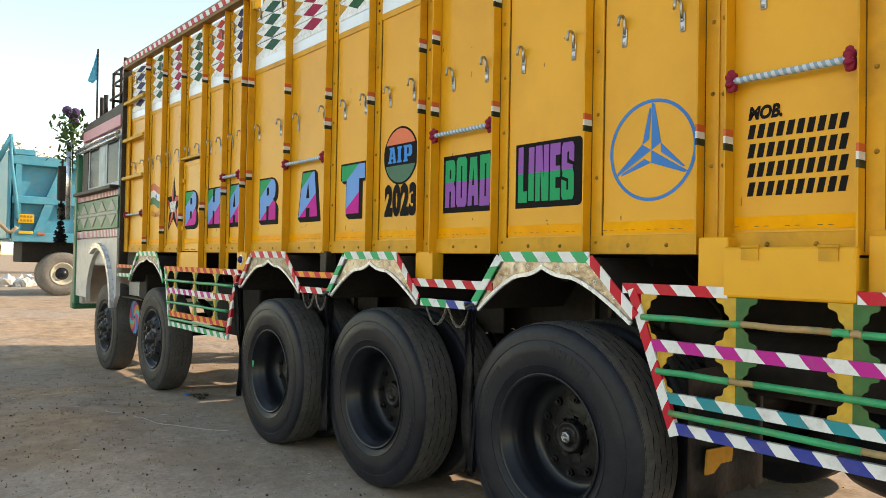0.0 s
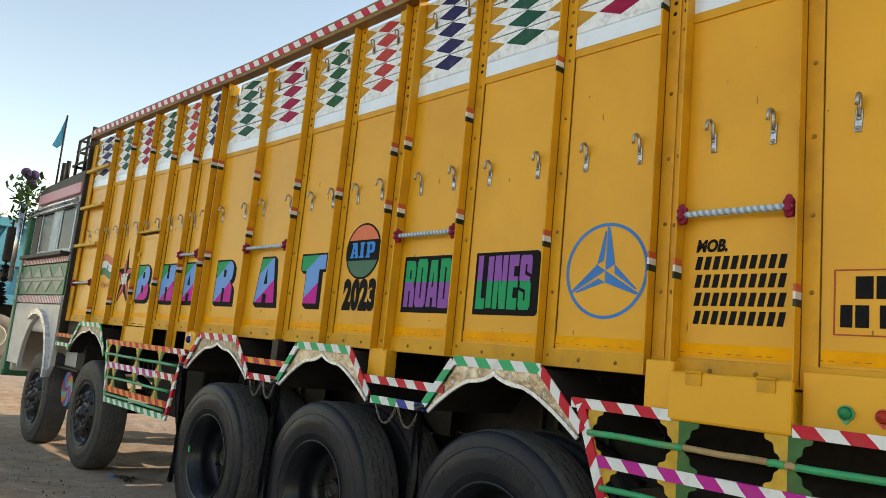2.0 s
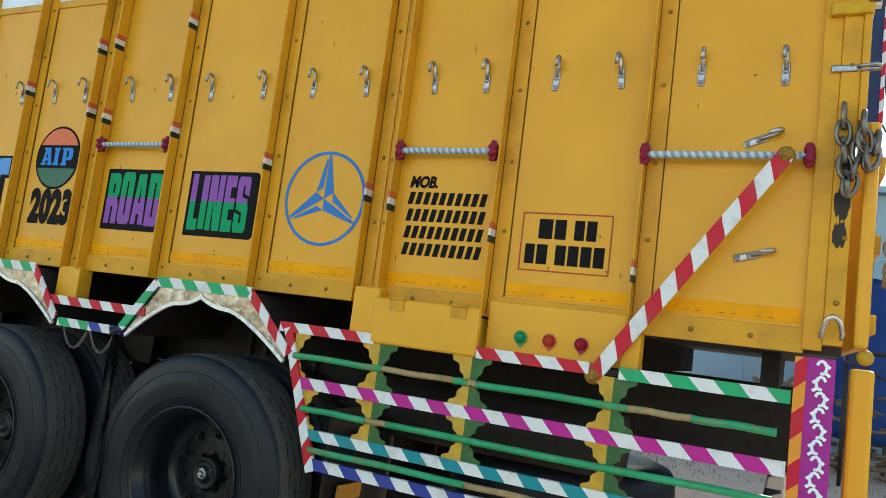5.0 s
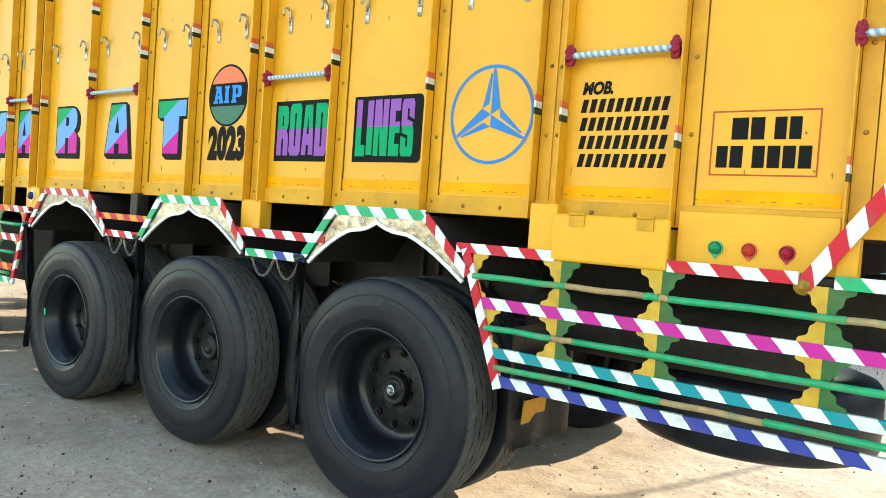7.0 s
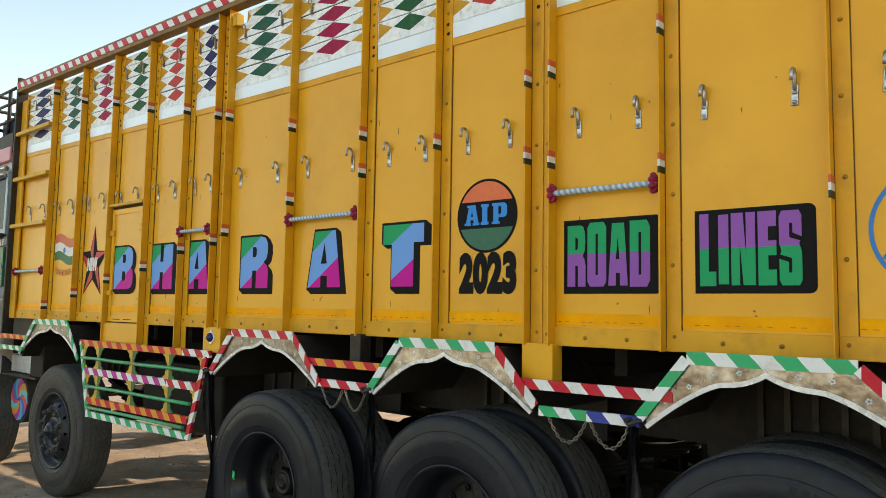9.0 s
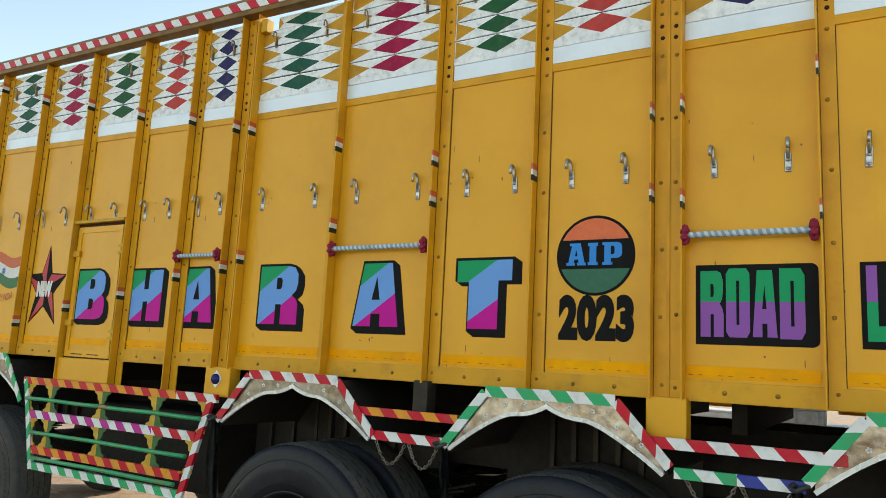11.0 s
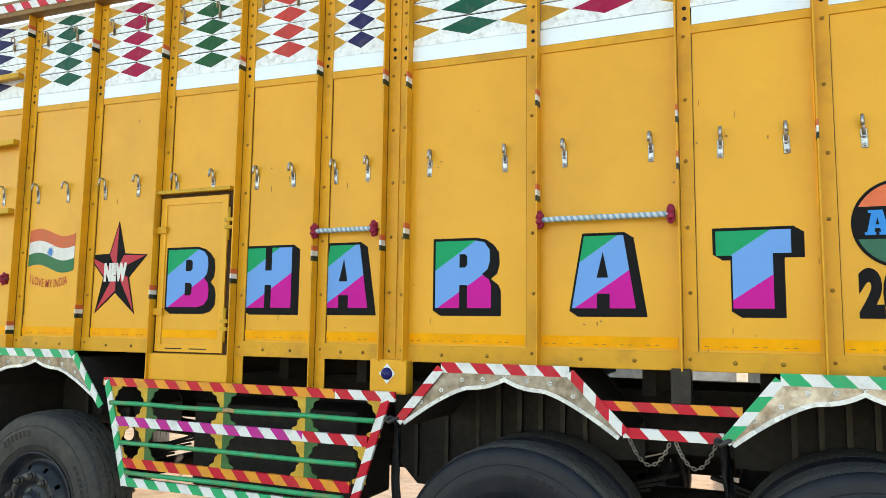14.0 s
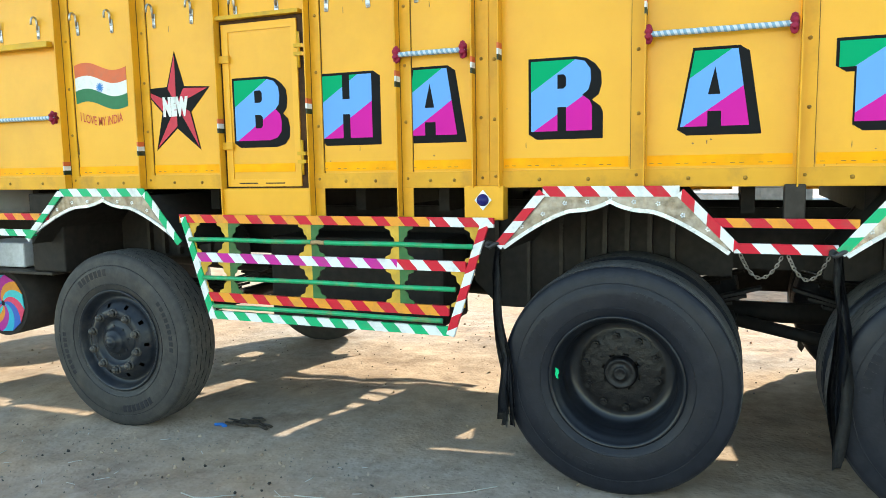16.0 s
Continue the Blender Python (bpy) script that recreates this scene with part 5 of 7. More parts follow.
    bm.faces.new(rows[-1])
    bmesh.ops.recalc_face_normals(bm, faces=bm.faces[:])
    part("inner_fender", prism(B(), (left_tip, left_top, right_top, right_tip, (right_tip[0], 0.92), (left_tip[0], 0.92)), 3.225, 3.235), grime, ob)
    part("arch_hood", bm, grime, ob)
    if peak == 5.265:
        part("mud_panel", prism(B(), ((6.12, 1.25), (5.30, 1.25), (5.30, 0.70), (5.98, 0.70), (6.12, 0.84)), 3.24, 3.25), grime, ob)
        for y in (5.62, 5.80, 5.98):
            part("hood_rib", box(B(), 3.215, 3.239, y - 0.01, y + 0.01, 0.74, 1.22), dark_frame, ob)
    for k in range(5):
        y = right_top[0] + (left_top[0] - right_top[0]) * (k + 0.5) / 5
        part("hood_rib", box(B(), 3.19, 3.224, y - 0.012, y + 0.012, 0.94, left_top[1] - 0.03), dark_frame, ob)
    return ob


arch(2.475, (2.915, 1.132), (2.733, 1.385), (2.21, 1.385), (1.975, 1.134), green_white, green_white, red_white, embossed)
arch(3.883, (4.352, 1.115), (4.153, 1.385), (3.605, 1.385), (3.395, 1.132), green_white, green_white, red_white, embossed)
arch(5.265, (5.765, 1.108), (5.553, 1.378), (4.985, 1.385), (4.757, 1.125), red_white, red_white, red_white, embossed_dull)
arch(8.185, (8.80, 1.075), (8.50, 1.365), (7.875, 1.365), (7.645, 1.08), green_white, green_white, green_white, embossed_dull)

# ---- banded bars and side guards ----
def bar(name, y0, y1, z0, z1, mat, x=GX - 0.004, parent=None, th=0.02):
    return part(name, strip(B(), ((y0, (z0 + z1) / 2), (y1, (z0 + z1) / 2)), z1 - z0, x, th), mat, parent or truck)


bar("banded_bar", 4.86, 4.30, 1.222, 1.26, orange_red)
bar("banded_bar", 4.755, 4.37, 1.115, 1.156, red_white)
bar("banded_bar", 3.47, 2.80, 1.208, 1.25, red_white)
bar("banded_bar", 3.37, 3.15, 1.105, 1.145, green_white)
bar("banded_bar", 3.15, 2.93, 1.105, 1.145, blue_white)
bar("banded_bar", 9.30, 8.63, 1.205, 1.245, orange_red)
bar("banded_bar", 9.30, 8.76, 1.105, 1.145, green_white)


def scallop(y, z0, z1, side, mat, parent, depth=0.076):
    """One half of a guard post between two bars: a plate that narrows in rounded steps to a neck where the round rail passes."""
    h = z1 - z0
    prof = [(0.0, 1.0), (0.075, 1.0), (0.11, 0.93), (0.135, 0.76), (0.155, 0.66), (0.20, 0.60), (0.28, 0.585), (0.325, 0.54), (0.355, 0.42), (0.40, 0.34), (0.5, 0.32)]
    prof += [(1 - t, w) for t, w in prof[-2::-1]]
    pts = [(y, z0)] + [(y + side * depth * w, z0 + h * t) for t, w in prof] + [(y, z1)]
    return part("guard_post", prism(B(), pts, GX + 0.004, GX + 0.010), mat, parent)


def guard(posts, cells, y_front, y_rear, rails, bars, ends):
    root = part("guard_frame", box(B(), GX + 0.013, GX + 0.035, y_rear, y_front, cells[0][1] + 0.004, cells[0][1] + 0.024), grime, truck, "side guard of coloured bars")
    for y in posts:
        for z0, z1 in cells:
            scallop(y, z0, z1, 1, plate_yellow, root)
            scallop(y, z0, z1, -1, plate_green, root)
    for run in rails:
        z = run[0]
        for y0, y1, bare in run[1:]:
            n = 8
            part("round_rail", tube(B(), [(GX - 0.012, y0 + (y1 - y0) * k / n, z + 0.0015 * math.sin(y0 * 9 + k)) for k in range(n + 1)], 0.0115 if bare else 0.0125, 10), rail_bare if bare else rail_green, root, "bare worn rail" if bare else "round green painted rail")
    for y0, y1, z0, z1, m in bars:
        bar("banded_bar", y0, y1, z0, z1, m, parent=root)
    for (lo, hi), m in ends:
        part("end_bar", strip(B(), (lo, hi), 0.04, GX - 0.006, 0.02), m, root)
    for k, ((p, q), m) in enumerate(ends):
        for z0, z1 in cells:
            zm = (z0 + z1) / 2
            scallop(p[0] + (zm - p[1]) * (q[0] - p[0]) / (q[1] - p[1]), z0, z1, 1 if k else -1, plate_yellow, root, 0.07)
    return root


guard((7.31, 6.79, 6.29), ((1.035, 1.21), (0.815, 0.995)), 7.42, 6.05,
      ((1.115, (7.56, 6.78, 0), (6.78, 6.70, 1), (6.70, 5.90, 0)), (0.905, (7.48, 5.99, 0)), (0.748, (7.42, 6.06, 0))),
      ((7.63, 6.12, 1.205, 1.25, orange_red), (6.12, 5.80, 1.205, 1.25, red_white), (7.53, 6.3, 0.99, 1.04, magenta_white), (6.3, 5.94, 0.99, 1.04, red_white),
       (7.46, 6.03, 0.77, 0.82, orange_red), (7.44, 6.03, 0.672, 0.718, green_white)),
      ((((7.605, 1.235), (7.435, 0.675)), green_white), (((5.845, 1.215), (6.025, 0.675)), red_white)))
guard((1.55, 1.165, 0.655), ((1.058, 1.236), (0.864, 1.022)), 1.75, 0.13,
      ((1.145, (1.93, 1.52, 0), (1.52, 1.22, 1), (1.22, 1.165, 0), (1.165, 1.13, 1), (1.13, 0.60, 0), (0.60, 0.40, 1), (0.40, 0.16, 0)),
       (0.945, (1.86, 1.56, 0), (1.56, 1.47, 1), (1.47, 0.16, 0)), (0.795, (1.80, 1.13, 0), (1.13, 0.8, 1), (0.8, 0.16, 0))),
      ((2.03, 1.58, 1.232, 1.272, red_white), (1.15, 0.74, 1.235, 1.275, red_white), (0.64, 0.13, 1.232, 1.272, green_white), (1.92, 0.13, 1.018, 1.062, magenta_white),
       (1.84, 0.13, 0.828, 0.868, teal_white), (1.80, 0.13, 0.718, 0.76, blue_white)),
      ((((1.985, 1.25), (1.785, 0.71)), red_white),))
bm = B()
rows = []
for k in range(15):
    x = 2.655 + 0.56 * k / 14
    sag = 0.02 * math.sin(k * 0.9)
    rows.append([bm.verts.new((x, 1.775 + sag * (0.95 - z), z)) for z in (0.95, 0.8, 0.65, 0.52, 0.425 + 0.014 * (k % 2) + 0.010 * math.sin(k * 1.9))])
for a, c in zip(rows[:-1], rows[1:]):
    for k in range(4):
        bm.faces.new((a[k], a[k + 1], c[k + 1], c[k])).smooth = True
bmesh.ops.solidify(bm, geom=bm.faces[:], thickness=0.008)
flap = part("tail_flap", bm, flap_rubber, truck, "ragged black rubber flap behind the rear wheel")
bm = B()
outline = ((2.755, 0.640), (2.745, 0.545), (2.80, 0.545), (2.85, 0.575), (2.93, 0.572), (2.94, 0.635))
a = [bm.verts.new((x, 1.752, z)) for x, z in outline]
c = [bm.verts.new((x, 1.760, z)) for x, z in outline]
bm.faces.new(a)
bm.faces.new(c[::-1])
for k in range(6):
    bm.faces.new((a[k - 1], a[k], c[k], c[k - 1]))
bmesh.ops.recalc_face_normals(bm, faces=bm.faces[:])
part("orange_plate", bm, surface("orange_plate", (0.50, 0.22, 0.02), (0.62, 0.29, 0.03), 0.5, dirt=(0.25, 0.13, 0.05), dirt_amount=0.4), flap, "cut orange steel plate")
# the same bars on the far side, plain
bm = B()
for y0, y1 in ((7.5, 6.0),):
    for z in (0.69, 0.79, 1.02, 1.23):
        box(bm, FAR + 0.075, FAR + 0.095, y1, y0, z - 0.022, z + 0.022)
    for z in (0.75, 0.91, 1.12):
        tube(bm, ((FAR + 0.09, y0, z), (FAR + 0.09, y1, z)), 0.012, 6)
    for y in np.arange(y1 + 0.1, y0, 0.5):
        box(bm, FAR + 0.07, FAR + 0.08, y - 0.03, y + 0.03, 0.7, 1.24)
for peak in (2.44, 3.87, 5.27, 8.14):
    box(bm, FAR + 0.06, FAR + 0.075, peak - 0.5, peak + 0.5, 1.28, 1.385)
part("far_guard", bm, plate_yellow, truck)
# unseen panel added to keep sun off the ground by the steering wheel
part("far_skirt", box(B(), FAR + 0.0, FAR + 0.05, 7.62, 9.2, 1.0, 1.32, 0.01), grime, truck)

# ---- mud flaps, straps, chains ----
def strap(y, z_top, x, z_low, seed, lean=0.0):
    """A slack mud flap cut from old tube: folded strips gathered at the top, fanning out and curling forward at the foot."""
    rnd = random.Random(seed)
    root = None
    for j in range(5):
        bm = B()
        rows, n = [], 32
        spread, twist, ph = (j - 2) * 0.015 + rnd.uniform(-0.010, 0.014), rnd.uniform(0.5, 1.2), rnd.uniform(0, 6)
        low = z_low + rnd.uniform(0.0, 0.07)
        kick = rnd.uniform(-0.03, 0.05)
        for i in range(n + 1):
            t = i / n
            z = z_top - t * (z_top - low)
            ang = twist * math.sin(t * 3.6 + ph)
            w = 0.010 + 0.016 * min(1.0, t * 1.6) + 0.004 * math.sin(t * 15 + ph)
            yc = y + lean * t + spread * t ** 1.2 + 0.014 * math.sin(t * 8 + ph) + kick * max(0.0, t - 0.72) ** 2 * 9
            xc = x + 0.010 * j + 0.014 * math.sin(t * 5 + ph)
            rows.append([bm.verts.new((xc + u * w * math.sin(ang) + 0.010 * math.cos(u * 2.6), yc + u * w * math.cos(ang), z)) for u in (-1, -0.5, 0, 0.5, 1)])
        for a, c in zip(rows[:-1], rows[1:]):
            for k in range(4):
                f = bm.faces.new((a[k], a[k + 1], c[k + 1], c[k]))
                f.smooth = True
        bmesh.ops.solidify(bm, geom=bm.faces[:], thickness=0.004)
        ob = part("rubber_flap" if root is None else "rubber_strip", bm, flap_rubber if j % 2 == 0 else rubber, root or truck, "creased black rubber mud flap" if root is None else "")
        root = root or ob
    return root


for y, zt, zl, seed, lean in ((5.79, 1.12, 0.25, 1, -0.05), (4.365, 1.12, 0.24, 2, -0.04), (2.955, 1.11, 0.27, 3, -0.01)):
    strap(y, zt, 2.572, zl, seed, lean)
for y in (5.80, 4.37, 2.945):
    part("strap_knot", tube(B(), [(2.575 + 0.02 * math.cos(k), y + 0.03 * math.sin(k * 0.9), 1.125 + 0.012 * math.sin(k * 1.7)) for k in range(10)], 0.009, 8), flap_rubber, truck)
for y0, y1 in ((4.73, 4.57), (4.55, 4.40), (3.33, 3.15), (3.14, 2.97)):
    chain([(2.59, y0 + (y1 - y0) * k / 14, 1.11 - 0.10 * (1 - (2 * k / 14 - 1) ** 2)) for k in range(15)], 0.016, 0.0026, old_chain, truck, "slack_chain")
for y0, y1 in ((4.05, 4.30), (2.62, 2.90), (7.50, 7.92)):
    zl = 0.12 if y0 < 7 else 0.22
    pts = [(y0 + (y1 - y0) * k / 9, zl + 0.018 * (k % 2) + 0.02 * math.sin(k * 2.1)) for k in range(10)]
    part("far_flap", prism(B(), pts + [(y1, 1.12 if y0 < 7 else 0.76), (y0, 1.12 if y0 < 7 else 0.76)], FAR - 0.02, FAR - 0.012), flap_rubber, truck)
# unseen panels added between the far rear wheels to cut the sunlit ground short
part("far_skirt", box(B(), FAR - 0.03, FAR + 0.02, 4.28, 4.82, 0.54, 1.2, 0.01), grime, truck)
part("far_skirt", box(B(), FAR - 0.03, FAR + 0.02, 2.85, 3.40, 0.56, 1.2, 0.01), grime, truck)

# ---- painted lettering ----
PX = X - 0.0022
L_GREEN, L_BLUE, L_PINK = (0.0, 0.32, 0.13), (0.14, 0.34, 0.74), (0.56, 0.015, 0.30)
BLOCK = {
    "H": (((0, 0), (1, 0), (1, 1), (0, 1)), (((0.43, 0.62), (0.57, 0.62), (0.57, 1.01), (0.43, 1.01)), ((0.43, -0.01), (0.57, -0.01), (0.57, 0.38), (0.43, 0.38)))),
    "A": (((0, 0), (1, 0), (0.82, 1), (0.2, 1)), (((0.40, 0.42), (0.58, 0.42), (0.50, 0.78)), ((0.40, -0.01), (0.60, -0.01), (0.60, 0.2), (0.40, 0.2)))),
    "T": (((0.22, 0), (0.76, 0), (0.76, 0.7), (1, 0.7), (1, 1), (0, 1), (0, 0.68), (0.22, 0.68)), ()),
    "B": (((0, 0), (0.74, 0), (0.9, 0.04), (0.99, 0.14), (1, 0.3), (0.97, 0.42), (0.88, 0.5), (0.95, 0.58), (0.97, 0.72), (0.95, 0.86), (0.86, 0.96), (0.7, 1), (0, 1)),
          (((0.44, 0.62), (0.56, 0.62), (0.6, 0.66), (0.6, 0.78), (0.56, 0.82), (0.44, 0.82)), ((0.44, 0.2), (0.56, 0.2), (0.6, 0.24), (0.6, 0.38), (0.56, 0.42), (0.44, 0.42)))),
    "R": (((0, 0), (1, 0), (1, 0.34), (0.96, 0.42), (0.84, 0.5), (0.94, 0.57), (0.98, 0.7), (0.97, 0.86), (0.88, 0.97), (0.72, 1), (0, 1)),
          (((0.44, 0.6), (0.54, 0.6), (0.58, 0.64), (0.58, 0.76), (0.54, 0.8), (0.44, 0.8)), ((0.44, -0.01), (0.58, -0.01), (0.58, 0.34), (0.44, 0.34)))),
    "O": (((0.14, 0), (0.86, 0), (1, 0.08), (1, 0.92), (0.86, 1), (0.14, 1), (0, 0.92), (0, 0.08)), (((0.44, 0.18), (0.56, 0.18), (0.56, 0.82), (0.44, 0.82)),)),
    "D": (((0, 0), (0.84, 0), (1, 0.1), (1, 0.9), (0.84, 1), (0, 1)), (((0.44, 0.18), (0.57, 0.18), (0.57, 0.82), (0.44, 0.82)),)),
    "L": (((0, 0), (1, 0), (1, 0.2), (0.56, 0.2), (0.56, 1), (0, 1)), ()),
    "I": (((0, 0), (1, 0), (1, 1), (0, 1)), ()),
    "N": (((0, 0), (1, 0), (1, 1), (0, 1)), (((0.5, 1.01), (0.62, 1.01), (0.62, 0.42)), ((0.36, -0.01), (0.5, -0.01), (0.36, 0.58)))),
    "E": (((0, 0), (1, 0), (1, 1), (0, 1)), (((0.56, 0.6), (1.02, 0.6), (1.02, 0.79), (0.56, 0.79)), ((0.56, 0.21), (1.02, 0.21), (1.02, 0.4), (0.56, 0.4)))),
    "S": (((0.12, 0), (0.88, 0), (1, 0.07), (1, 0.44), (0.88, 0.56), (1, 0.62), (1, 0.93), (0.88, 1), (0.12, 1), (0, 0.92), (0, 0.56), (0.1, 0.46), (0, 0.38), (0, 0.07)),
          (((0.46, 0.64), (1.02, 0.58), (1.02, 0.64), (0.6, 0.7), (0.6, 0.83), (0.46, 0.83)), ((-0.02, 0.36), (0.42, 0.31), (0.42, 0.17), (0.56, 0.17), (0.56, 0.36), (-0.02, 0.42)))),
    "slab A": (((0, 0), (0.44, 0), (0.44, 0.12), (0.38, 0.12), (0.41, 0.27), (0.60, 0.27), (0.63, 0.12), (0.56, 0.12), (0.56, 0), (1, 0), (1, 0.12), (0.94, 0.12), (0.72, 1), (0.16, 1), (0.16, 0.88), (0.28, 0.88), (0.10, 0.12), (0, 0.12)),
               (((0.44, 0.42), (0.57, 0.42), (0.505, 0.72)),)),
    "slab I": (((0, 0), (1, 0), (1, 0.14), (0.84, 0.14), (0.84, 0.86), (1, 0.86), (1, 1), (0, 1), (0, 0.86), (0.16, 0.86), (0.16, 0.14), (0, 0.14)), ()),
    "slab P": (((0, 0), (0.52, 0), (0.52, 0.12), (0.44, 0.12), (0.44, 0.3), (0.8, 0.3), (0.95, 0.38), (1, 0.5), (1, 0.8), (0.95, 0.92), (0.8, 1), (0, 1), (0, 0.88), (0.1, 0.88), (0.1, 0.12), (0, 0.12)),
               (((0.44, 0.46), (0.56, 0.46), (0.62, 0.52), (0.62, 0.78), (0.56, 0.84), (0.44, 0.84)),)),
}


def block_letter(ch, yl, yr, z0, z1, x, mat, backed=True, name="letter"):
    """A broad painted letter: coloured face, black slots and, if backed, a black outline with a drop shade."""
    out, slots = BLOCK[ch]
    place = lambda p: (yl + (yr - yl) * p[0], z0 + (z1 - z0) * p[1])
    ob = part(name, prism(B(), [place(p) for p in out], x, x + 0.001), mat, truck)
    for sl in slots:
        part("letter_slot", prism(B(), [place(p) for p in sl], x - 0.0006, x + 0.0006), black_ink, ob)
    if backed:
        bm = B()
        cx, cz = (yl + yr) / 2, (z0 + z1) / 2
        gw, gh = 1 + 0.024 / abs(yr - yl), 1 + 0.026 / (z1 - z0)
        for i in range(9):
            t = i / 8
            pts = [place(p) for p in out]
            prism(bm, [(cx + (a - cx) * gw - 0.036 * t, cz + (c - cz) * gh - 0.024 * t) for a, c in pts], x + 0.0011 + 0.0001 * i, x + 0.0026)
        part("letter_shadow", bm, black_ink, ob, "black painted outline and drop shade")
    return ob


for ch, yl, yr, zo in (("B", 7.278, 6.985, 0.006), ("H", 6.752, 6.462, 0.0), ("A", 6.285, 6.008, 0.0), ("R", 5.642, 5.362, 0.0), ("A", 4.985, 4.710, 0.0), ("T", 4.386, 4.105, 0.0)):
    z0, z1 = 1.644 + zo * 0.3, 1.960 + zo
    tone = three_tone("letter_paint", L_GREEN, L_BLUE, L_PINK, z0, z1, yl, yr)
    block_letter(ch, yl, yr, z0, z1, PX - 0.001 - (0.0185 if ch == "B" else 0.0), tone)
WIDE = {"I": 0.5, "L": 0.82, "E": 0.84, "N": 1.15}
for word, yl, yr, top, low in (("ROAD", 3.292, 2.925, L_GREEN, (0.28, 0.10, 0.40)), ("LINES", 2.730, 2.378, (0.28, 0.10, 0.40), L_GREEN)):
    z0, z1 = 1.636, 1.896
    pts = [(yl + 0.018, z0 - 0.03), (yr - 0.022, z0 - 0.03)]
    for k in range(7):
        a = -math.pi / 2 + math.pi / 2 * k / 6
        pts.append((yr - 0.022 - 0.024 * math.cos(a), z0 - 0.006 + 0.024 * math.sin(a)))
    for k in range(7):
        a = math.pi / 2 * k / 6
        pts.append((yr - 0.022 - 0.024 * math.cos(a), z1 - 0.006 + 0.024 * math.sin(a)))
    pts += [(yl + 0.018, z1 + 0.018)]
    part("letter_shadow", prism(B(), pts, PX + 0.0002, PX + 0.0018), black_ink, truck, "black painted lettering ground")
    tone = two_tone("word_paint", top, low, (z0 + z1) / 2 + 0.005)
    total = sum(WIDE.get(c, 1.0) for c in word)
    gap = 0.009
    unit = (yl - yr - gap * (len(word) - 1)) / total
    y = yl
    for c in word:
        w = unit * WIDE.get(c, 1.0)
        block_letter(c, y, y - w, z0 + random.uniform(-0.004, 0.004), z1 + random.uniform(-0.006, 0.006), PX - 0.0012, tone, False)
        y -= w + gap

# round permit badge
cy, cz = 3.722, 1.967


def disc(cy, cz, r, x, mat, z_min=-9.0, z_max=9.0, name="badge_disc", rx=None):
    pts = []
    for k in range(64):
        a = 2 * math.pi * k / 64
        z = min(max(r * math.sin(a), z_min), z_max)
        half = math.sqrt(max(r * r - z * z, 0.0))
        y = half * (1 if math.cos(a) > 0 else -1) if (r * math.sin(a) != z) else r * math.cos(a)
        if r * math.sin(a) != z and abs(r * math.cos(a)) < half:
            y = max(-half, min(half, r * math.cos(a)))
        pts.append((cy - y, cz + z))
    clean = [p for i, p in enumerate(pts) if i == 0 or (Vector(p) - Vector(pts[i - 1])).length > 1e-5]
    return part(name, prism(B(), clean[::-1], x, x + 0.001), mat, truck)


disc(cy, cz, 0.172, PX, black_ink)
coral_paint = surface("badge_coral", (0.68, 0.13, 0.05), (0.74, 0.16, 0.06), 0.4)
pine_paint = surface("badge_green", (0.01, 0.11, 0.065), (0.015, 0.13, 0.08), 0.4)
disc(cy, cz, 0.160, PX - 0.0012, coral_paint, z_min=0.068, name="badge_top")
disc(cy, cz, 0.160, PX - 0.0012, pine_paint, z_max=-0.058, name="badge_base")
for ch, ya, yb in (("slab A", 0.127, 0.040), ("slab I", 0.031, -0.013), ("slab P", -0.032, -0.117)):
    block_letter(ch, cy + ya, cy + yb, cz - 0.042, cz + 0.054, PX - 0.0015, sky_blue, False)
paint_letters("2023", 3.879, 3.552, 1.604, 1.80, PX, black_ink, truck, "word", offset=0.068, spacing=1.08)

# three-pointed emblem in a ring
ey, ez, er = 1.972, 1.809, 0.206
ring_bm = B()
for k in range(72):
    a, c = 2 * math.pi * k / 72, 2 * math.pi * (k + 1) / 72
    prism(ring_bm, [(ey + r * math.sin(t), ez + r * math.cos(t)) for r, t in ((er, a), (er, c), (er - 0.014, c), (er - 0.014, a))], PX, PX + 0.001)
bmesh.ops.remove_doubles(ring_bm, verts=ring_bm.verts[:], dist=0.0002)
emblem = part("emblem_ring", ring_bm, logo_blue, truck, "blue painted ring emblem")
for k in range(3):
    t = 2 * math.pi * k / 3
    for side in (1, -1):
        r1, r2 = er - 0.010, 0.052
        pts = [(0, r1 - 0.002), (side * 0.012, r1 - 0.012), (side * r2 * math.sin(math.pi / 3), r2 * math.cos(math.pi / 3)), (0.0, 0.0)]
        if side == -1:
            pts = [(-0.004, r1 - 0.03), (-0.010, r1 - 0.02), (-r2 * 0.98 * math.sin(math.pi / 3), r2 * 0.98 * math.cos(math.pi / 3)), (-0.012, 0.045)]
        rot = [(ey + (a * math.cos(t) - c * math.sin(t)) * -1, ez + (a * math.sin(t) + c * math.cos(t))) for a, c in pts]
        part("emblem_point", prism(B(), rot, PX - 0.0002 * (side > 0), PX + 0.001), logo_blue, emblem)

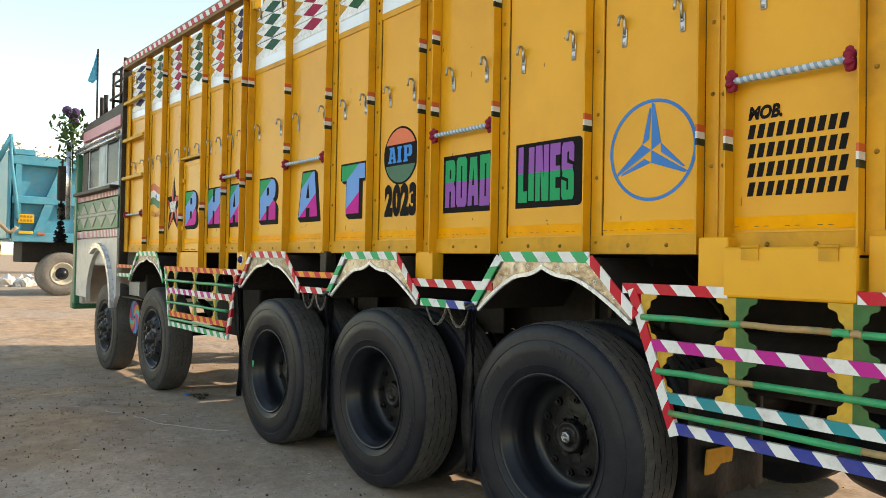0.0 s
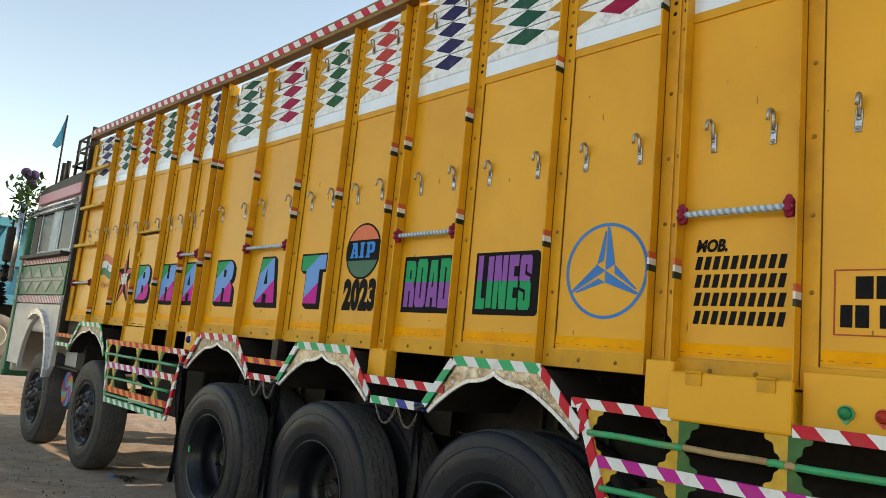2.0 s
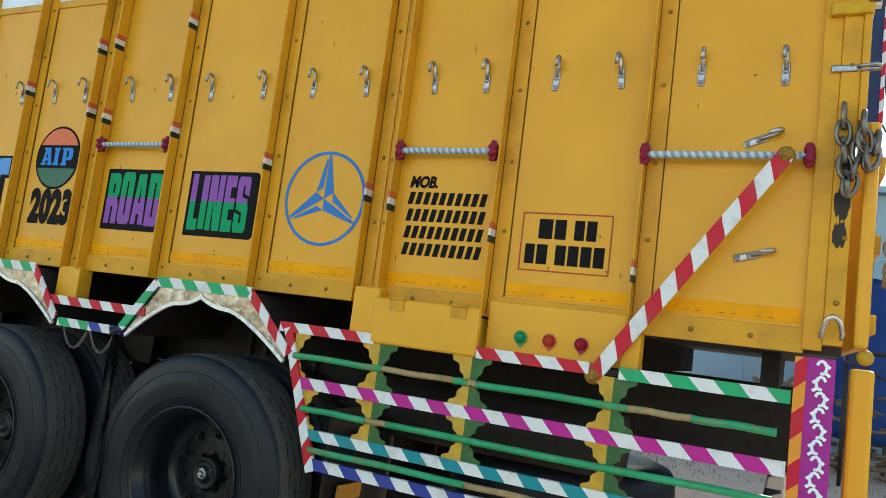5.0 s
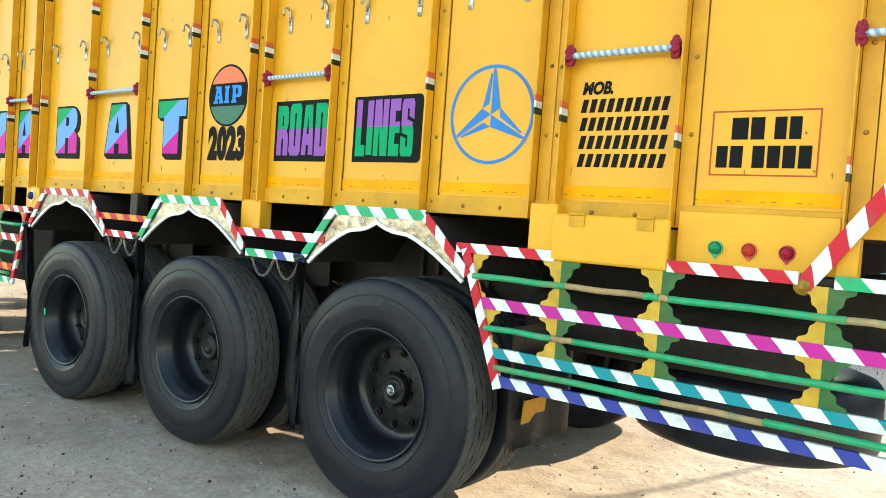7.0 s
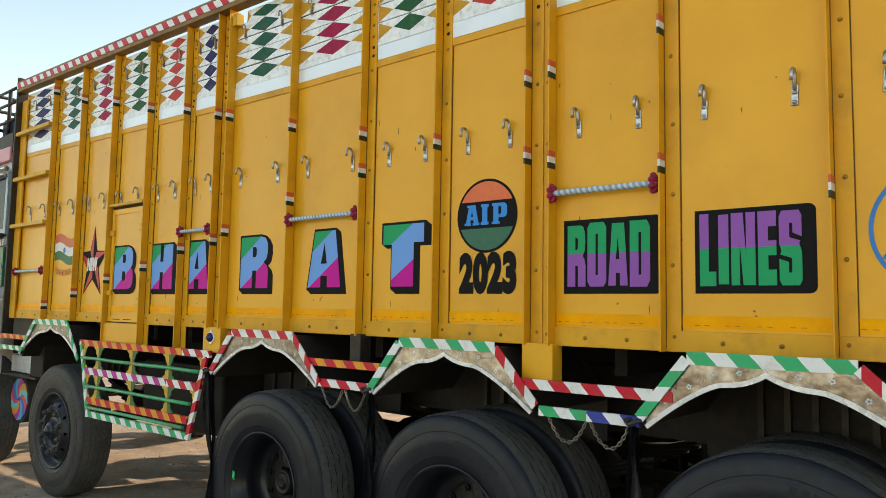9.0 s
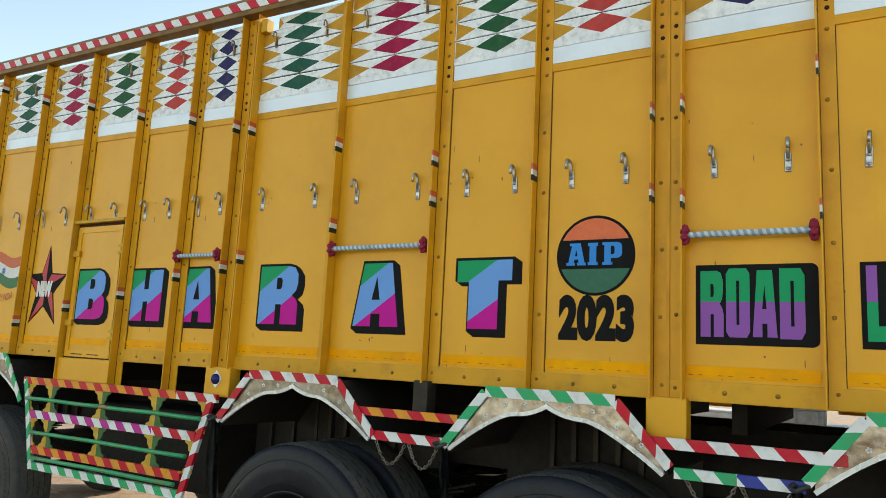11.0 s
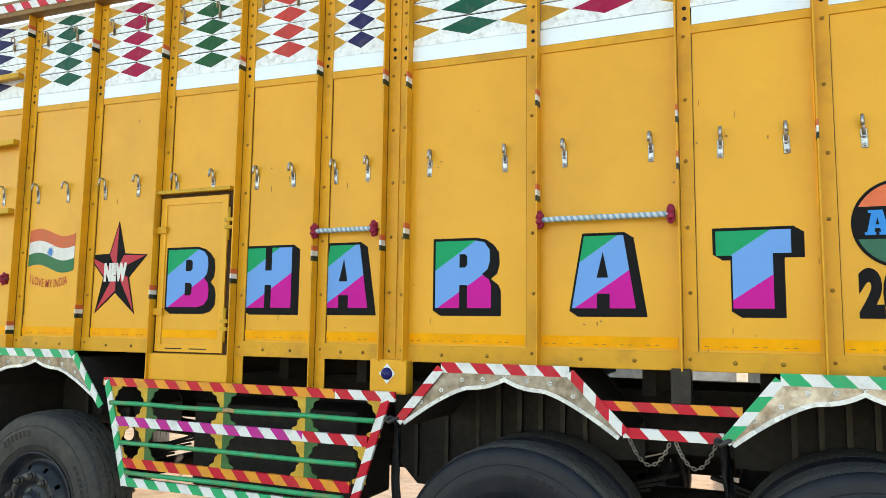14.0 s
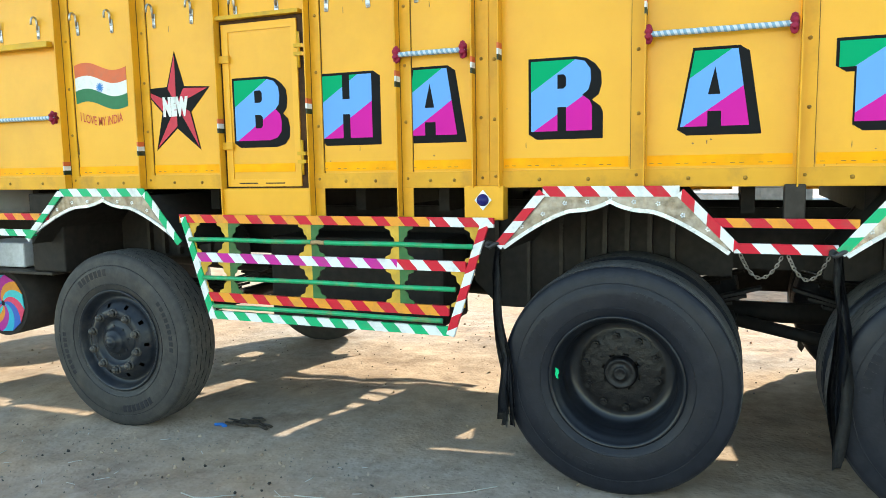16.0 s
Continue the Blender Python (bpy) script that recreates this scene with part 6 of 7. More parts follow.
# contact block: heading and four lines of plain bars; framed plate with two lines of bars
paint_letters("MOB.", 1.562, 1.437, 1.868, 1.918, PX, black_ink, truck, "word", offset=0.05, shear=0.2)
for row in range(4):
    z0 = 1.802 - 0.0685 * row
    for k in range(10):
        yl = 1.568 - 0.0348 * k
        part("bar_mark", prism(B(), ((yl - 0.004, z0), (yl - 0.026, z0), (yl - 0.036, z0 + 0.05), (yl - 0.014, z0 + 0.05)), PX, PX + 0.0015), black_ink, truck)
bm = B()
for y0, y1, z0, z1 in ((1.066, 0.729, 1.787, 1.792), (1.066, 0.729, 1.574, 1.579), (1.066, 1.061, 1.579, 1.787), (0.734, 0.729, 1.579, 1.787)):
    box(bm, PX, PX + 0.0015, min(y0, y1), max(y0, y1), z0, z1)
part("plate_outline", bm, surface("plate_red", (0.40, 0.06, 0.02), (0.46, 0.08, 0.03), 0.5), truck)
for z0, y_start, widths in ((1.695, 1.0, (0.052, 0.042, 0, 0.036, 0.036)), (1.601, 1.045, (0.036, 0.04, 0, 0.038, 0.038, 0.038, 0.038))):
    y = y_start
    for w in widths:
        if w:
            part("bar_mark", box(B(), PX, PX + 0.0015, y - w, y, z0, z0 + 0.073), black_ink, truck)
            y -= w + 0.009
        else:
            y -= 0.022

# star with its word
sy, sz = 7.69, 1.86
outer = [(7.686, 2.155), (7.454, 1.95), (7.533, 1.606), (7.845, 1.608), (7.923, 1.955)]
inner = []
for k in range(5):
    a, c = outer[k], outer[(k + 1) % 5]
    inner.append((sy + ((a[0] + c[0]) / 2 - sy) * 0.52, sz + ((a[1] + c[1]) / 2 - sz) * 0.52))
ol = []
for k in range(5):
    ol += [outer[k], inner[k]]
star = part("painted_star", prism(B(), ol, PX, PX + 0.0015), black_ink, truck, "red and black painted star")
for k in range(5):
    o = (sy + (outer[k][0] - sy) * 0.93, sz + (outer[k][1] - sz) * 0.93)
    i0 = inner[k - 1]
    i0 = (sy + (i0[0] - sy) * 0.9, sz + (i0[1] - sz) * 0.9)
    part("star_facet", prism(B(), (o, (sy, sz), i0), PX - 0.001, PX + 0.0005), star_red, star)
paint_letters("NEW", 7.782, 7.604, 1.795, 1.905, PX - 0.0035, flag_white, truck, "word", offset=0.09, spacing=1.1)

# waving flag with its motto
def wave(u):
    return 0.022 * math.sin(u * 2 * math.pi * 0.95 + 0.2)


f_l, f_r, f_z = 8.435, 8.04, 1.872
for k, m in enumerate((flag_green, flag_white, flag_red)):
    z = f_z + 0.075 * k
    a = [(f_l + (f_r - f_l) * i / 16, z + wave(i / 16) + 0.02 * (1 - i / 16)) for i in range(17)]
    part("flag_band", prism(B(), a + [(p[0], p[1] + 0.075) for p in a[::-1]], PX, PX + 0.0012), m if k else surface("flag_pine", (0.01, 0.13, 0.05), (0.012, 0.15, 0.06), 0.45), truck)
bm = B()
for k in range(6):
    a = math.pi * k / 6
    strip(bm, ((8.245 - 0.028 * math.cos(a), 1.985 - 0.028 * math.sin(a)), (8.245 + 0.028 * math.cos(a), 1.985 + 0.028 * math.sin(a))), 0.006, PX - 0.001 - 0.0001 * k, 0.001)
part("flag_wheel", bm, logo_blue, truck)
part("flag_pole", strip(B(), ((8.475, 2.105), (8.445, 1.597)), 0.01, PX, 0.0015), surface("pole_brown", (0.12, 0.06, 0.01), (0.16, 0.08, 0.015), 0.5), truck)
gl = glyphs("I LOVE MY INDIA", 0.01)
bd = bounds_of(gl)
bm = letter_bm(B(), gl, bd, 8.41, 8.085, 1.785, 1.838, PX)
for v in bm.verts:
    u = (8.41 - v.co.y) / 0.325
    v.co.z += -0.035 * math.sin(u * math.pi) * 0.8 + 0.012 * (1 - u)
part("motto", bm, surface("motto_red", (0.5, 0.06, 0.03), (0.55, 0.08, 0.03), 0.45), truck)

# ---- cab ----
before_cab = set(truck.children)
CX = 2.60
cab_white = surface("cab_white", (0.48, 0.46, 0.44), (0.60, 0.58, 0.56), 0.4, grain=8, patch=2, dirt=(0.3, 0.26, 0.2), dirt_amount=0.4)
cab_grey = surface("cab_grey", (0.26, 0.34, 0.40), (0.40, 0.48, 0.54), 0.4, grain=8, patch=3, dirt=(0.1, 0.09, 0.08), dirt_amount=0.4)
cab_green = surface("cab_green", (0.02, 0.12, 0.07), (0.035, 0.17, 0.10), 0.4)
cab_pink = surface("cab_pink", (0.55, 0.22, 0.28), (0.62, 0.28, 0.33), 0.4)
cab_dots = striped("cab_dots", (0.5, 0.05, 0.06), (0.55, 0.62, 0.68), 0.07, 0.0)
C0, C1 = 9.42, 11.5
low = [(C1, 0.72), (10.92, 0.72)]
for k in range(13):
    a = math.pi * k / 12
    low.append((10.22 + 0.66 * math.cos(a), 0.66 + 0.70 * math.sin(a)))
low += [(9.44, 0.80), (C0, 0.80), (C0, 1.50), (C1, 1.50)]
cab = part("cab_side", prism(B(), low, CX, CX + 0.05), cab_white, truck, "white painted cab flank with a wheel cut-out")
part("cab_body", box(B(), CX + 0.05, FAR - 0.02, C0, C1, 1.15, 2.92, 0.04), cab_white, truck)
part("cab_nose", box(B(), CX + 0.05, FAR - 0.02, C1 - 0.1, C1 + 0.06, 0.6, 1.2, 0.03), cab_white, truck)
part("fender_lip", welded(strip(B(), [(10.22 + 0.71 * math.cos(a), 0.66 + 0.75 * math.sin(a)) for a in (math.pi * (0.35 + 0.65 * k / 14) for k in range(15))], 0.065, CX - 0.05, 0.05)), lip_steel, cab, "wide polished fender edge")
part("cab_panel", box(B(), CX + 0.0, CX + 0.05, C0, C1, 1.62, 2.0, 0.004), cab_green, cab)
for z in (1.56, 2.06):
    part("dotted_band", strip(B(), ((C1, z), (C0, z)), 0.09, CX - 0.004, 0.05), cab_dots, cab)
bm = B()
for k in range(5):
    yc = C0 + 0.26 + 0.46 * k
    for s in (1, -1):
        z_tip, z_base = 1.81 + s * 0.16, 1.81 + s * 0.03
        prism(bm, ((yc + 0.19, z_base), (yc - 0.19, z_base), (yc, z_tip)), CX - 0.006 - 0.0003 * k, CX)
strip(bm, ((C1, 1.81), (C0, 1.81)), 0.03, CX - 0.008, 0.008)
part("panel_trim", bm, surface("dull_trim", (0.20, 0.21, 0.20), (0.34, 0.35, 0.34), 0.45, grain=30, patch=6), cab)
for y0, y1 in ((9.47, 9.98), (10.36, 10.85)):
    win = part("cab_window", box(B(), CX + 0.01, CX + 0.045, y0, y1, 2.18, 2.68, 0.004), glass_dark, cab, "dark side window in a bright frame")
    bm = B()
    for a, c, d, e in ((y0 - 0.05, y0, 2.12, 2.73), (y1, y1 + 0.05, 2.12, 2.73), (y0, y1, 2.68, 2.73), (y0, y1, 2.12, 2.18)):
        box(bm, CX + 0.002, CX + 0.049, a, c, d, e)
    part("window_frame", bm, cab_grey, win)
part("window_visor", box(B(), CX - 0.10, CX + 0.02, C0, 11.3, 2.08, 2.13, 0.01), dark_frame, cab)
part("window_pillar", box(B(), CX - 0.003, CX + 0.048, 10.04, 10.30, 2.14, 2.72, 0.02), cab_grey, cab, "grey panel between the windows")
part("window_pillar", box(B(), CX - 0.003, CX + 0.048, 10.92, 11.2, 2.14, 2.72, 0.004), dark_frame, cab)
part("cab_band", box(B(), CX + 0.0, CX + 0.05, C0, C1 - 0.25, 2.84, 2.98, 0.01), cab_pink, cab)
part("rain_gutter", tube(B(), ((CX - 0.02, C0, 2.76), (CX - 0.02, 10.5, 2.77), (CX - 0.02, C1, 2.74)), 0.025, 10), chrome, cab)
part("rain_gutter", tube(B(), ((CX - 0.03, C0, 2.70), (CX - 0.03, C1, 2.69)), 0.018, 10), chrome, cab)
part("cab_roof", prism(B(), ((C1 + 0.05, 2.92), (C0, 2.92), (C0, 3.12), (11.1, 3.08), (C1, 2.97)), CX + 0.02, FAR - 0.04), dark_frame, truck)
rack = part("roof_rack", box(B(), CX + 0.1, FAR - 0.1, C0, 10.4, 3.12, 3.15), dark_frame, truck, "dark roof luggage rack")
for z in (3.3, 3.48, 3.62):
    part("rack_rail", tube(B(), ((CX + 0.1, C0, z), (CX + 0.1, 10.4 - (z - 3.1) * 0.5, z), (FAR - 0.1, 10.4 - (z - 3.1) * 0.5, z)), 0.018, 8), dark_frame, rack)
for y in (9.45, 9.8, 10.15):
    part("rack_post", tube(B(), ((CX + 0.1, y, 3.12), (CX + 0.1, y, 3.62)), 0.018, 8), dark_frame, rack)
for k in range(3):
    part("bundle", box(B(), CX + 0.2, CX + 0.9, 9.5 + 0.28 * k, 9.74 + 0.28 * k, 3.16, 3.42 + 0.05 * (k % 2), 0.05), surface("bundle", (0.02, 0.03, 0.06), (0.05, 0.06, 0.12), 0.7), rack)
for y in (10.42, 10.62):
    part("air_horn", tube(B(), ((CX + 0.08, y, 3.02), (CX + 0.08, y, 3.38)), 0.028, 12), dark_frame, truck)
flag_stick = part("pennant_stick", tube(B(), ((CX + 0.05, 10.75, 3.0), (CX + 0.05, 10.78, 4.06)), 0.012, 8), dark_frame, truck)
bm = B()
fv = [bm.verts.new(q) for q in ((CX + 0.05, 10.78, 4.07), (CX + 0.05, 10.775, 3.66), (CX + 0.01, 10.85, 3.60), (CX - 0.04, 10.92, 3.64), (CX + 0.01, 10.85, 3.84))]
bm.faces.new(fv)
bmesh.ops.solidify(bm, geom=bm.faces[:], thickness=0.004)
part("pennant", bm, surface("pennant_blue", (0.05, 0.32, 0.48), (0.07, 0.38, 0.55), 0.7), flag_stick, "light blue cloth pennant")
part("exhaust_stack", tube(B(), ((CX - 0.10, 11.60, 1.78), (CX - 0.10, 11.60, 2.88)), 0.035, 12), chrome, truck, "bright upright pipe beside the cab door")
bm = B()
tube(bm, ((CX + 0.02, 11.75, 2.6), (CX - 0.16, 11.72, 2.65), (CX - 0.16, 11.72, 2.0)), 0.014, 8)
mirror = part("mirror_arm", bm, dark_frame, truck)
part("mirror_shell", box(B(), CX - 0.22, CX - 0.08, 11.69, 11.76, 2.05, 2.55, 0.03), dark_frame, mirror)
part("mirror_shell", box(B(), CX - 0.20, CX - 0.10, 11.69, 11.76, 1.78, 1.98, 0.03), dark_frame, mirror)
bm = B()
rnd = random.Random(4)
for z, r in ((1.98, 0.05), (1.90, 0.06), (1.82, 0.05), (1.72, 0.05), (1.65, 0.06), (1.57, 0.09), (1.52, 0.10), (1.48, 0.09)):
    for k in range(26):
        d = Vector((rnd.gauss(0, 1), rnd.gauss(0, 1), rnd.gauss(0, 1))).normalized()
        tube(bm, ((CX - 0.16, 11.72, z), tuple(Vector((CX - 0.16, 11.72, z)) + d * r)), 0.012, 5)
tube(bm, ((CX - 0.16, 11.72, 2.0), (CX - 0.16, 11.72, 1.48)), 0.01, 6)
part("tassel", bm, black_ink, mirror, "black woollen tassels on a cord")
bm = B()
rnd = random.Random(8)
tube(bm, ((CX - 0.06, 11.66, 2.45), (CX - 0.05, 11.66, 2.9), (CX - 0.08, 11.68, 3.35)), 0.022, 7)
for k in range(170):
    u = rnd.random()
    c = Vector((CX - 0.06 + rnd.gauss(0, 0.10), 11.66 + rnd.gauss(0, 0.11), 2.62 + 0.72 * u))
    a, b2 = Vector((rnd.gauss(0, 1), rnd.gauss(0, 1), rnd.gauss(0, 1))).normalized(), Vector((rnd.gauss(0, 1), rnd.gauss(0, 1), rnd.gauss(0, 1))).normalized()
    s = rnd.uniform(0.03, 0.075)
    vs = [bm.verts.new(c + q) for q in (a * s, b2 * s * 0.6, a * -s, b2 * s * -0.6)]
    bm.faces.new(vs)
plant = tagged(part("garland", bm, leaf, truck, "artificial leaf and flower garland"), kind="stuff")
bm = B()
for k in range(5):
    bmesh.ops.create_icosphere(bm, subdivisions=2, radius=0.07, matrix=Matrix.Translation((CX - 0.06 + rnd.gauss(0, 0.05), 11.66 + rnd.gauss(0, 0.05), 3.28 + rnd.gauss(0, 0.05))))
part("garland_flower", bm, surface("violet_flower", (0.05, 0.03, 0.08), (0.10, 0.05, 0.14), 0.8), plant)
part("cab_bumper", box(B(), CX - 0.02, FAR, C1 + 0.02, C1 + 0.2, 0.52, 0.78, 0.03), cab_green, truck)
part("cab_corner", box(B(), CX - 0.02, CX + 0.06, C1 - 0.05, C1 + 0.09, 0.6, 2.7, 0.02), cab_green, cab)

for ob in set(truck.children) - before_cab:
    ob.location.z += 0.06

# ---- blue tipper beyond the cab ----
def tipper():
    root = thing("tipper_truck", (7.5, 22.4, 0), "pale blue tipper lorry parked on dry soil", "truck")
    y0, y1 = 21.6, 24.0
    xr, xf = 2.97, 8.4
    part("tipper_body", box(B(), xr, xf, y0 + 0.20, y1, 1.40, 3.55, 0.03), tipper_blue, root)
    for z0, z1 in ((3.36, 3.60), (2.36, 2.56), (1.38, 1.63)):
        part("tipper_rail", box(B(), xr - 0.03, xf + 0.03, y0 - 0.03, y0 + 0.20, z0, z1, 0.02), tipper_blue, root)
    for (xa, za), (xb, zb), w in (((4.02, 3.36), (3.72, 2.56), 0.24), ((3.68, 2.36), (3.44, 1.63), 0.22), ((5.35, 3.36), (5.05, 2.56), 0.24), ((5.0, 2.36), (4.76, 1.63), 0.22), ((6.7, 3.36), (6.4, 2.56), 0.24), ((6.3, 2.36), (6.05, 1.63), 0.22), ((3.0, 3.36), (3.0, 1.63), 0.14)):
        bm = B()
        vs = [(xa, y0 - 0.02, za), (xa + w, y0 - 0.02, za), (xb + w, y0 - 0.02, zb), (xb, y0 - 0.02, zb)]
        f = [bm.verts.new(v) for v in vs]
        g = [bm.verts.new((v[0], y0 + 0.20, v[2])) for v in vs]
        bm.faces.new(f)
        for i in range(4):
            bm.faces.new((f[i], g[i], g[(i + 1) % 4], f[(i + 1) % 4]))
        bmesh.ops.recalc_face_normals(bm, faces=bm.faces[:])
        part("tipper_brace", bm, tipper_blue, root)
    part("top_block", box(B(), 2.96, 3.45, y0, y0 + 0.5, 3.61, 3.76, 0.02), tipper_blue, root)
    part("tailboard", box(B(), xr - 0.14, xr - 0.05, y0, y1, 1.45, 3.7, 0.02), tipper_blue, root)
    part("tail_arm", tube(B(), ((2.86, y0 - 0.08, 4.1), (2.9, y0 - 0.08, 3.35), (3.02, y0 - 0.08, 2.5), (3.06, y0 - 0.08, 1.95)), 0.045, 10), tipper_blue, root)
    part("tail_arm", tube(B(), ((2.6, y0 - 0.05, 3.4), (2.88, y0 - 0.05, 4.05), (2.95, y0 - 0.05, 3.6)), 0.07, 10), tipper_blue, root)
    yl = surface("marker_yellow", (0.62, 0.36, 0.02), (0.72, 0.42, 0.03), 0.4)
    part("number_board", box(B(), 3.08, 3.44, y0 - 0.07, y0 - 0.04, 1.86, 2.09, 0.01), yl, root, "yellow number board with plain bars")
    bm = B()
    for z in (2.0, 1.90):
        for k in range(4):
            box(bm, 3.12 + 0.075 * k, 3.175 + 0.075 * k, y0 - 0.076, y0 - 0.069, z, z + 0.055)
    part("bar_mark", bm, surface("ochre_ink", (0.35, 0.16, 0.01), (0.4, 0.2, 0.02), 0.5), root)
    part("reflector", box(B(), 3.1, 3.42, y0 - 0.07, y0 - 0.04, 1.58, 1.66, 0.01), yl, root)
    part("reflector", box(B(), 3.52, 3.7, y0 - 0.07, y0 - 0.04, 1.57, 1.63, 0.01), surface("reflector_orange", (0.5, 0.12, 0.04), (0.55, 0.16, 0.05), 0.4), root)
    part("tipper_chassis", box(B(), xr + 0.3, xf + 1.5, y0 + 0.5, y1 - 0.5, 0.85, 1.45, 0.03), grime, root)
    part("tipper_cab", box(B(), xf + 0.2, xf + 2.2, y0, y1, 0.7, 3.2, 0.12), tipper_blue, root)
    tyre_grey = surface("pale_dusty_rubber", (0.16, 0.14, 0.12), (0.24, 0.21, 0.18), 0.85, grain=20, patch=4)
    rim_cream = surface("cream_rim", (0.50, 0.44, 0.32), (0.62, 0.55, 0.42), 0.5)
    for x in (4.17, 5.6):
        turn = Matrix.Rotation(math.pi / 2, 4, "Z")
        at = (x, y0 + 0.06, 0.56)
        w = part("wheel", to_mesh(lathe(B(), ((0.05, 0.30), (0.01, 0.30), (0.02, 0.27), (0.10, 0.22), (0.10, 0.16)), 36), rim_cream, "wheel"), None, root, at=at, turn=turn)
        part("tyre", to_mesh(lathe(B(), ((0.03, 0.29), (0.0, 0.36), (0.0, 0.46), (0.04, 0.55), (0.08, 0.575), (0.24, 0.575), (0.3, 0.5), (0.3, 0.3)), 48), tyre_grey, "tyre"), None, w, at=at, turn=turn)
        part("hub", to_mesh(lathe(B(), ((0.12, 0.18), (0.11, 0.17), (0.06, 0.13), (0.03, 0.11), (-0.02, 0.09), (-0.03, 0.0005)), 24), rim_grey, "hub"), None, w, at=at, turn=turn)
        part("tyre", to_mesh(lathe(B(), ((0.33, 0.3), (0.33, 0.5), (0.38, 0.575), (0.6, 0.575)), 36), tyre_grey, "tyre"), None, w, at=at, turn=turn)
    part("hose", tube(B(), [(2.5 + 0.05 * k, y0 - 0.15, 1.72 + 0.10 * math.sin(k * 0.6)) for k in range(12)], 0.05, 8), surface("rag", (0.3, 0.22, 0.14), (0.4, 0.3, 0.2), 0.9), root)
    return root


lorry = tipper()
lorry.location += Vector((0.29, 0.0, 0.28))

# ---- yard beyond: shed, tarpaulin, poles, rubble, trees ----
shed = thing("shed", (15.0, -6.0, 0), "pale blue sheet-metal shed at the yard's edge", "shed")
for k in range(17):
    y = -18 + 1.18 * k
    part("wall_sheet", box(B(), 14.0 + (0.02 if k % 2 else 0.0), 14.06, y, y + 1.19, 0.0, 4.42, 0.006), shed_blue, shed)
for z in (1.4, 2.6):
    part("wall_seam", box(B(), 13.985, 14.0, -18, 2.0, z + 0.7, z + 0.73), shed_blue, shed)
part("shed_roof", box(B(), 13.8, 20.0, -18.2, 2.2, 4.42, 4.52), shed_blue, shed)
part("shed_back", box(B(), 19.9, 20.0, -18.0, 2.0, 0.0, 4.42), shed_blue, shed)
tarp = thing("tarpaulin", (11.8, -3.0, 0), "creased bright blue tarpaulin slung over poles", "tarpaulin")
bm = B()
rows = []
for i in range(25):
    row = []
    for j in range(25):
        u, v = i / 24, j / 24
        row.append(bm.verts.new((11.4 + 0.25 * math.sin(u * 9 + v * 3) * v + 0.3 * v, -0.2 - 7.0 * u, 2.62 - 0.2 * u + 0.05 * math.sin(u * 14) - 2.1 * v + 0.05 * math.sin(u * 25 + v * 9))))
    rows.append(row)
for a, c in zip(rows[:-1], rows[1:]):
    for k in range(24):
        f = bm.faces.new((a[k], a[k + 1], c[k + 1], c[k]))
        f.smooth = True
bmesh.ops.solidify(bm, geom=bm.faces[:], thickness=0.01)
part("sheet", bm, tarp_blue, tarp)
for y in (-0.6, -3.5, -6.5):
    part("tarp_pole", tube(B(), ((11.35, y, 0.0), (11.35, y, 2.75)), 0.03, 8), dark_frame, tarp)
mast = thing("mast", (11.0, -0.95, 0), "slender leaning metal pole with a small aerial", "pole")
part("pole", tube(B(), ((11.0, -1.25, 0.0), (11.0, -1.02, 2.6), (11.0, -0.73, 5.4)), 0.018, 8), dark_frame, mast)
part("aerial", tube(B(), ((10.9, -0.70, 4.7), (11.0, -0.83, 4.5), (11.1, -0.95, 4.65)), 0.012, 6), dark_frame, mast)
table = thing("scrap_frame", (10.2, -0.9, 0), "rusty open steel frame among scrap", "frame")
for y in (-0.45, -1.4):
    part("upright", tube(B(), ((10.2, y, 0), (10.2, y, 1.65)), 0.025, 6), dark_frame, table)
part("top_bar", tube(B(), ((10.2, -0.35, 1.65), (10.2, -1.5, 1.65)), 0.025, 6), dark_frame, table)
part("stay", tube(B(), ((10.2, -0.1, 1.8), (9.6, -2.1, 0.6)), 0.012, 6), dark_frame, table)
rnd = random.Random(11)
bm = B()
for k in range(160):
    c = Vector((rnd.uniform(10.6, 13.0), rnd.uniform(-5, 0.4), rnd.uniform(0.05, 1.15)))
    d = Vector((rnd.gauss(0, 0.4), rnd.gauss(0, 1), rnd.gauss(0, 0.25))).normalized() * rnd.uniform(0.3, 0.9)
    tube(bm, (tuple(c - d / 2), tuple(c + d / 2)), rnd.uniform(0.015, 0.04), 5)
tagged(part("brush_pile", bm, wood_grey, None), "heap of grey scrap wood and branches", "debris", kind="stuff")


# scrap beyond the yard: pale drums and crates
def crate(x, y, sx, sy, h, mat, label):
    c = thing("crate", (x, y, 0), label, "crate", "crates on the yard's edge")
    part("body", box(B(), x, x + sx, y, y + sy, -0.04, h, 0.015), mat, c)
    part("lid", box(B(), x - 0.02, x + sx + 0.02, y - 0.02, y + sy + 0.02, h, h + 0.04, 0.01), mat, c)
    for k in range(3):
        part("batten", box(B(), x - 0.025, x, y + sy * (0.1 + 0.35 * k), y + sy * (0.2 + 0.35 * k), 0.0, h - 0.01), mat, c)


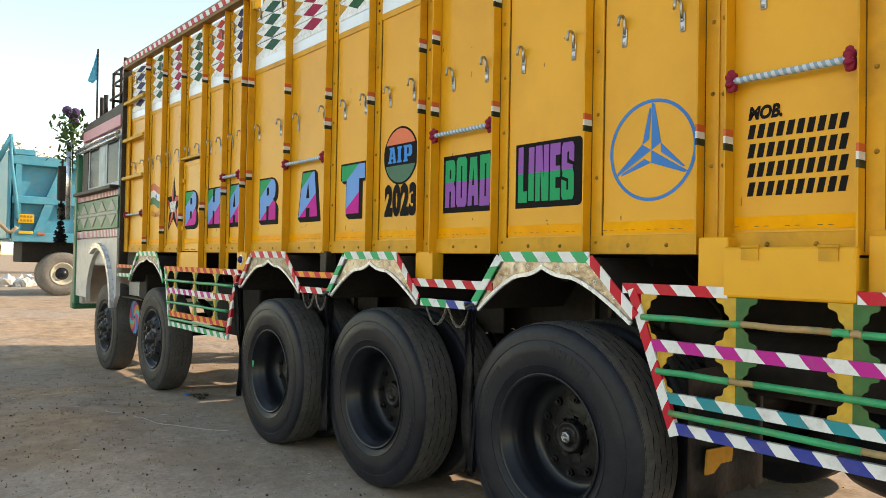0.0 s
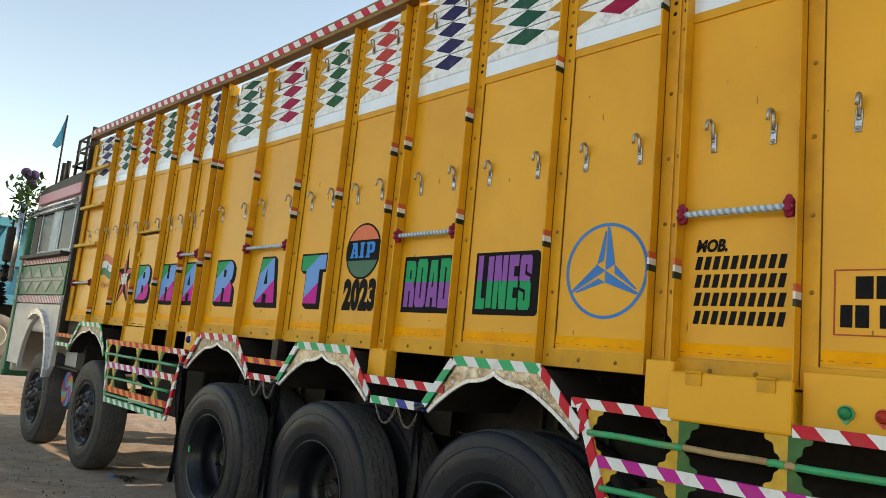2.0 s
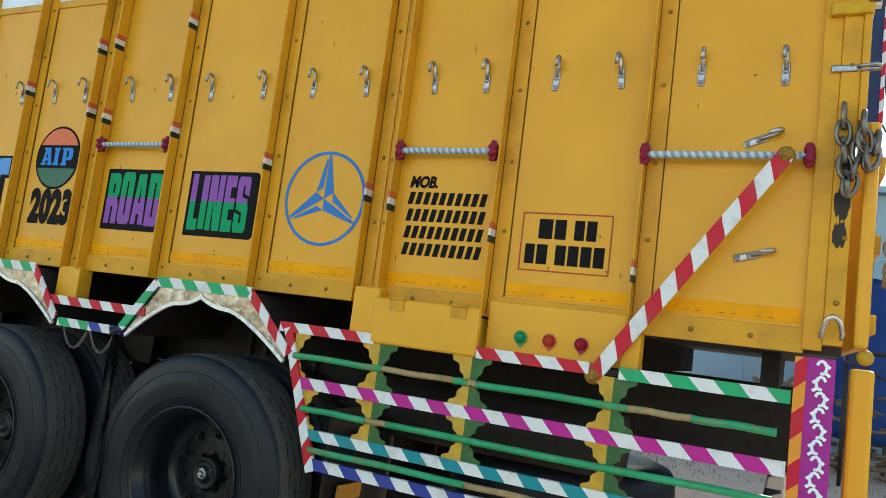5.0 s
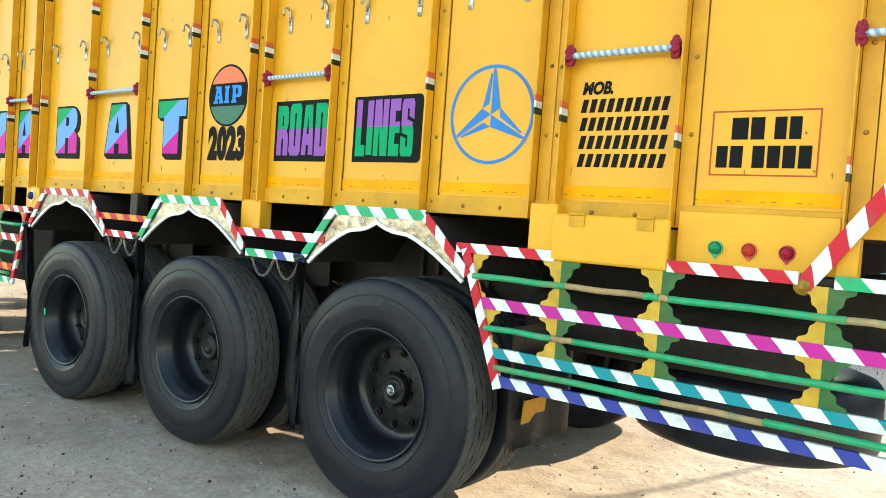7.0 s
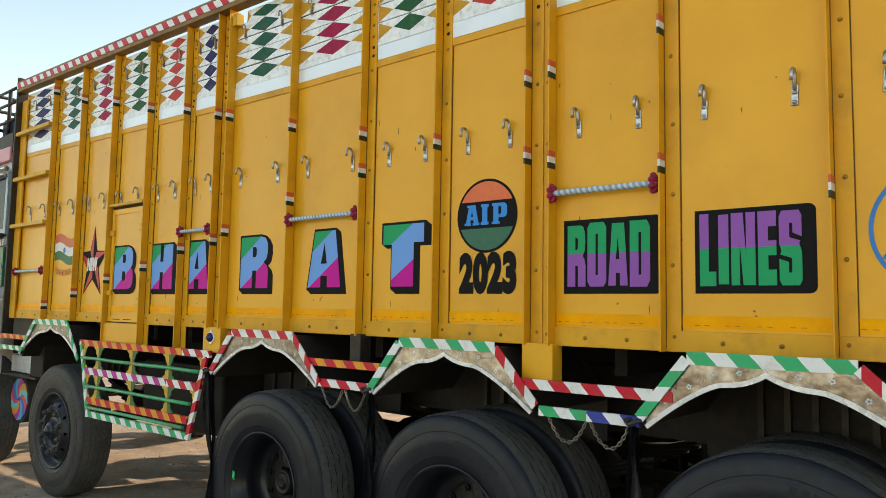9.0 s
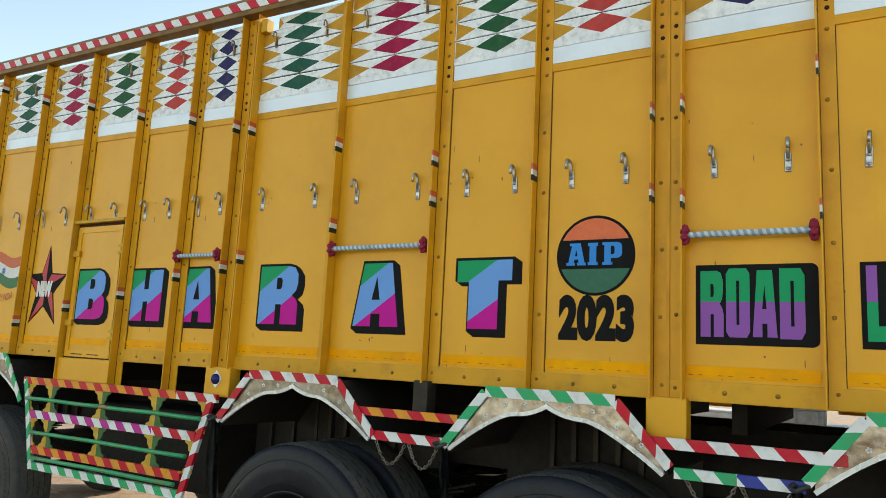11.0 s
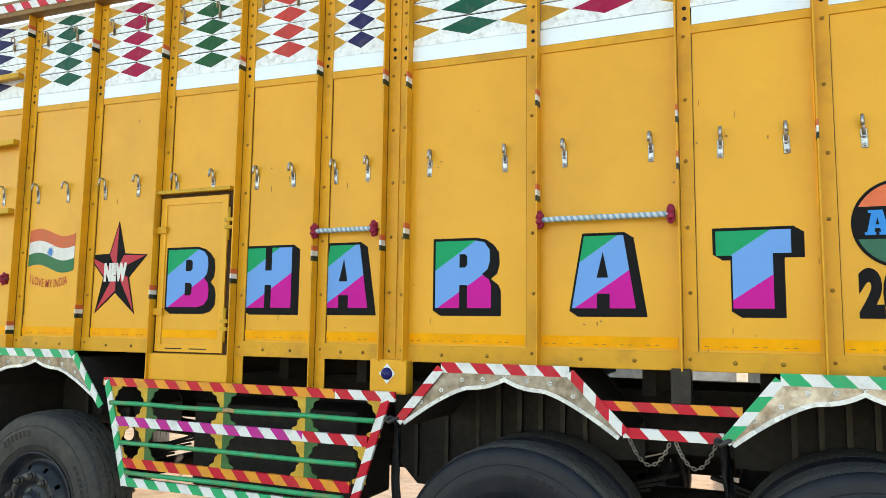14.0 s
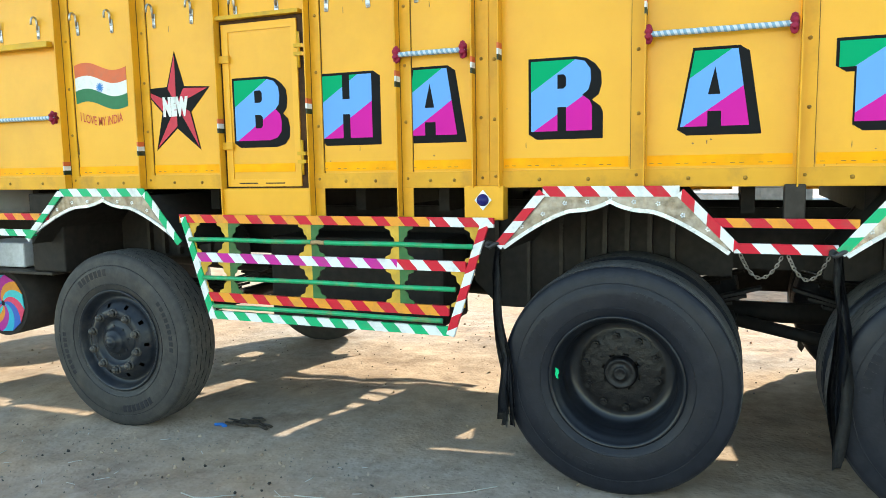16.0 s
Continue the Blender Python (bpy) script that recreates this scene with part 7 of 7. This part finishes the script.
pale_grey = surface("pale_grey_paint", (0.42, 0.43, 0.43), (0.60, 0.61, 0.61), 0.6, grain=8, patch=2, dirt=(0.25, 0.22, 0.18), dirt_amount=0.5)
mid_grey = surface("mid_grey_paint", (0.16, 0.17, 0.17), (0.28, 0.29, 0.28), 0.6, grain=8, patch=2, dirt=(0.3, 0.27, 0.2), dirt_amount=0.5)
crate(13.6, 4.6, 0.9, 1.5, 0.85, pale_grey, "pale grey crate on the yard's edge")
crate(13.2, 3.5, 0.7, 0.9, 1.0, mid_grey, "dull grey crate beside scrap")
crate(15.0, 5.9, 1.0, 1.6, 1.05, mid_grey, "weathered grey crate behind weeds")
crate(12.9, 0.9, 0.7, 1.1, 0.75, pale_grey, "whitish crate near the shed")


def drum(x, y, length, r):
    d = thing("drum", (x, y, r), "whitish plastic drum lying on its side", "drum", "drums on the yard's edge")
    turn = Matrix.Rotation(math.pi / 2, 4, "Z")
    prof = [(0.0, 0.0005), (0.0, r * 0.8), (0.03, r * 0.97), (length * 0.3, r), (length * 0.31, r * 1.03), (length * 0.35, r * 1.03), (length * 0.36, r), (length * 0.64, r), (length * 0.65, r * 1.03), (length * 0.69, r * 1.03), (length * 0.7, r), (length - 0.03, r * 0.97), (length, r * 0.8), (length, 0.0005)]
    part("shell", to_mesh(lathe(B(), prof, 28), surface("drum_white", (0.62, 0.63, 0.62), (0.76, 0.77, 0.76), 0.5, dirt=(0.3, 0.26, 0.2), dirt_amount=0.4), "shell"), None, d, at=(x, y, r - 0.02), turn=turn)
    part("cap", to_mesh(lathe(B(), ((-0.03, 0.0005), (-0.03, 0.05), (0.01, 0.05)), 14), mid_grey, "cap"), None, d, at=(x + 0.1, y, r - 0.02), turn=turn)


drum(12.4, 2.4, 0.95, 0.42)
drum(13.9, 2.9, 0.95, 0.40)


def grass_patch(name, n, xr, yr, h, mat, seed, label):
    r = random.Random(seed)
    vs, fs = [], []
    for _ in range(n):
        x, y = r.uniform(*xr), r.uniform(*yr)
        z = -0.03
        a, hh, w = r.uniform(0, 6.28), h * r.uniform(0.4, 1.2), r.uniform(0.006, 0.016)
        dx, dy = math.cos(a), math.sin(a)
        i = len(vs)
        vs += [(x - dy * w, y + dx * w, z), (x + dy * w, y - dx * w, z), (x + dx * hh * 0.4, y + dy * hh * 0.4, z + hh)]
        fs.append((i, i + 1, i + 2))
    me = bpy.data.meshes.new(name)
    me.from_pydata(vs, [], fs)
    me.materials.append(mat)
    return tagged(new(name, me), label, "grass", kind="stuff")


grass_patch("grass", 9000, (9.0, 13.5), (-7.0, 6.0), 0.13, leaf, 3, "low green weeds on the yard's edge")
grass_patch("dry_grass", 5000, (8.5, 14.0), (-7.0, 10.0), 0.12, dry_leaf, 5, "dry straw-coloured weeds")

# stones, grit and litter
def stones(name, n, region, sizes, mat, seed, label):
    r = random.Random(seed)
    base = B()
    bmesh.ops.create_icosphere(base, subdivisions=1, radius=1.0)
    bv = [v.co.copy() for v in base.verts]
    bf = [tuple(v.index for v in f.verts) for f in base.faces]
    base.free()
    vs, fs = [], []
    for _ in range(n):
        x, y = region(r)
        s = r.uniform(*sizes) * r.uniform(0.5, 1.0)
        z = ground_z(x, y) if abs(x) < 60 and abs(y) < 60 else 0
        rot = Euler((r.uniform(0, 6), r.uniform(0, 6), r.uniform(0, 6))).to_matrix() @ Matrix.Diagonal((1.0, r.uniform(0.5, 1.0), r.uniform(0.35, 0.8)))
        i = len(vs)
        vs += [tuple(Vector((x, y, z + s * 0.2)) + rot @ (v * s * r.uniform(0.8, 1.15))) for v in bv]
        fs += [tuple(i + q for q in f) for f in bf]
    me = bpy.data.meshes.new(name)
    me.from_pydata(vs, [], fs)
    me.materials.append(mat)
    return tagged(new(name, me), label, "stones", kind="stuff")


stones("grit", 5000, lambda r: (r.uniform(-0.6, 2.6) if r.random() < 0.8 else r.uniform(2.6, 8), r.uniform(0.5, 11)), (0.003, 0.011), stone, 21, "scattered grit and gravel on the soil")
stones("clods", 2200, lambda r: (r.uniform(-0.8, 2.7) if r.random() < 0.75 else r.uniform(2.7, 8), r.uniform(0.5, 12)), (0.004, 0.02), soil, 22, "loose clods of dry soil")
stones("dark_crumbs", 260, lambda r: (r.uniform(0.2, 2.6), r.uniform(2.5, 10)), (0.004, 0.017), dark_frame, 23, "dark crumbs and leaf litter")
stones("stone_heap", 240, lambda r: (r.gauss(3.2, 1.2), r.gauss(30, 1.2)), (0.15, 0.4), surface("pale_stone", (0.45, 0.43, 0.40), (0.62, 0.60, 0.56), 0.9), 24, "heap of pale quarry stones")
def on_soil(pts, lift_by=0.006):
    return [(x, y, ground_z(x, y) + lift_by) for x, y in pts]


tagged(part("plastic_scrap", tube(B(), on_soil(((2.84, 7.68), (2.86, 7.64), (2.83, 7.60)), 0.012), 0.018, 7, squash=0.5), surface("rag_blue", (0.02, 0.12, 0.4), (0.03, 0.16, 0.5), 0.7), None), "small bright blue plastic scrap on the soil", "litter")
rr = random.Random(5)
bm = B()
for k in range(14):
    x, y = 2.90 + rr.gauss(0, 0.035), 7.47 + rr.gauss(0, 0.07)
    d = rr.uniform(0.03, 0.09)
    tube(bm, on_soil(((x - 0.01, y - d), (x + rr.gauss(0, 0.02), y), (x + 0.01, y + d)), 0.014), rr.uniform(0.008, 0.018), 6, squash=0.5)
tagged(part("dark_rag", bm, dark_frame, None), "crumpled dark rag lying on the soil", "rag")
string_mat = surface("pale_string", (0.40, 0.38, 0.34), (0.55, 0.53, 0.48), 0.8)
for pts in (((1.96, 7.17), (1.94, 7.08), (1.97, 7.0), (2.0, 6.95), (2.02, 6.90)), ((2.1, 6.63), (2.12, 6.5), (2.15, 6.32), (2.22, 6.2), (2.32, 6.05), (2.40, 5.9), (2.51, 5.77))):
    tagged(part("string", tube(B(), on_soil(pts), 0.0028, 5), string_mat, None), "loose pale string on the soil", "string")
bm = B()
for k in range(160):
    x, y = rr.uniform(0.3, 2.6), rr.uniform(1.5, 9)
    a, d = rr.uniform(0, 6.28), rr.uniform(0.01, 0.045)
    tube(bm, on_soil(((x - math.cos(a) * d, y - math.sin(a) * d), (x, y), (x + math.cos(a) * d, y + math.sin(a + 0.4) * d)), 0.005), 0.0016, 4)
tagged(part("straw", bm, string_mat, None), "scattered bits of straw and twig on the soil", "litter", kind="stuff")


def tree(x, y, h, seed, mat):
    r = random.Random(seed)
    root = thing("tree", (x, y, 0), "dusty olive-green tree beyond the yard", "tree", "trees beyond the yard")
    bm = B()
    tube(bm, ((x, y, 0), (x + 0.1, y, h * 0.3), (x - 0.1, y + 0.1, h * 0.55)), 0.18, 8)
    tips = []
    for k in range(9):
        a = r.uniform(0, 6.28)
        tip = (x + math.cos(a) * h * 0.3, y + math.sin(a) * h * 0.3, h * r.uniform(0.5, 0.85))
        tube(bm, ((x, y, h * r.uniform(0.25, 0.5)), tip), 0.06, 6)
        tips.append(tip)
    part("trunk", bm, wood_grey, root)
    vs, fs = [], []
    for k in range(4200):
        t = r.choice(tips)
        c = Vector((t[0] + r.gauss(0, h * 0.085), t[1] + r.gauss(0, h * 0.085), t[2] + r.gauss(0, h * 0.06)))
        a = Vector((r.gauss(0, 1), r.gauss(0, 1), r.gauss(0, 1))).normalized() * r.uniform(0.05, 0.13)
        b2 = Vector((r.gauss(0, 1), r.gauss(0, 1), r.gauss(0, 1))).normalized() * r.uniform(0.03, 0.08)
        i = len(vs)
        vs += [tuple(c + a), tuple(c + b2), tuple(c - a), tuple(c - b2)]
        fs.append((i, i + 1, i + 2, i + 3))
    me = bpy.data.meshes.new("crown")
    me.from_pydata(vs, [], fs)
    me.materials.append(mat)
    part("crown", me, None, root)


for x, y, h, s in ((8.9, 46, 7.7, 1), (12.5, 48, 6.2, 2), (6.5, 50, 5.8, 3), (15.5, 47, 6.8, 4), (24, 12, 5.0, 5), (27, 6, 5.5, 6)):
    tree(x, y, h, s, dry_leaf if s % 2 else leaf)
